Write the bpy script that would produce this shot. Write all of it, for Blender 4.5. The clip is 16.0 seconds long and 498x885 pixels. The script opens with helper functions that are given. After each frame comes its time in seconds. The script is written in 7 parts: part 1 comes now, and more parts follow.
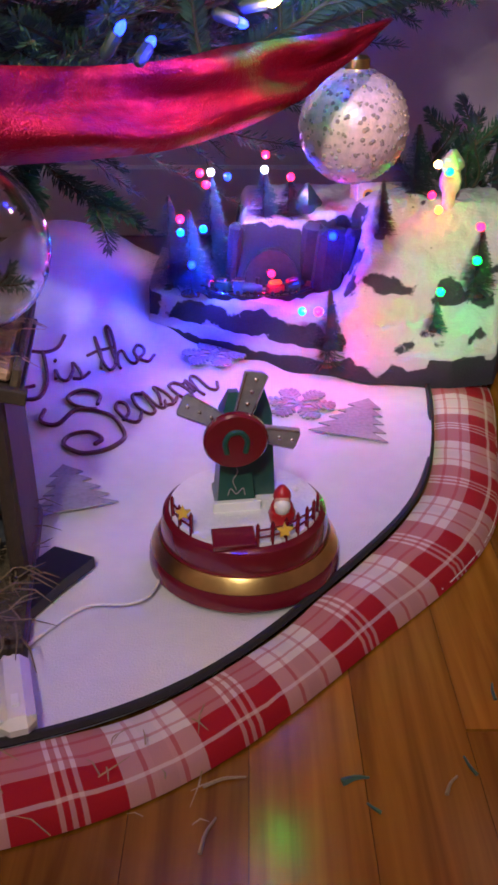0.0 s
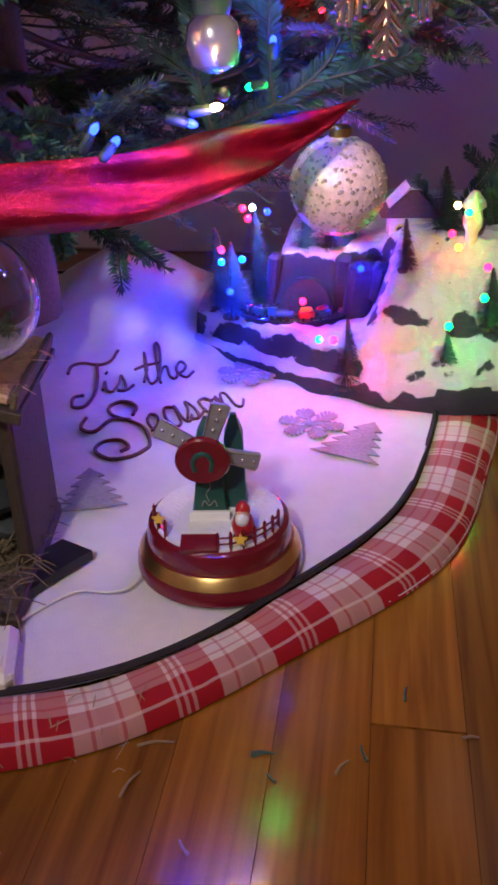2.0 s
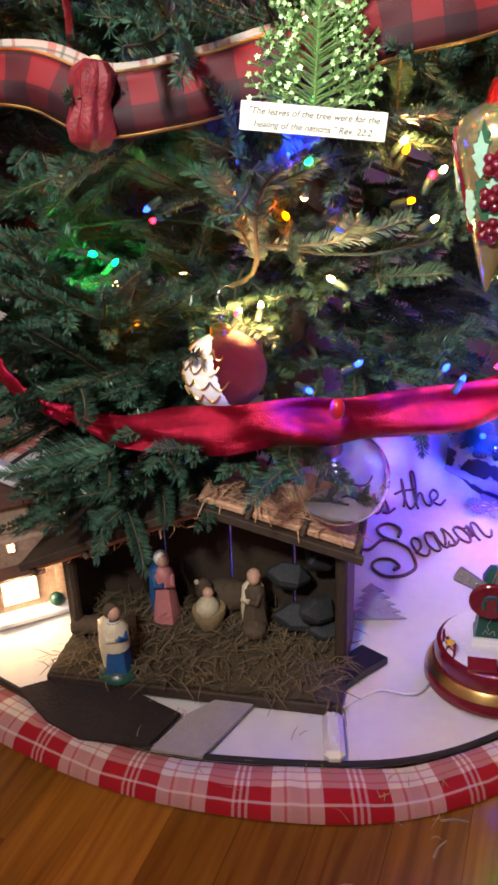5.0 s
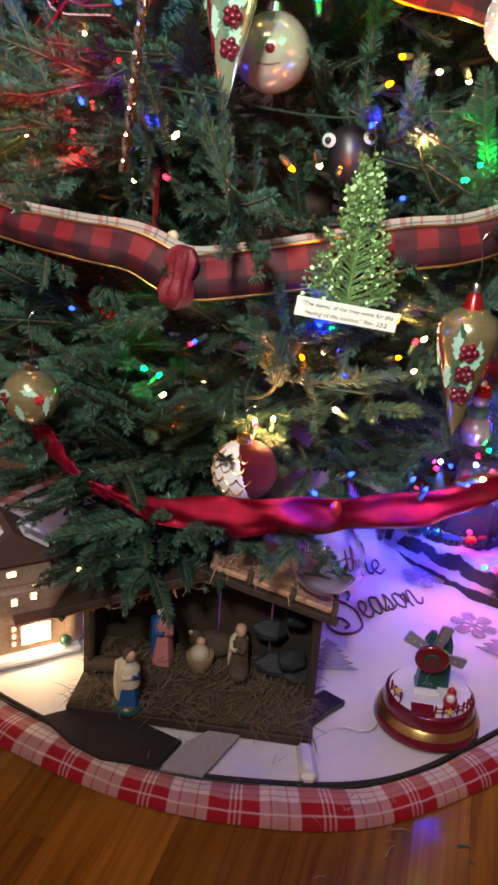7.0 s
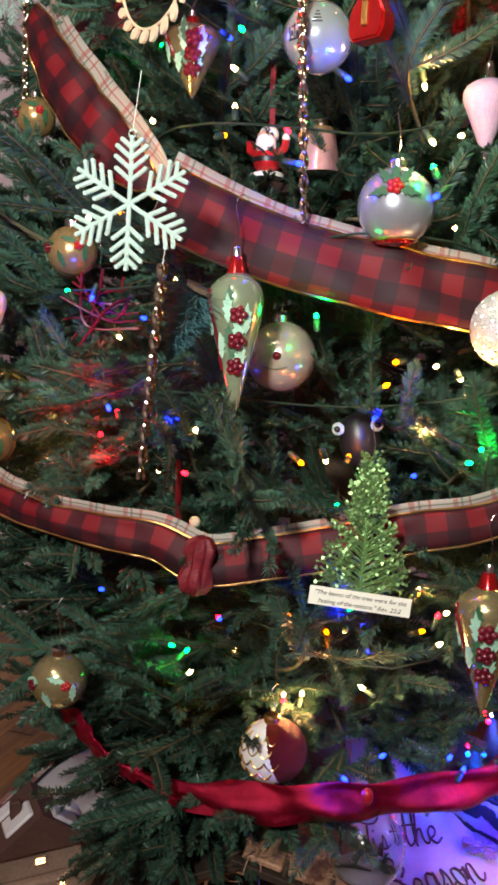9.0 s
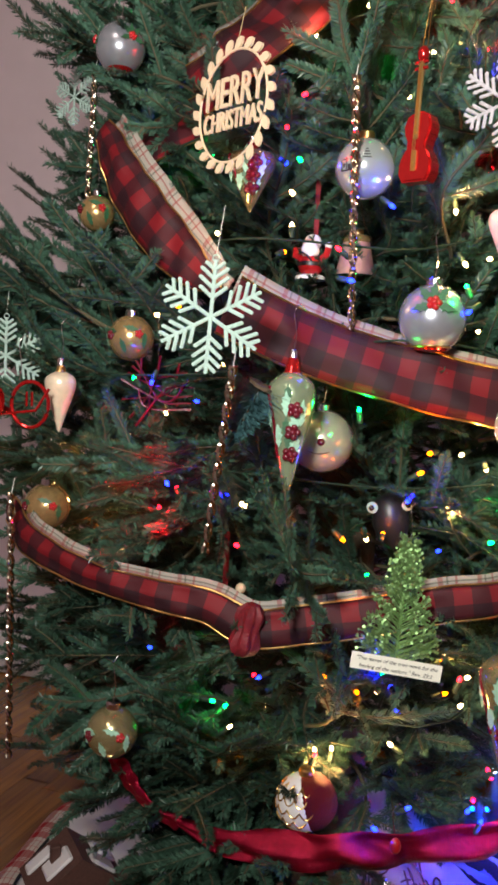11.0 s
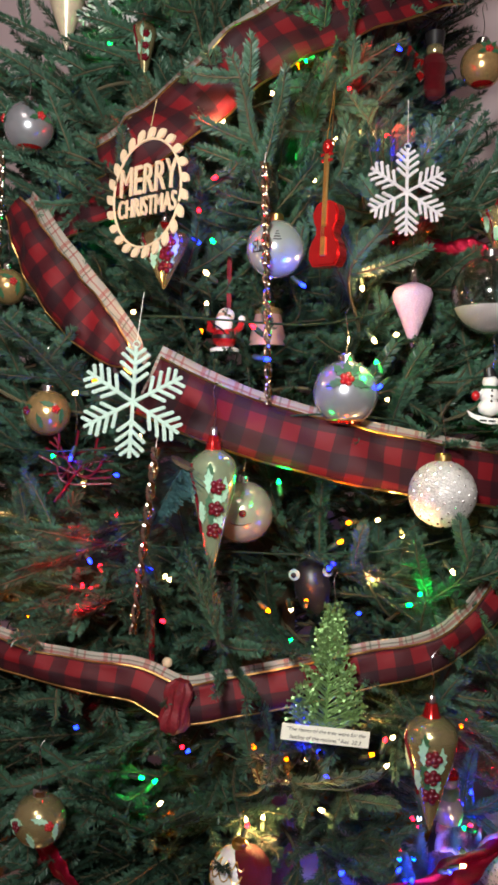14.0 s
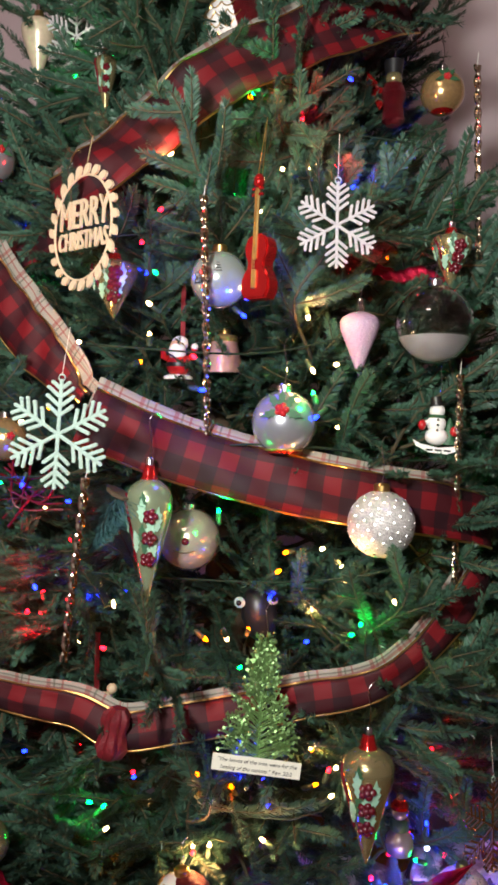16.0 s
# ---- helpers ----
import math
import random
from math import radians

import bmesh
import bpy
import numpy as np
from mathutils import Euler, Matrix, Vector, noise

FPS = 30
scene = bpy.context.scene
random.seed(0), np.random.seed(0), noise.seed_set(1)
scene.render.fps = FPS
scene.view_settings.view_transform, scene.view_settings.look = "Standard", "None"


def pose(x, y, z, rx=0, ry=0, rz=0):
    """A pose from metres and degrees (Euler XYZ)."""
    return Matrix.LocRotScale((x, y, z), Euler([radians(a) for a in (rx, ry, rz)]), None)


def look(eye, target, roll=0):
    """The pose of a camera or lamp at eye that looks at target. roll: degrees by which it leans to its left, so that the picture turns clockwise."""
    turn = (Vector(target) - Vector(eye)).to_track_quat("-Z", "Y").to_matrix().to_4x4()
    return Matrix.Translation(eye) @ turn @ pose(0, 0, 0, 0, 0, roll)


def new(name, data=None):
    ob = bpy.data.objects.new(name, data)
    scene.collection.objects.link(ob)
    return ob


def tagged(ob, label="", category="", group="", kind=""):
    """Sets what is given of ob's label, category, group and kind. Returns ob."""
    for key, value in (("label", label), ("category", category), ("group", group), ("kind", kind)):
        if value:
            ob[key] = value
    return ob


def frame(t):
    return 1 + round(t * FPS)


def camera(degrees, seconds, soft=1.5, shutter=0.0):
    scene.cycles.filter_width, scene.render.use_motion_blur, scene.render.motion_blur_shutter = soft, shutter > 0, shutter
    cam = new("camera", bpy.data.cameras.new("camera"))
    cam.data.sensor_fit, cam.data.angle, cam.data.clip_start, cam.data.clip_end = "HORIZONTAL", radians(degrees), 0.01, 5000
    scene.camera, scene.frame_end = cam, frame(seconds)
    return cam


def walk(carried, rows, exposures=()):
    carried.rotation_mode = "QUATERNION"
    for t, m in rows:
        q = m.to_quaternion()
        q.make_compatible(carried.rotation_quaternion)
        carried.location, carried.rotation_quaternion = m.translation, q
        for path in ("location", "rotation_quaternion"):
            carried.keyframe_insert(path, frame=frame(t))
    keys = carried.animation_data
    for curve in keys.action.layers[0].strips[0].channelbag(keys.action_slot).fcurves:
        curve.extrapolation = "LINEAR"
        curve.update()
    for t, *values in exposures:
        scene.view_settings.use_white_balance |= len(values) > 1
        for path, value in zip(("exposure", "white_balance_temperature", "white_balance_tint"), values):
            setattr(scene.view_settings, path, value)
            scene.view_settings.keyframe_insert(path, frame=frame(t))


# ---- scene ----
cam = camera(33.3, 16.0, soft=3.0)
METRES, EYE, TILT, LEAN, TURN = 1.35, 0.343, -28.0, 0.0, 0.0
ROWS = [
    (0.0, 0.0, 0.0, 0.0, 0.0, 0.0, -0.0),
    (0.5, 0.0331, 0.0074, 0.001, -0.39, -0.09, 0.88),
    (1.0, 0.0582, 0.0058, 0.0066, 1.52, -0.2, 0.43),
    (1.5, 0.0705, -0.0144, 0.0138, 5.82, -0.05, -1.82),
    (2.0, 0.0783, -0.0555, 0.015, 8.3, -0.48, -3.07),
    (2.5, 0.0684, -0.1041, 0.0192, 10.91, -1.0, -3.23),
    (3.0, 0.0595, -0.1466, 0.0266, 12.91, -0.61, -4.98),
    (3.5, 0.0287, -0.1819, 0.0347, 15.63, 0.75, -7.68),
    (4.0, 0.0334, -0.195, 0.0387, 19.49, 2.63, -6.63),
    (4.5, 0.0285, -0.2025, 0.0461, 20.09, 2.69, -7.36),
    (7.0, -0.0182, -0.3781, 0.0698, 12.4, 6.66, -11.06),
    (7.5, 0.0192, -0.4284, 0.0642, 15.01, 9.77, -10.58),
    (8.0, 0.0137, -0.418, 0.0922, 17.93, 14.66, -10.08),
    (8.5, 0.0112, -0.4009, 0.1059, 17.77, 17.41, -10.06),
    (9.0, 0.0099, -0.3986, 0.1219, 17.13, 20.04, -10.11),
    (9.5, 0.0004, -0.4214, 0.1217, 17.4, 20.83, -10.32),
    (12.0, -0.0539, -0.5013, 0.1205, 12.98, 25.39, -11.19),
    (12.5, -0.0948, -0.4974, 0.1357, 11.63, 26.27, -10.11),
    (13.0, -0.0972, -0.5021, 0.1428, 10.76, 27.22, -8.93),
    (13.5, -0.0745, -0.5035, 0.1386, 10.35, 27.29, -7.71),
    (14.0, -0.0257, -0.5076, 0.13, 10.37, 26.9, -6.56),
    (14.5, 0.0195, -0.5073, 0.1214, 10.54, 26.46, -5.93),
    (15.0, 0.0266, -0.5062, 0.1303, 11.05, 26.51, -7.09),
    (15.5, 0.0249, -0.4988, 0.1503, 11.82, 27.16, -7.96),
    (16.0, 0.0477, -0.5037, 0.1494, 12.39, 27.45, -7.87),
]
walk(cam, [(t, pose(0, 0, EYE, TILT, LEAN, TURN) @ pose(METRES * x, METRES * y, METRES * z, 90 + pitch, roll, yaw)) for t, x, y, z, yaw, pitch, roll in ROWS],
     exposures=[(0.0, 0.68), (2.5, 0.80), (4.5, 1.14), (7.0, 0.58), (9.0, 0.25), (12.5, 0.05), (16.0, 0.08)])

# ---- light: a dim room, one phone torch behind the viewer, the coloured bulbs themselves ----
world = bpy.data.worlds.new("world")
scene.world = world
world.use_nodes = True
world.node_tree.nodes["Background"].inputs[0].default_value = (0.80, 0.78, 0.85, 1)
world.node_tree.nodes["Background"].inputs[1].default_value = 0.045


def area_lamp(name, m, watts, size, colour):
    lamp = bpy.data.lights.new(name, "AREA")
    lamp.energy, lamp.size, lamp.color, lamp.shape = watts, size, colour, "DISK"
    ob = new(name, lamp)
    ob.matrix_world = m
    return ob


def point_lamp(name, place, watts, colour, size=0.006):
    lamp = bpy.data.lights.new(name, "POINT")
    lamp.energy, lamp.shadow_soft_size, lamp.color = watts, size, colour
    ob = new(name, lamp)
    ob.location = place
    return ob


torch = bpy.data.lights.new("torch", "SPOT")
torch.energy, torch.shadow_soft_size, torch.color, torch.spot_size, torch.spot_blend = 64.0, 0.05, (1.0, 0.97, 0.92), radians(110), 1.0
new("torch", torch).matrix_world = look((-0.12, -0.66, 1.05), (-0.26, 0.5, 1.07))
area_lamp("room_light", look((-0.45, -1.3, 2.35), (-0.35, 0.6, 0.8)), 11.0, 0.5, (1.0, 0.81, 0.72))


# ---- materials ----
def material(name, colour, rough=0.6, metal=0.0, vary=0.25, scale=40.0, bump=0.15, bump_scale=None, coat=0.0, sheen=0.0, tint=None, spread=0.0):
    """A principled material whose colour varies at two scales, with fine relief; spread: change from piece to piece."""
    mat = bpy.data.materials.new(name)
    mat.use_nodes = True
    tree = mat.node_tree
    bsdf = tree.nodes["Principled BSDF"]
    bsdf.inputs["Roughness"].default_value = rough
    bsdf.inputs["Metallic"].default_value = metal
    bsdf.inputs["Coat Weight"].default_value = coat
    bsdf.inputs["Sheen Weight"].default_value = sheen
    co = tree.nodes.new("ShaderNodeTexCoord")
    big = tree.nodes.new("ShaderNodeTexNoise")
    big.inputs["Scale"].default_value = scale * 0.22
    big.inputs["Detail"].default_value = 3
    small = tree.nodes.new("ShaderNodeTexNoise")
    small.inputs["Scale"].default_value = scale * 2.5
    small.inputs["Detail"].default_value = 5
    add = tree.nodes.new("ShaderNodeMath")
    add.operation = "ADD"
    for n in (big, small):
        tree.links.new(co.outputs["Object"], n.inputs["Vector"])
    tree.links.new(big.outputs[0], add.inputs[0])
    tree.links.new(small.outputs[0], add.inputs[1])
    ramp = tree.nodes.new("ShaderNodeMapRange")
    ramp.inputs[1].default_value, ramp.inputs[2].default_value = 0.65, 1.35
    tree.links.new(add.outputs[0], ramp.inputs[0])
    mix = tree.nodes.new("ShaderNodeMix")
    mix.data_type = "RGBA"
    dark = tuple(c * (1 - vary) for c in colour)
    light = tint or tuple(min(1, c * (1 + vary * 0.6)) for c in colour)
    mix.inputs["A"].default_value = (*dark, 1)
    mix.inputs["B"].default_value = (*light, 1)
    tree.links.new(ramp.outputs[0], mix.inputs["Factor"])
    out = mix.outputs["Result"]
    if spread:
        info = tree.nodes.new("ShaderNodeObjectInfo")
        hsv = tree.nodes.new("ShaderNodeHueSaturation")
        span = tree.nodes.new("ShaderNodeMapRange")
        span.inputs[3].default_value, span.inputs[4].default_value = 1 - spread, 1 + spread
        tree.links.new(info.outputs["Random"], span.inputs[0])
        tree.links.new(span.outputs[0], hsv.inputs["Value"])
        tree.links.new(out, hsv.inputs["Color"])
        out = hsv.outputs[0]
    tree.links.new(out, bsdf.inputs["Base Color"])
    if bump:
        relief = tree.nodes.new("ShaderNodeBump")
        relief.inputs["Strength"].default_value = bump
        relief.inputs["Distance"].default_value = 0.002
        fine = tree.nodes.new("ShaderNodeTexNoise")
        fine.inputs["Scale"].default_value = bump_scale or scale * 5
        fine.inputs["Detail"].default_value = 4
        tree.links.new(co.outputs["Object"], fine.inputs["Vector"])
        tree.links.new(fine.outputs[0], relief.inputs["Height"])
        tree.links.new(relief.outputs[0], bsdf.inputs["Normal"])
    return mat


def glowing(name, colour, strength):
    mat = bpy.data.materials.new(name)
    mat.use_nodes = True
    bsdf = mat.node_tree.nodes["Principled BSDF"]
    bsdf.inputs["Base Color"].default_value = (*(0.15 * c for c in colour), 1)
    bsdf.inputs["Emission Color"].default_value = (*colour, 1)
    bsdf.inputs["Emission Strength"].default_value = strength
    return mat


def glass(name, colour=(1, 1, 1), rough=0.0, ior=1.1):
    mat = bpy.data.materials.new(name)
    mat.use_nodes = True
    bsdf = mat.node_tree.nodes["Principled BSDF"]
    bsdf.inputs["Base Color"].default_value = (*colour, 1)
    bsdf.inputs["Transmission Weight"].default_value = 1.0
    bsdf.inputs["Roughness"].default_value = rough
    bsdf.inputs["IOR"].default_value = ior
    return mat


def plaid(name, base, stripes, axis_u="X", axis_v="Y", period=(0.045, 0.045), rough=0.85, metal=0.0, thread=1400.0, across=1.0, weft=None):
    """A woven check: stripes are (start, end, colour, weight) in fractions of the period, laid along both UV ways."""
    mat = bpy.data.materials.new(name)
    mat.use_nodes = True
    tree = mat.node_tree
    bsdf = tree.nodes["Principled BSDF"]
    bsdf.inputs["Roughness"].default_value = rough
    bsdf.inputs["Metallic"].default_value = metal
    bsdf.inputs["Specular IOR Level"].default_value = 0.3
    uv = tree.nodes.new("ShaderNodeUVMap")
    wob = tree.nodes.new("ShaderNodeTexNoise")
    wob.inputs["Scale"].default_value = 18
    tree.links.new(uv.outputs[0], wob.inputs["Vector"])
    mixv = tree.nodes.new("ShaderNodeVectorMath")
    mixv.operation = "MULTIPLY_ADD"
    mixv.inputs[1].default_value = (0.004, 0.004, 0)
    tree.links.new(wob.outputs["Color"], mixv.inputs[0])
    tree.links.new(uv.outputs[0], mixv.inputs[2])
    sep = tree.nodes.new("ShaderNodeSeparateXYZ")
    tree.links.new(mixv.outputs[0], sep.inputs[0])
    last = None
    for side in (0, 1):
        div = tree.nodes.new("ShaderNodeMath")
        div.operation = "DIVIDE"
        div.inputs[1].default_value = period[side]
        tree.links.new(sep.outputs[side], div.inputs[0])
        fr = tree.nodes.new("ShaderNodeMath")
        fr.operation = "FRACT"
        tree.links.new(div.outputs[0], fr.inputs[0])
        for a, b, colour, weight in (stripes if not side else weft or [(a, b, q, w * across) for a, b, q, w in stripes]):
            lo = tree.nodes.new("ShaderNodeMath")
            lo.operation = "GREATER_THAN"
            lo.inputs[1].default_value = a
            hi = tree.nodes.new("ShaderNodeMath")
            hi.operation = "LESS_THAN"
            hi.inputs[1].default_value = b
            both = tree.nodes.new("ShaderNodeMath")
            both.operation = "MULTIPLY"
            w = tree.nodes.new("ShaderNodeMath")
            w.operation = "MULTIPLY"
            w.inputs[1].default_value = weight
            tree.links.new(fr.outputs[0], lo.inputs[0])
            tree.links.new(fr.outputs[0], hi.inputs[0])
            tree.links.new(lo.outputs[0], both.inputs[0])
            tree.links.new(hi.outputs[0], both.inputs[1])
            tree.links.new(both.outputs[0], w.inputs[0])
            mix = tree.nodes.new("ShaderNodeMix")
            mix.data_type = "RGBA"
            if last is None:
                mix.inputs["A"].default_value = (*base, 1)
            else:
                tree.links.new(last, mix.inputs["A"])
            mix.inputs["B"].default_value = (*colour, 1)
            tree.links.new(w.outputs[0], mix.inputs["Factor"])
            last = mix.outputs["Result"]
    tree.links.new(last, bsdf.inputs["Base Color"])
    weave = tree.nodes.new("ShaderNodeTexNoise")
    weave.inputs["Scale"].default_value = thread
    tree.links.new(uv.outputs[0], weave.inputs["Vector"])
    relief = tree.nodes.new("ShaderNodeBump")
    relief.inputs["Strength"].default_value = 0.35
    relief.inputs["Distance"].default_value = 0.001
    tree.links.new(weave.outputs[0], relief.inputs["Height"])
    tree.links.new(relief.outputs[0], bsdf.inputs["Normal"])
    return mat


# the mauve cast of the coloured lights is mixed into the wall colour
WALL = material("wall_paint", (0.70, 0.58, 0.61), 0.7, vary=0.06, scale=6, bump=0.08, bump_scale=300)
BASEBOARD = material("baseboard_paint", (0.72, 0.70, 0.68), 0.4, vary=0.06, scale=10, bump=0.03)
FELT = material("white_felt", (0.72, 0.70, 0.69), 0.95, vary=0.07, scale=25, bump=0.4, bump_scale=900, sheen=0.3)
TRIM = material("black_piping", (0.02, 0.018, 0.02), 0.8, vary=0.3, scale=200, bump=0.3)
LETTER = material("embroidery_burgundy", (0.11, 0.006, 0.02), 0.6, vary=0.3, scale=400, bump=0.5, bump_scale=1500, sheen=0.3)
SILVER_FELT = material("grey_applique", (0.36, 0.34, 0.35), 0.7, vary=0.3, scale=120, bump=0.3)
NEEDLE = material("fir_needle", (0.036, 0.096, 0.060), 0.40, vary=0.5, scale=30, bump=0, tint=(0.078, 0.168, 0.112), spread=0.35)
BARK = material("fir_bark", (0.10, 0.068, 0.042), 0.9, vary=0.4, scale=80, bump=0.6)
TWIG = material("fir_twig", (0.085, 0.075, 0.040), 0.85, vary=0.35, scale=120, bump=0.3)
GOLD = material("gold_metal", (0.75, 0.50, 0.18), 0.28, 1.0, vary=0.12, scale=60, bump=0.03)
SILVER = material("silver_metal", (0.80, 0.80, 0.80), 0.18, 1.0, vary=0.06, scale=60, bump=0.02)
BURGUNDY = material("burgundy_enamel", (0.15, 0.006, 0.016), 0.22, vary=0.12, scale=60, bump=0.02, coat=0.6)
GREEN_PAINT = material("dark_green_paint", (0.012, 0.075, 0.055), 0.35, vary=0.15, scale=80, bump=0.04, coat=0.3)
RED_PAINT = material("red_paint", (0.42, 0.012, 0.016), 0.3, vary=0.15, scale=80, bump=0.03, coat=0.3)
WHITE_PAINT = material("white_paint", (0.80, 0.79, 0.77), 0.45, vary=0.06, scale=60, bump=0.04)
# white glitter with the green light's tint put into its base colour
GREEN_LIT_GLITTER = material("green_lit_glitter", (0.50, 0.68, 0.60), 0.5, vary=0.18, scale=300, bump=0.8, bump_scale=2200, coat=0.4)
WHITE_GLITTER = material("plain_glitter", (0.72, 0.69, 0.72), 0.5, vary=0.18, scale=300, bump=0.8, bump_scale=2200, coat=0.4)
BLACK = material("black_plastic", (0.012, 0.012, 0.013), 0.4, vary=0.2, scale=60, bump=0.03)
SKIN = material("painted_skin", (0.58, 0.34, 0.24), 0.5, vary=0.1, scale=100, bump=0.05)
BLUE_PAINT = material("blue_paint", (0.02, 0.10, 0.28), 0.5, vary=0.2, scale=100, bump=0.05)
PINK_PAINT = material("pink_paint", (0.60, 0.22, 0.22), 0.5, vary=0.15, scale=100, bump=0.05)
CREAM = material("cream_paint", (0.66, 0.58, 0.40), 0.5, vary=0.15, scale=100, bump=0.05)
YELLOW = material("yellow_paint", (0.70, 0.45, 0.05), 0.45, vary=0.12, scale=100, bump=0.03)
DARK_WOOD = material("dark_stained_wood", (0.045, 0.028, 0.018), 0.7, vary=0.4, scale=70, bump=0.35)
MOSS = material("brown_moss", (0.085, 0.065, 0.035), 0.95, vary=0.5, scale=120, bump=0.9, bump_scale=500)
STRAW = material("dry_straw", (0.33, 0.24, 0.12), 0.8, vary=0.3, scale=120, bump=0.1)
PALE_WOOD = material("laser_cut_wood", (0.66, 0.50, 0.33), 0.65, vary=0.15, scale=90, bump=0.1)
ROCK = material("dark_slate", (0.030, 0.033, 0.038), 0.7, vary=0.4, scale=80, bump=0.5)
SNOW = material("modelled_snow", (0.78, 0.77, 0.78), 0.8, vary=0.06, scale=80, bump=0.6, bump_scale=350)
PAPER = material("paper_label", (0.78, 0.77, 0.66), 0.7, vary=0.04, scale=80, bump=0.05)
PATCH_DARK = material("dark_brown_patch", (0.020, 0.014, 0.013), 0.95, vary=0.4, scale=60, bump=0.6, bump_scale=300)
PATCH_GREY = material("grey_cloth", (0.36, 0.33, 0.32), 0.95, vary=0.12, scale=60, bump=0.4, bump_scale=600)
CABLE = material("white_cable", (0.72, 0.70, 0.64), 0.5, vary=0.08, scale=60, bump=0.02)
WIRE = material("green_wire", (0.010, 0.028, 0.014), 0.6, vary=0.2, scale=60, bump=0.05)
CLEAR = glass("clear_glass", (1.0, 0.99, 0.99), 0.0, 1.45)
PLAID_SKIRT = plaid("red_white_plaid", (0.36, 0.006, 0.014),
                    [(0.50, 0.94, (0.70, 0.66, 0.58), 0.80), (0.17, 0.195, (0.80, 0.75, 0.68), 0.6), (0.225, 0.25, (0.80, 0.75, 0.68), 0.6),
                     (0.28, 0.305, (0.80, 0.75, 0.68), 0.6), (0.61, 0.635, (0.40, 0.015, 0.03), 0.6), (0.80, 0.825, (0.40, 0.015, 0.03), 0.6), (0.67, 0.77, (0.35, 0.34, 0.34), 0.22)], period=(0.098, 0.098), weft=[(0.62, 0.92, (0.70, 0.66, 0.58), 0.26), (0.92, 1.0, (0.34, 0.006, 0.014), 0.55), (0.0, 0.16, (0.34, 0.006, 0.014), 0.55), (0.745, 0.765, (0.40, 0.02, 0.03), 0.5), (0.845, 0.865, (0.40, 0.02, 0.03), 0.5), (0.04, 0.06, (0.75, 0.70, 0.64), 0.4)])
BUFFALO = plaid("buffalo_check", (0.145, 0.004, 0.008), [(0.5, 1.0, (0.010, 0.004, 0.007), 0.72)], period=(0.038, 0.038), rough=0.6)
TARTAN = plaid("cream_tartan", (0.30, 0.28, 0.24), [(0.2, 0.32, (0.22, 0.02, 0.02), 0.55), (0.40, 0.45, (0.05, 0.06, 0.04), 0.6), (0.62, 0.68, (0.22, 0.02, 0.02), 0.6)], period=(0.042, 0.034), rough=0.6)
SATIN = material("red_lame_ribbon", (0.46, 0.012, 0.048), 0.28, 0.85, vary=0.35, scale=60, bump=0.6, bump_scale=800)


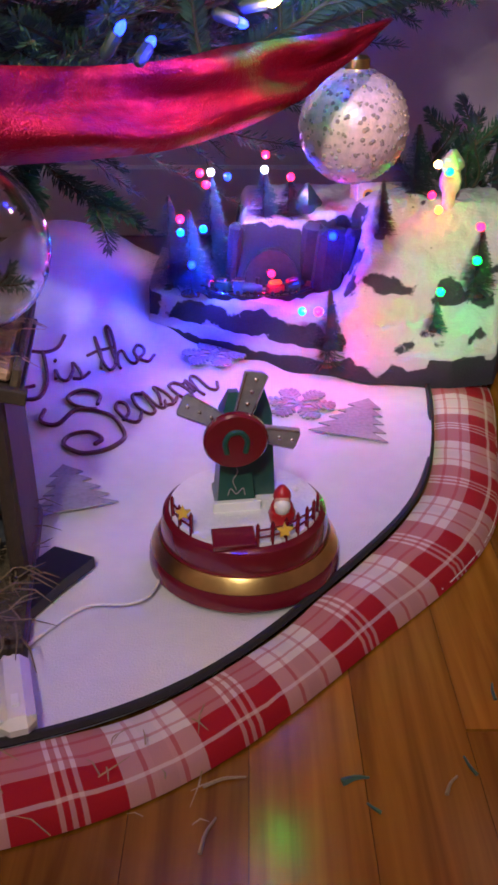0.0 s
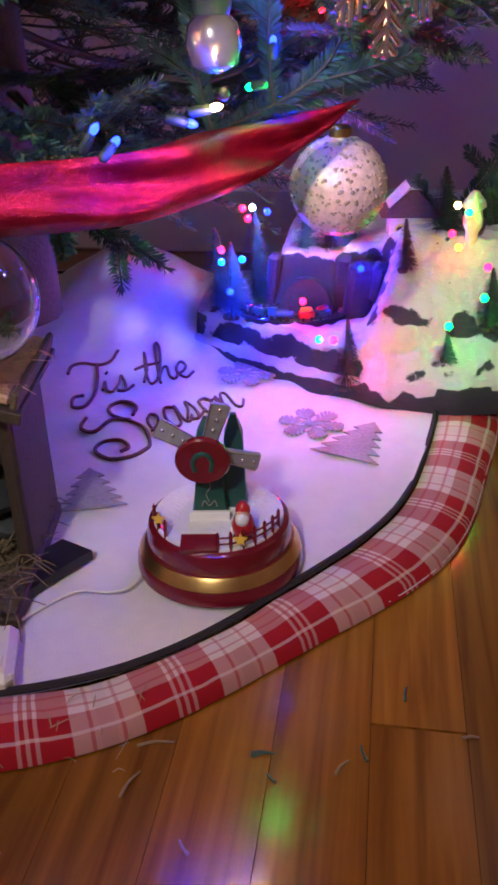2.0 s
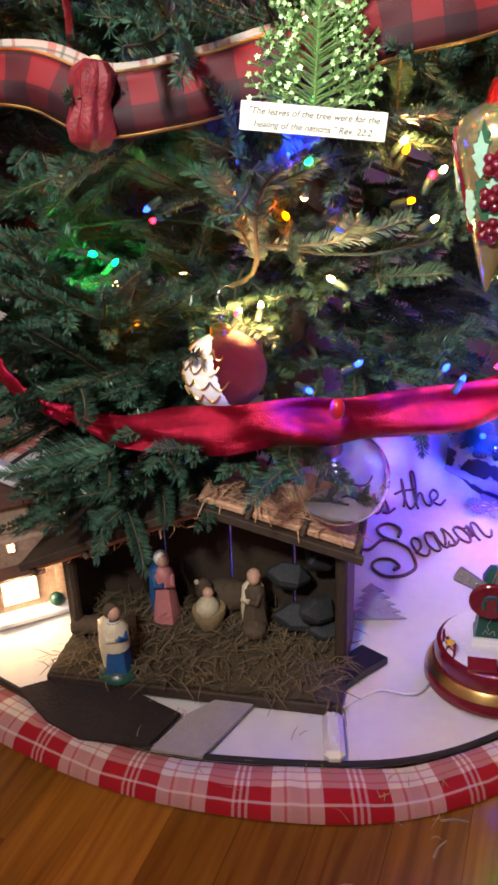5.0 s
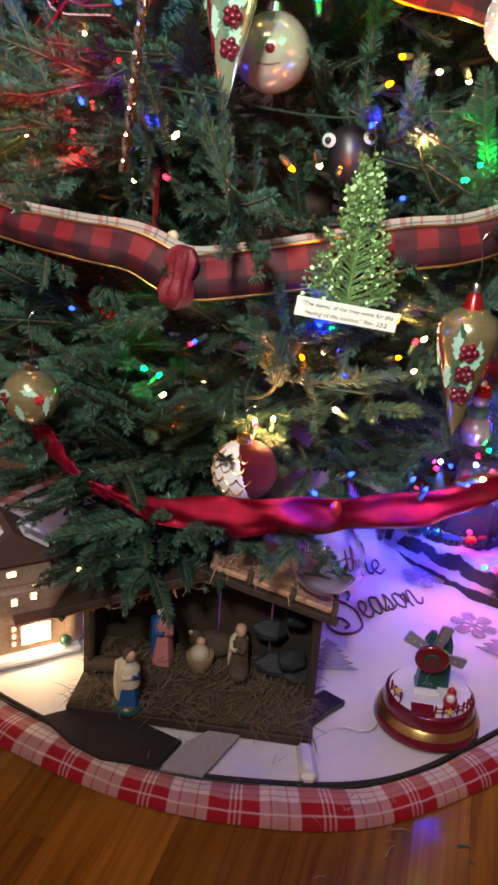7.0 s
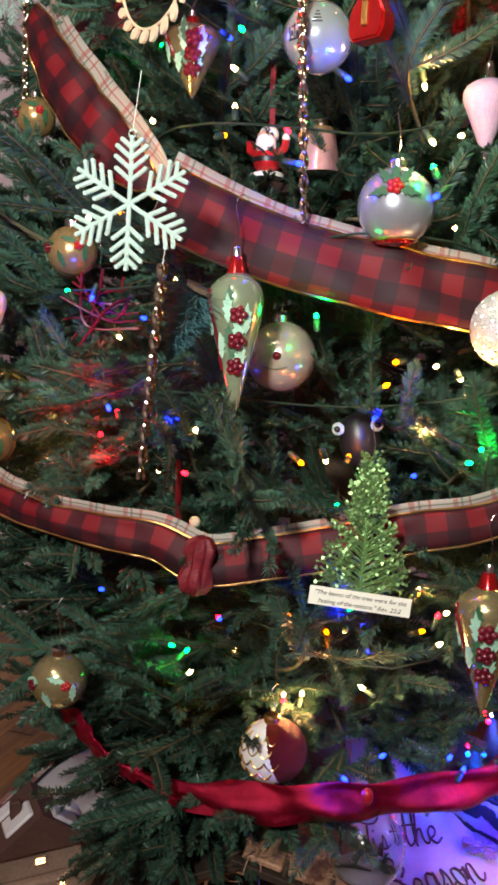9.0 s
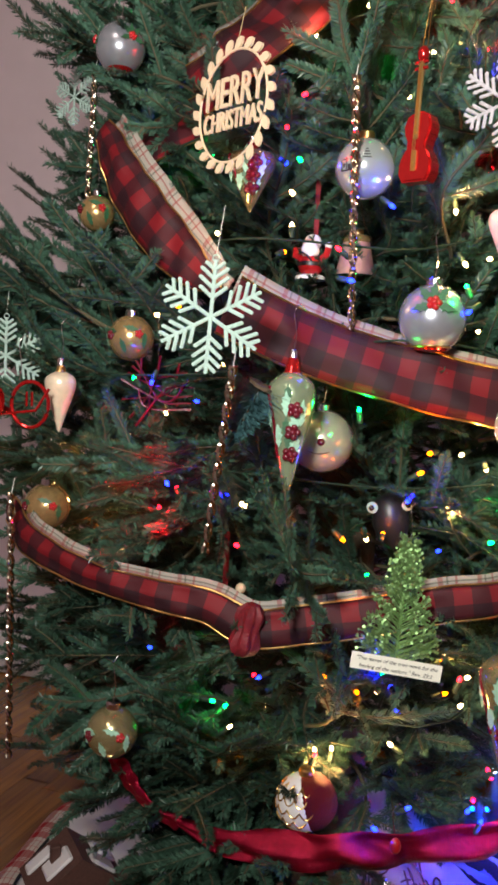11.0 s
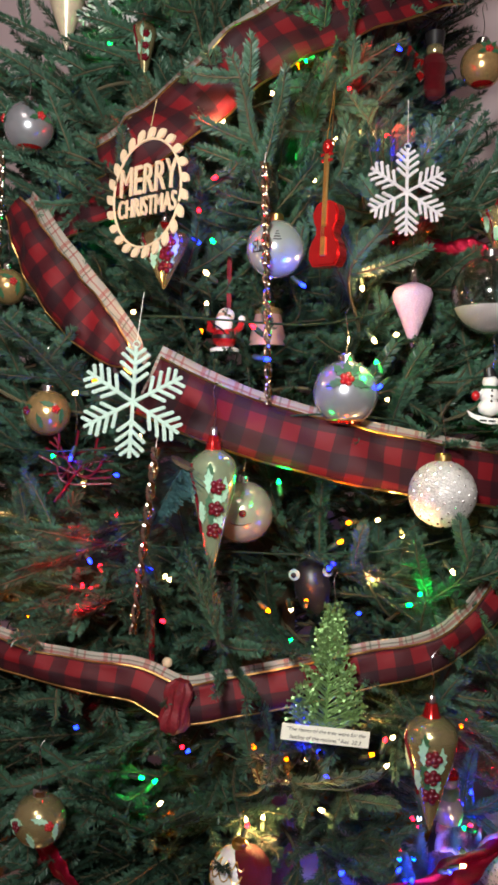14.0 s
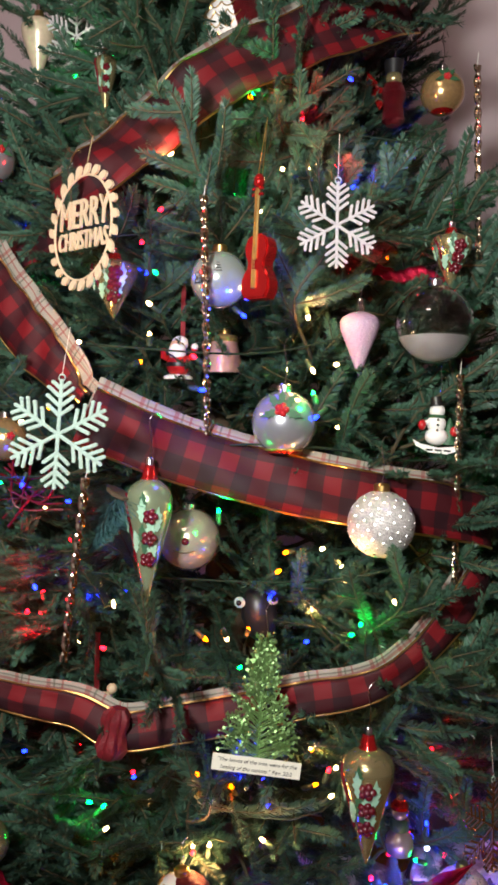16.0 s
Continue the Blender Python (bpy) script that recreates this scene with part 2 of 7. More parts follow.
# ---- mesh helpers ----
class Shape:
    """Gathers vertices and faces of one mesh."""

    def __init__(self):
        self.v, self.f, self.uv = [], [], {}

    def add(self, verts, faces, m=None):
        k = len(self.v)
        m = m or Matrix()
        self.v += [tuple(m @ Vector(p)) for p in verts]
        self.f += [tuple(i + k for i in f) for f in faces]
        return self

    def box(self, sx, sy, sz, m=None, bevel=0.12):
        """A box with its corners taken off; centred."""
        b = bevel * min(sx, sy, sz)
        vs, idx = [], {}
        for x in (-1, 1):
            for y in (-1, 1):
                for z in (-1, 1):
                    for a in range(3):
                        h = [sx / 2 - b, sy / 2 - b, sz / 2 - b]
                        h[a] += b
                        idx[x, y, z, a] = len(vs)
                        vs.append((x * h[0], y * h[1], z * h[2]))
        fs = []
        for a in range(3):
            o = [i for i in range(3) if i != a]
            for s in (-1, 1):
                q = []
                for u, w in ((-1, -1), (1, -1), (1, 1), (-1, 1)):
                    c = [0, 0, 0]
                    c[a], c[o[0]], c[o[1]] = s, u, w
                    q.append(idx[(*c, a)])
                fs.append(tuple(q if (s > 0) == (a != 1) else q[::-1]))
        for a in range(3):
            o = [i for i in range(3) if i != a]
            for s in (-1, 1):
                for w in (-1, 1):
                    c0, c1 = [0, 0, 0], [0, 0, 0]
                    c0[a], c1[a] = -1, 1
                    c0[o[0]] = c1[o[0]] = s
                    c0[o[1]] = c1[o[1]] = w
                    fs.append((idx[(*c0, o[0])], idx[(*c1, o[0])], idx[(*c1, o[1])], idx[(*c0, o[1])]))
        for x in (-1, 1):
            for y in (-1, 1):
                for z in (-1, 1):
                    fs.append(tuple(idx[x, y, z, a] for a in range(3)))
        return self.add(vs, fs, m)

    def lathe(self, profile, m=None, n=28, bend=None):
        """Turns (radius, z) pairs round the z axis; bend(angle, i) may scale the radius."""
        vs, fs = [], []
        for i, (r, z) in enumerate(profile):
            for k in range(n):
                a = 2 * math.pi * k / n
                s = bend(a, i) if bend else 1
                vs.append((r * s * math.cos(a), r * s * math.sin(a), z))
        for i in range(len(profile) - 1):
            for k in range(n):
                j = (k + 1) % n
                fs.append((i * n + k, i * n + j, (i + 1) * n + j, (i + 1) * n + k))
        fs.append(tuple(range(n))[::-1])
        fs.append(tuple((len(profile) - 1) * n + k for k in range(n)))
        return self.add(vs, fs, m)

    def ball(self, r, m=None, n=24, squash=1.0):
        k = max(6, n // 2)
        return self.lathe([(max(1e-5, r * math.sin(math.pi * i / k)), -r * squash * math.cos(math.pi * i / k)) for i in range(k + 1)], m, n)

    def tube(self, path, radius, n=8, taper=None):
        """A round tube along points; taper: radius at the end."""
        pts = [Vector(p) for p in path]
        vs, fs = [], []
        for i, p in enumerate(pts):
            d = (pts[min(i + 1, len(pts) - 1)] - pts[max(i - 1, 0)]).normalized()
            u = d.cross((0, 0, 1)) if abs(d.z) < 0.95 else d.cross((1, 0, 0))
            u.normalize()
            w = d.cross(u)
            r = radius if taper is None else radius + (taper - radius) * i / (len(pts) - 1)
            for k in range(n):
                a = 2 * math.pi * k / n
                vs.append(tuple(p + r * (math.cos(a) * u + math.sin(a) * w)))
        for i in range(len(pts) - 1):
            for k in range(n):
                j = (k + 1) % n
                fs.append((i * n + k, i * n + j, (i + 1) * n + j, (i + 1) * n + k))
        fs.append(tuple(range(n))[::-1])
        fs.append(tuple((len(pts) - 1) * n + k for k in range(n)))
        return self.add(vs, fs)

    def slab(self, outline, z0, z1, m=None):
        """An outline in the xy plane given thickness."""
        n = len(outline)
        vs = [(x, y, z0) for x, y in outline] + [(x, y, z1) for x, y in outline]
        fs = [tuple(range(n))[::-1], tuple(range(n, 2 * n))] + [(i, (i + 1) % n, n + (i + 1) % n, n + i) for i in range(n)]
        return self.add(vs, fs, m)

    def mesh(self, name, mat, smooth=True):
        me = bpy.data.meshes.new(name)
        me.from_pydata(self.v, [], self.f)
        if smooth is True:
            me.polygons.foreach_set("use_smooth", [True] * len(me.polygons))
            me.set_sharp_from_angle(angle=radians(38))
        me.materials.append(mat)
        bm = bmesh.new()
        bm.from_mesh(me)
        bmesh.ops.recalc_face_normals(bm, faces=bm.faces)
        bm.to_mesh(me)
        bm.free()
        return me


def part(name, shape, mat, parent, label="", m=None):
    """One mesh object under a thing or a part."""
    ob = new(name, shape if isinstance(shape, bpy.types.Mesh) else shape.mesh(name, mat))
    ob.parent = parent
    if m is not None:
        ob.matrix_basis = m
    return tagged(ob, label)


def thing(name, m, label, category, group="", kind=""):
    ob = new(name)
    ob.empty_display_size = 0.02
    ob.matrix_basis = m
    return tagged(ob, label, category, group, kind)


def solo(name, shape, mat, m, label, category, group="", kind="", smooth=True):
    ob = new(name, shape.mesh(name, mat, smooth))
    ob.matrix_basis = m
    return tagged(ob, label, category, group, kind)


def raw_mesh(name, verts, quads, mat, smooth=False):
    """A mesh of quads straight from arrays."""
    me = bpy.data.meshes.new(name)
    me.vertices.add(len(verts))
    me.vertices.foreach_set("co", np.asarray(verts, np.float32).ravel())
    me.loops.add(quads.size)
    me.loops.foreach_set("vertex_index", quads.astype(np.int32).ravel())
    me.polygons.add(len(quads))
    me.polygons.foreach_set("loop_start", np.arange(0, quads.size, 4, dtype=np.int32))
    if smooth:
        me.polygons.foreach_set("use_smooth", np.ones(len(quads), bool))
    me.materials.append(mat)
    me.update(calc_edges=True)
    me.validate()
    return me


def spline(points, n):
    """A smooth line through points (Catmull-Rom), n steps to a span."""
    p = [np.array(q, float) for q in points]
    p = [2 * p[0] - p[1]] + p + [2 * p[-1] - p[-2]]
    out = []
    for i in range(1, len(p) - 2):
        for k in range(n):
            t = k / n
            out.append(0.5 * (2 * p[i] + (p[i + 1] - p[i - 1]) * t + (2 * p[i - 1] - 5 * p[i] + 4 * p[i + 1] - p[i + 2]) * t ** 2
                              + (3 * p[i] - p[i - 1] - 3 * p[i + 1] + p[i + 2]) * t ** 3))
    out.append(p[-2])
    return [tuple(q) for q in out]


# ---- the room ----
AXIS = (-0.28, 0.74)
WEST, EAST, NORTH, SOUTH, HIGH = -1.55, 2.2, 1.38, -2.2, 2.45
for name, size, place in (("wall_north", (EAST - WEST + 0.2, 0.1, HIGH), ((EAST + WEST) / 2, NORTH + 0.05, HIGH / 2)),
                          ("wall_south", (EAST - WEST + 0.2, 0.1, HIGH), ((EAST + WEST) / 2, SOUTH - 0.05, HIGH / 2)),
                          ("wall_west", (0.1, NORTH - SOUTH, HIGH), (WEST - 0.05, (NORTH + SOUTH) / 2, HIGH / 2)),
                          ("wall_east", (0.1, NORTH - SOUTH, HIGH), (EAST + 0.05, (NORTH + SOUTH) / 2, HIGH / 2)),
                          ("ceiling", (EAST - WEST + 0.2, NORTH - SOUTH + 0.2, 0.1), ((EAST + WEST) / 2, (NORTH + SOUTH) / 2, HIGH + 0.05))):
    solo(name, Shape().box(*size, bevel=0.02), WALL, pose(*place), "plain pale painted mauve-lit " + name.split("_")[0], name.split("_")[0], kind="structure", smooth=False)
for name, size, place in (("baseboard_north", (EAST - WEST, 0.016, 0.11), ((EAST + WEST) / 2, NORTH - 0.008, 0.056)),
                          ("baseboard_west", (0.016, NORTH - SOUTH - 0.02, 0.11), (WEST + 0.008, (NORTH + SOUTH) / 2 - 0.01, 0.056))):
    solo(name, Shape().box(*size, bevel=0.25), BASEBOARD, pose(*place), "white painted wooden baseboard along the wall", "baseboard", kind="structure")


def tree_radius(z):
    """The outline of the fir: how far its bough tips reach at a height."""
    return float(np.interp(z, (0.15, 0.3, 0.55, 0.85, 1.05, 1.3, 1.7, 2.0, 2.2), (0.38, 0.46, 0.53, 0.58, 0.52, 0.42, 0.27, 0.14, 0.03)))


# ---- the tree skirt ----
SKIRT = (-0.29, 0.72)
SKIRT_R, PIPING_R = 0.500, 0.459


def skirt_height(x, y):
    r = math.hypot(x - SKIRT[0], y - SKIRT[1])
    hill = 0.10 * math.exp(-(((x + 0.22) / 0.13) ** 2 + ((y - 0.98) / 0.13) ** 2))
    soft = max(0.0, min(1.0, (y - 0.47) * 7)) * max(0.0, min(1.0, (x + 0.16) * 8))
    hill += soft * (0.011 * max(0.0, noise.noise((x * 7 + 2, y * 4, 9))) + 0.006 * abs(noise.noise((x * 13 - y * 9, x * 3 + y * 3, 6))))
    fold = 0.006 * noise.noise((x * 9, y * 9, 0)) + 0.004 * noise.noise((x * 23, y * 23, 3))
    return 0.014 + hill + fold * min(1, max(0, (PIPING_R - r) * 12))


def felt_edge(a):
    return 1 + 0.008 * math.sin(5 * a + 1) + 0.007 * math.sin(11 * a) - 0.006 * max(0, math.cos(a)) ** 4 - 0.008 * max(0, -math.sin(a)) ** 4


def skirt_edge(a):
    return 1 + 0.008 * math.sin(5 * a + 1) + 0.007 * math.sin(11 * a) + 0.035 * max(0, math.cos(a)) ** 6 - 0.008 * max(0, -math.sin(a)) ** 4


skirt = thing("tree_skirt", Matrix(), "round white felt tree skirt with a red and white plaid border", "tree skirt")
verts, quads = [], []
RINGS, SPOKES = 70, 160
for i in range(RINGS + 1):
    r = 0.01 + (PIPING_R - 0.01) * i / RINGS
    for k in range(SPOKES):
        a = 2 * math.pi * k / SPOKES
        x, y = SKIRT[0] + r * felt_edge(a) * math.cos(a), SKIRT[1] + r * felt_edge(a) * math.sin(a)
        verts.append((x, y, skirt_height(x, y)))
for i in range(RINGS):
    for k in range(SPOKES):
        j = (k + 1) % SPOKES
        quads.append((i * SPOKES + k, (i + 1) * SPOKES + k, (i + 1) * SPOKES + j, i * SPOKES + j))
felt = part("felt", raw_mesh("felt", verts, np.array(quads), FELT, True), FELT, skirt)
ring = [(SKIRT[0] + PIPING_R * felt_edge(a) * math.cos(a), SKIRT[1] + PIPING_R * felt_edge(a) * math.sin(a), 0.0185)
        for a in (2 * math.pi * k / 200 for k in range(201))]
part("piping", Shape().tube(ring, 0.0028, 6), TRIM, skirt, "black corded piping")
verts, quads, uvs = [], [], []
CROSS = 12
for k in range(321):
    a = 2 * math.pi * k / 320
    puff = 1 + 0.25 * noise.noise((math.cos(a) * 9, math.sin(a) * 9, 5))
    for i in range(CROSS + 1):
        s = i / CROSS
        inner = (PIPING_R + 0.003) * felt_edge(a)
        r = inner + ((SKIRT_R + 0.003 + 0.004 * math.sin(9 * a)) * skirt_edge(a) - inner) * s
        crease = 0.0022 * noise.noise((math.cos(a) * 40, math.sin(a) * 40, s * 2.0))
        z = 0.004 + crease * math.sin(math.pi * s) + 0.014 * puff * math.sin(math.pi * min(1, 0.25 + 0.75 * s) ** 1.0) ** 0.6 if i < CROSS else 0.002
        verts.append((SKIRT[0] + r * math.cos(a), SKIRT[1] + r * math.sin(a), z))
        uvs.append((a * SKIRT_R, 0.064 + s * (SKIRT_R - PIPING_R) * 1.1))
for k in range(320):
    for i in range(CROSS):
        q = k * (CROSS + 1) + i
        quads.append((q, q + 1, q + CROSS + 2, q + CROSS + 1))


def lay_uv(me, uvs):
    layer = me.uv_layers.new(name="UVMap")
    idx = np.empty(len(me.loops), np.int32)
    me.loops.foreach_get("vertex_index", idx)
    layer.data.foreach_set("uv", np.asarray(uvs, np.float32)[idx].ravel())


border_mesh = raw_mesh("border", verts, np.array(quads), PLAID_SKIRT, True)
lay_uv(border_mesh, uvs)
part("plaid_border", border_mesh, PLAID_SKIRT, skirt, "puffed red and white plaid border")
hem = [(SKIRT[0] + (SKIRT_R + 0.001 + 0.004 * math.sin(9 * a)) * skirt_edge(a) * math.cos(a), SKIRT[1] + (SKIRT_R + 0.001 + 0.004 * math.sin(9 * a)) * skirt_edge(a) * math.sin(a), 0.004)
       for a in (2 * math.pi * k / 240 for k in range(241))]
part("hem", Shape().tube(hem, 0.0008, 6), FELT, skirt, "thin white felt hem")


# ---- where the ornaments hang ----
HANG = {
    "flake_front": (-0.293, 0.18, 0.846), "sign": (-0.31, 0.254, 1.053), "violin": (-0.133, 0.285, 1.044), "house_ball": (-0.203, 0.375, 1.022), "drop_mid": (-0.335, 0.39, 1.023),
    "santa": (-0.282, 0.47, 0.949), "bell": (-0.238, 0.52, 0.961), "holly_ball": (-0.121, 0.35, 0.864), "flake_right": (-0.06, 0.292, 1.054), "white_ball": (-0.020, 0.375, 0.760),
    "snow_ball": (0.028, 0.43, 0.977), "snowman": (0.033, 0.465, 0.866), "icicle": (-0.056, 0.448, 0.964), "drop_green": (-0.247, 0.29, 0.751), "face_ball": (-0.24, 0.40, 0.731),
    "brush": (-0.294, 0.29, 0.76), "owl": (-0.164, 0.43, 0.653), "wire_tree": (-0.128, 0.30, 0.581), "drop_red": (-0.027, 0.36, 0.480), "lantern": (-0.003, 0.50, 0.388),
}
HANG_MORE = {
    "flake_low": (0.102, 0.48, 0.414), "drop_top": (-0.557, 0.60, 1.423), "flake_top": (-0.486, 0.58, 1.419), "drop_gold": (-0.402, 0.50, 1.316), "scale_top": (-0.23, 0.50, 1.368), "ball_right": (0.025, 0.626, 1.313),
    "nutcracker": (-0.037, 0.60, 1.304), "drop_right": (0.043, 0.50, 1.066), "silver_left": (-0.528, 0.434, 1.196), "flake_back": (-0.691, 0.60, 1.205), "gold_left": (-0.491, 0.42, 0.841), "bell_left": (-0.59, 0.50, 1.011),
    "horn": (-0.550, 0.274, 0.755), "drop_left": (-0.527, 0.32, 0.766), "flake_left": (-0.647, 0.386, 0.813), "gold_low": (-0.435, 0.30, 0.402), "gold_side": (-0.589, 0.40, 0.627), "scale_ball": (-0.232, 0.375, 0.330),
    "glass_ball": (-0.135, 0.39, 0.240), "pink_ball": (0.071, 0.60, 0.267), "sledge": (-0.337, 0.36, 0.545), "twig_star": (-0.445, 0.40, 0.775),
}
RIBBON_MID = [(-0.311, 0.27, 0.867), (-0.267, 0.3, 0.845), (-0.215, 0.33, 0.825), (-0.122, 0.355, 0.801), (-0.037, 0.39, 0.784), (0.039, 0.44, 0.772), (0.095, 0.5, 0.756)]
RIBBON_LOW = [(-0.643, 0.4, 0.621), (-0.583, 0.35, 0.593), (-0.485, 0.32, 0.568), (-0.397, 0.31, 0.558), (-0.336, 0.31, 0.553), (-0.285, 0.31, 0.536), (-0.234, 0.33, 0.541), (-0.163, 0.34, 0.557),
              (-0.093, 0.35, 0.576), (-0.036, 0.37, 0.586), (0.008, 0.4, 0.607), (0.047, 0.44, 0.644), (0.089, 0.5, 0.701)]
RIBBON_TOP = [(-0.400, 0.375, 1.115), (-0.347, 0.36, 1.148), (-0.298, 0.39, 1.197), (-0.231, 0.41, 1.259), (-0.165, 0.44, 1.302), (-0.092, 0.48, 1.344), (-0.019, 0.56, 1.4)]
RIBBON_LEFT = [(-0.54, 0.42, 1.094), (-0.496, 0.4, 1.025), (-0.447, 0.39, 0.966), (-0.398, 0.38, 0.921), (-0.361, 0.37, 0.89)]
RIBBON_BACK = [(-0.545, 0.48, 1.060), (-0.473, 0.45, 1.091), (-0.398, 0.43, 1.118), (-0.344, 0.42, 1.152)]
SATIN_TAIL = [(-0.444, 0.33, 0.358), (-0.423, 0.34, 0.32), (-0.395, 0.35, 0.293), (-0.373, 0.36, 0.281)]
SATIN_LINE = [(-0.39, 0.36, 0.285), (-0.311, 0.345, 0.280), (-0.231, 0.34, 0.291), (-0.171, 0.345, 0.302), (-0.115, 0.385, 0.298), (-0.040, 0.44, 0.297), (0.012, 0.49, 0.307), (0.052, 0.53, 0.318), (0.085, 0.56, 0.332)]
GAPS = [(p, 0.036) for p in (*HANG.values(), *HANG_MORE.values())] + [(p, -0.006) for line in (RIBBON_MID, RIBBON_LOW, RIBBON_TOP, RIBBON_LEFT, SATIN_LINE) for p in line] + [((-0.129 + q, 0.285, 0.524), 0.012) for q in (-0.036, -0.012, 0.012, 0.036)] + [((-0.128, 0.30, z), 0.02) for z in (0.545, 0.62)]


def crowds(points):
    """Whether a bough's line hides what hangs behind it from the room."""
    for (ox, oy, oz), r in GAPS:
        o = np.array((ox, oy, oz))
        for seat in (((-0.02, -0.30, 0.42),) if oz < 0.42 else ((-0.12, -0.64, 0.80), (0.05, -0.64, 0.80), (0.0, -0.50, 0.55), *(((0.02, -0.28, 0.42),) if oz < 0.72 else ()))):
            way = np.array(seat) - o
            way = way / np.linalg.norm(way)
            rel = points - o
            s = rel @ way
            d = np.linalg.norm(rel - s[:, None] * way, axis=1)
            if np.any((s > -0.01) & (d < r + 0.026)):
                return True
    return False


# ---- the fir ----
def sprig(rng, length, fine=True):
    """Stems and needles of one bough that grows along +x from the origin, its spray flat in xy."""
    stems, twigs = Shape(), []
    sag = rng.uniform(-0.10, 0.16)
    main = [(length * s, 0.015 * math.sin(6 * s + sag * 30), length * (sag * s - 0.22 * s * (1 - s))) for s in np.linspace(0, 1, 11)]
    stems.tube(main, 0.0016 + 0.0042 * length, 6, 0.0010)
    M = np.array(main)

    def at(s):
        return np.array([np.interp(s, np.linspace(0, 1, 11), M[:, i]) for i in range(3)])
    twigs.append([at(s) for s in np.linspace(0.30, 1, 8)])
    n = int(length / 0.040)
    for k in range(n):
        s = 0.22 + 0.74 * (k + rng.uniform(0.2, 0.8)) / n
        side = 1 if k % 2 else -1
        L = (0.34 * length + 0.040) * (1.22 - s) * rng.uniform(0.75, 1.25)
        ang = radians(rng.uniform(38, 58)) * side
        lift = rng.uniform(-0.25, 0.60)
        d = np.array([math.cos(ang), math.sin(ang), lift])
        base = at(s)
        bend = rng.uniform(-0.2, 0.25)
        pts = [base + d * L * u + np.array([0.25 * L * u * u, 0, bend * L * u * u]) for u in np.linspace(0, 1, 5)]
        stems.tube([tuple(p) for p in pts], 0.0016, 4, 0.0008)
        twigs.append(pts)
        if fine and L > 0.095:
            for j in range(int(L / 0.055)):
                u = 0.3 + 0.6 * (j + 0.5) / int(L / 0.055)
                p = base + d * L * u + np.array([0.25 * L * u * u, 0, bend * L * u * u])
                a2 = ang + radians(rng.uniform(32, 55)) * (1 if j % 2 else -1)
                l2 = L * rng.uniform(0.40, 0.62) * (1.2 - u)
                d2 = np.array([math.cos(a2), math.sin(a2), lift + rng.uniform(-0.2, 0.3)])
                sub = [p + d2 * l2 * w for w in np.linspace(0, 1, 3)]
                stems.tube([tuple(q) for q in sub], 0.001, 3, 0.0007)
                twigs.append(sub)
    V, up0 = [], np.array([0, 0, 1.0])
    gen = np.random.default_rng(rng.randrange(10 ** 6))
    for pts in twigs:
        pts = np.array(pts)
        seg = np.linalg.norm(np.diff(pts, axis=0), axis=1)
        run = np.concatenate(([0], np.cumsum(seg)))
        count = int(run[-1] * (3700 if fine else 900))
        if count < 4:
            continue
        s = np.sort(gen.uniform(0, run[-1], count))
        P = np.stack([np.interp(s, run, pts[:, i]) for i in range(3)], 1)
        d = pts[-1] - pts[0]
        d = d / np.linalg.norm(d)
        sd = np.cross(d, up0)
        sd /= np.linalg.norm(sd)
        u = np.cross(sd, d)
        sign = np.where(gen.random(count) < 0.5, 1, -1)[:, None]
        toward = d * gen.uniform(0.60, 0.85, (count, 1)) + sd * sign * gen.uniform(0.55, 0.85, (count, 1)) + u * gen.uniform(-0.35, 0.70, (count, 1))
        tip = s > run[-1] - 0.006
        toward[tip] = d + gen.normal(0, 0.35, (int(tip.sum()), 3))
        toward /= np.linalg.norm(toward, axis=1)[:, None]
        ln = gen.uniform(0.0125, 0.0150, (count, 1)) * (0.7 + 0.3 * np.sin(np.pi * np.clip(s / run[-1], 0.05, 0.95)))[:, None]
        wide = np.cross(toward, u + gen.normal(0, 0.25, (count, 3)))
        wide /= np.linalg.norm(wide, axis=1)[:, None]
        w = 0.00078
        V.append(np.stack([P - wide * w * 0.6, P + toward * ln * 0.55 - wide * w, P + toward * ln, P + toward * ln * 0.55 + wide * w], 1).reshape(-1, 3))
    V = np.concatenate(V)
    return stems, V


rng = random.Random(11)
BOUGHS = {}
for size in (0.22, 0.32, 0.42, 0.52):
    for fine in (True, False):
        made = []
        for variant in range(7 if fine else 3):
            stems, V = sprig(rng, size, fine)
            made.append((stems.mesh("bough", TWIG), raw_mesh("needles", V, np.arange(len(V)).reshape(-1, 4), NEEDLE)))
        BOUGHS[size, fine] = made

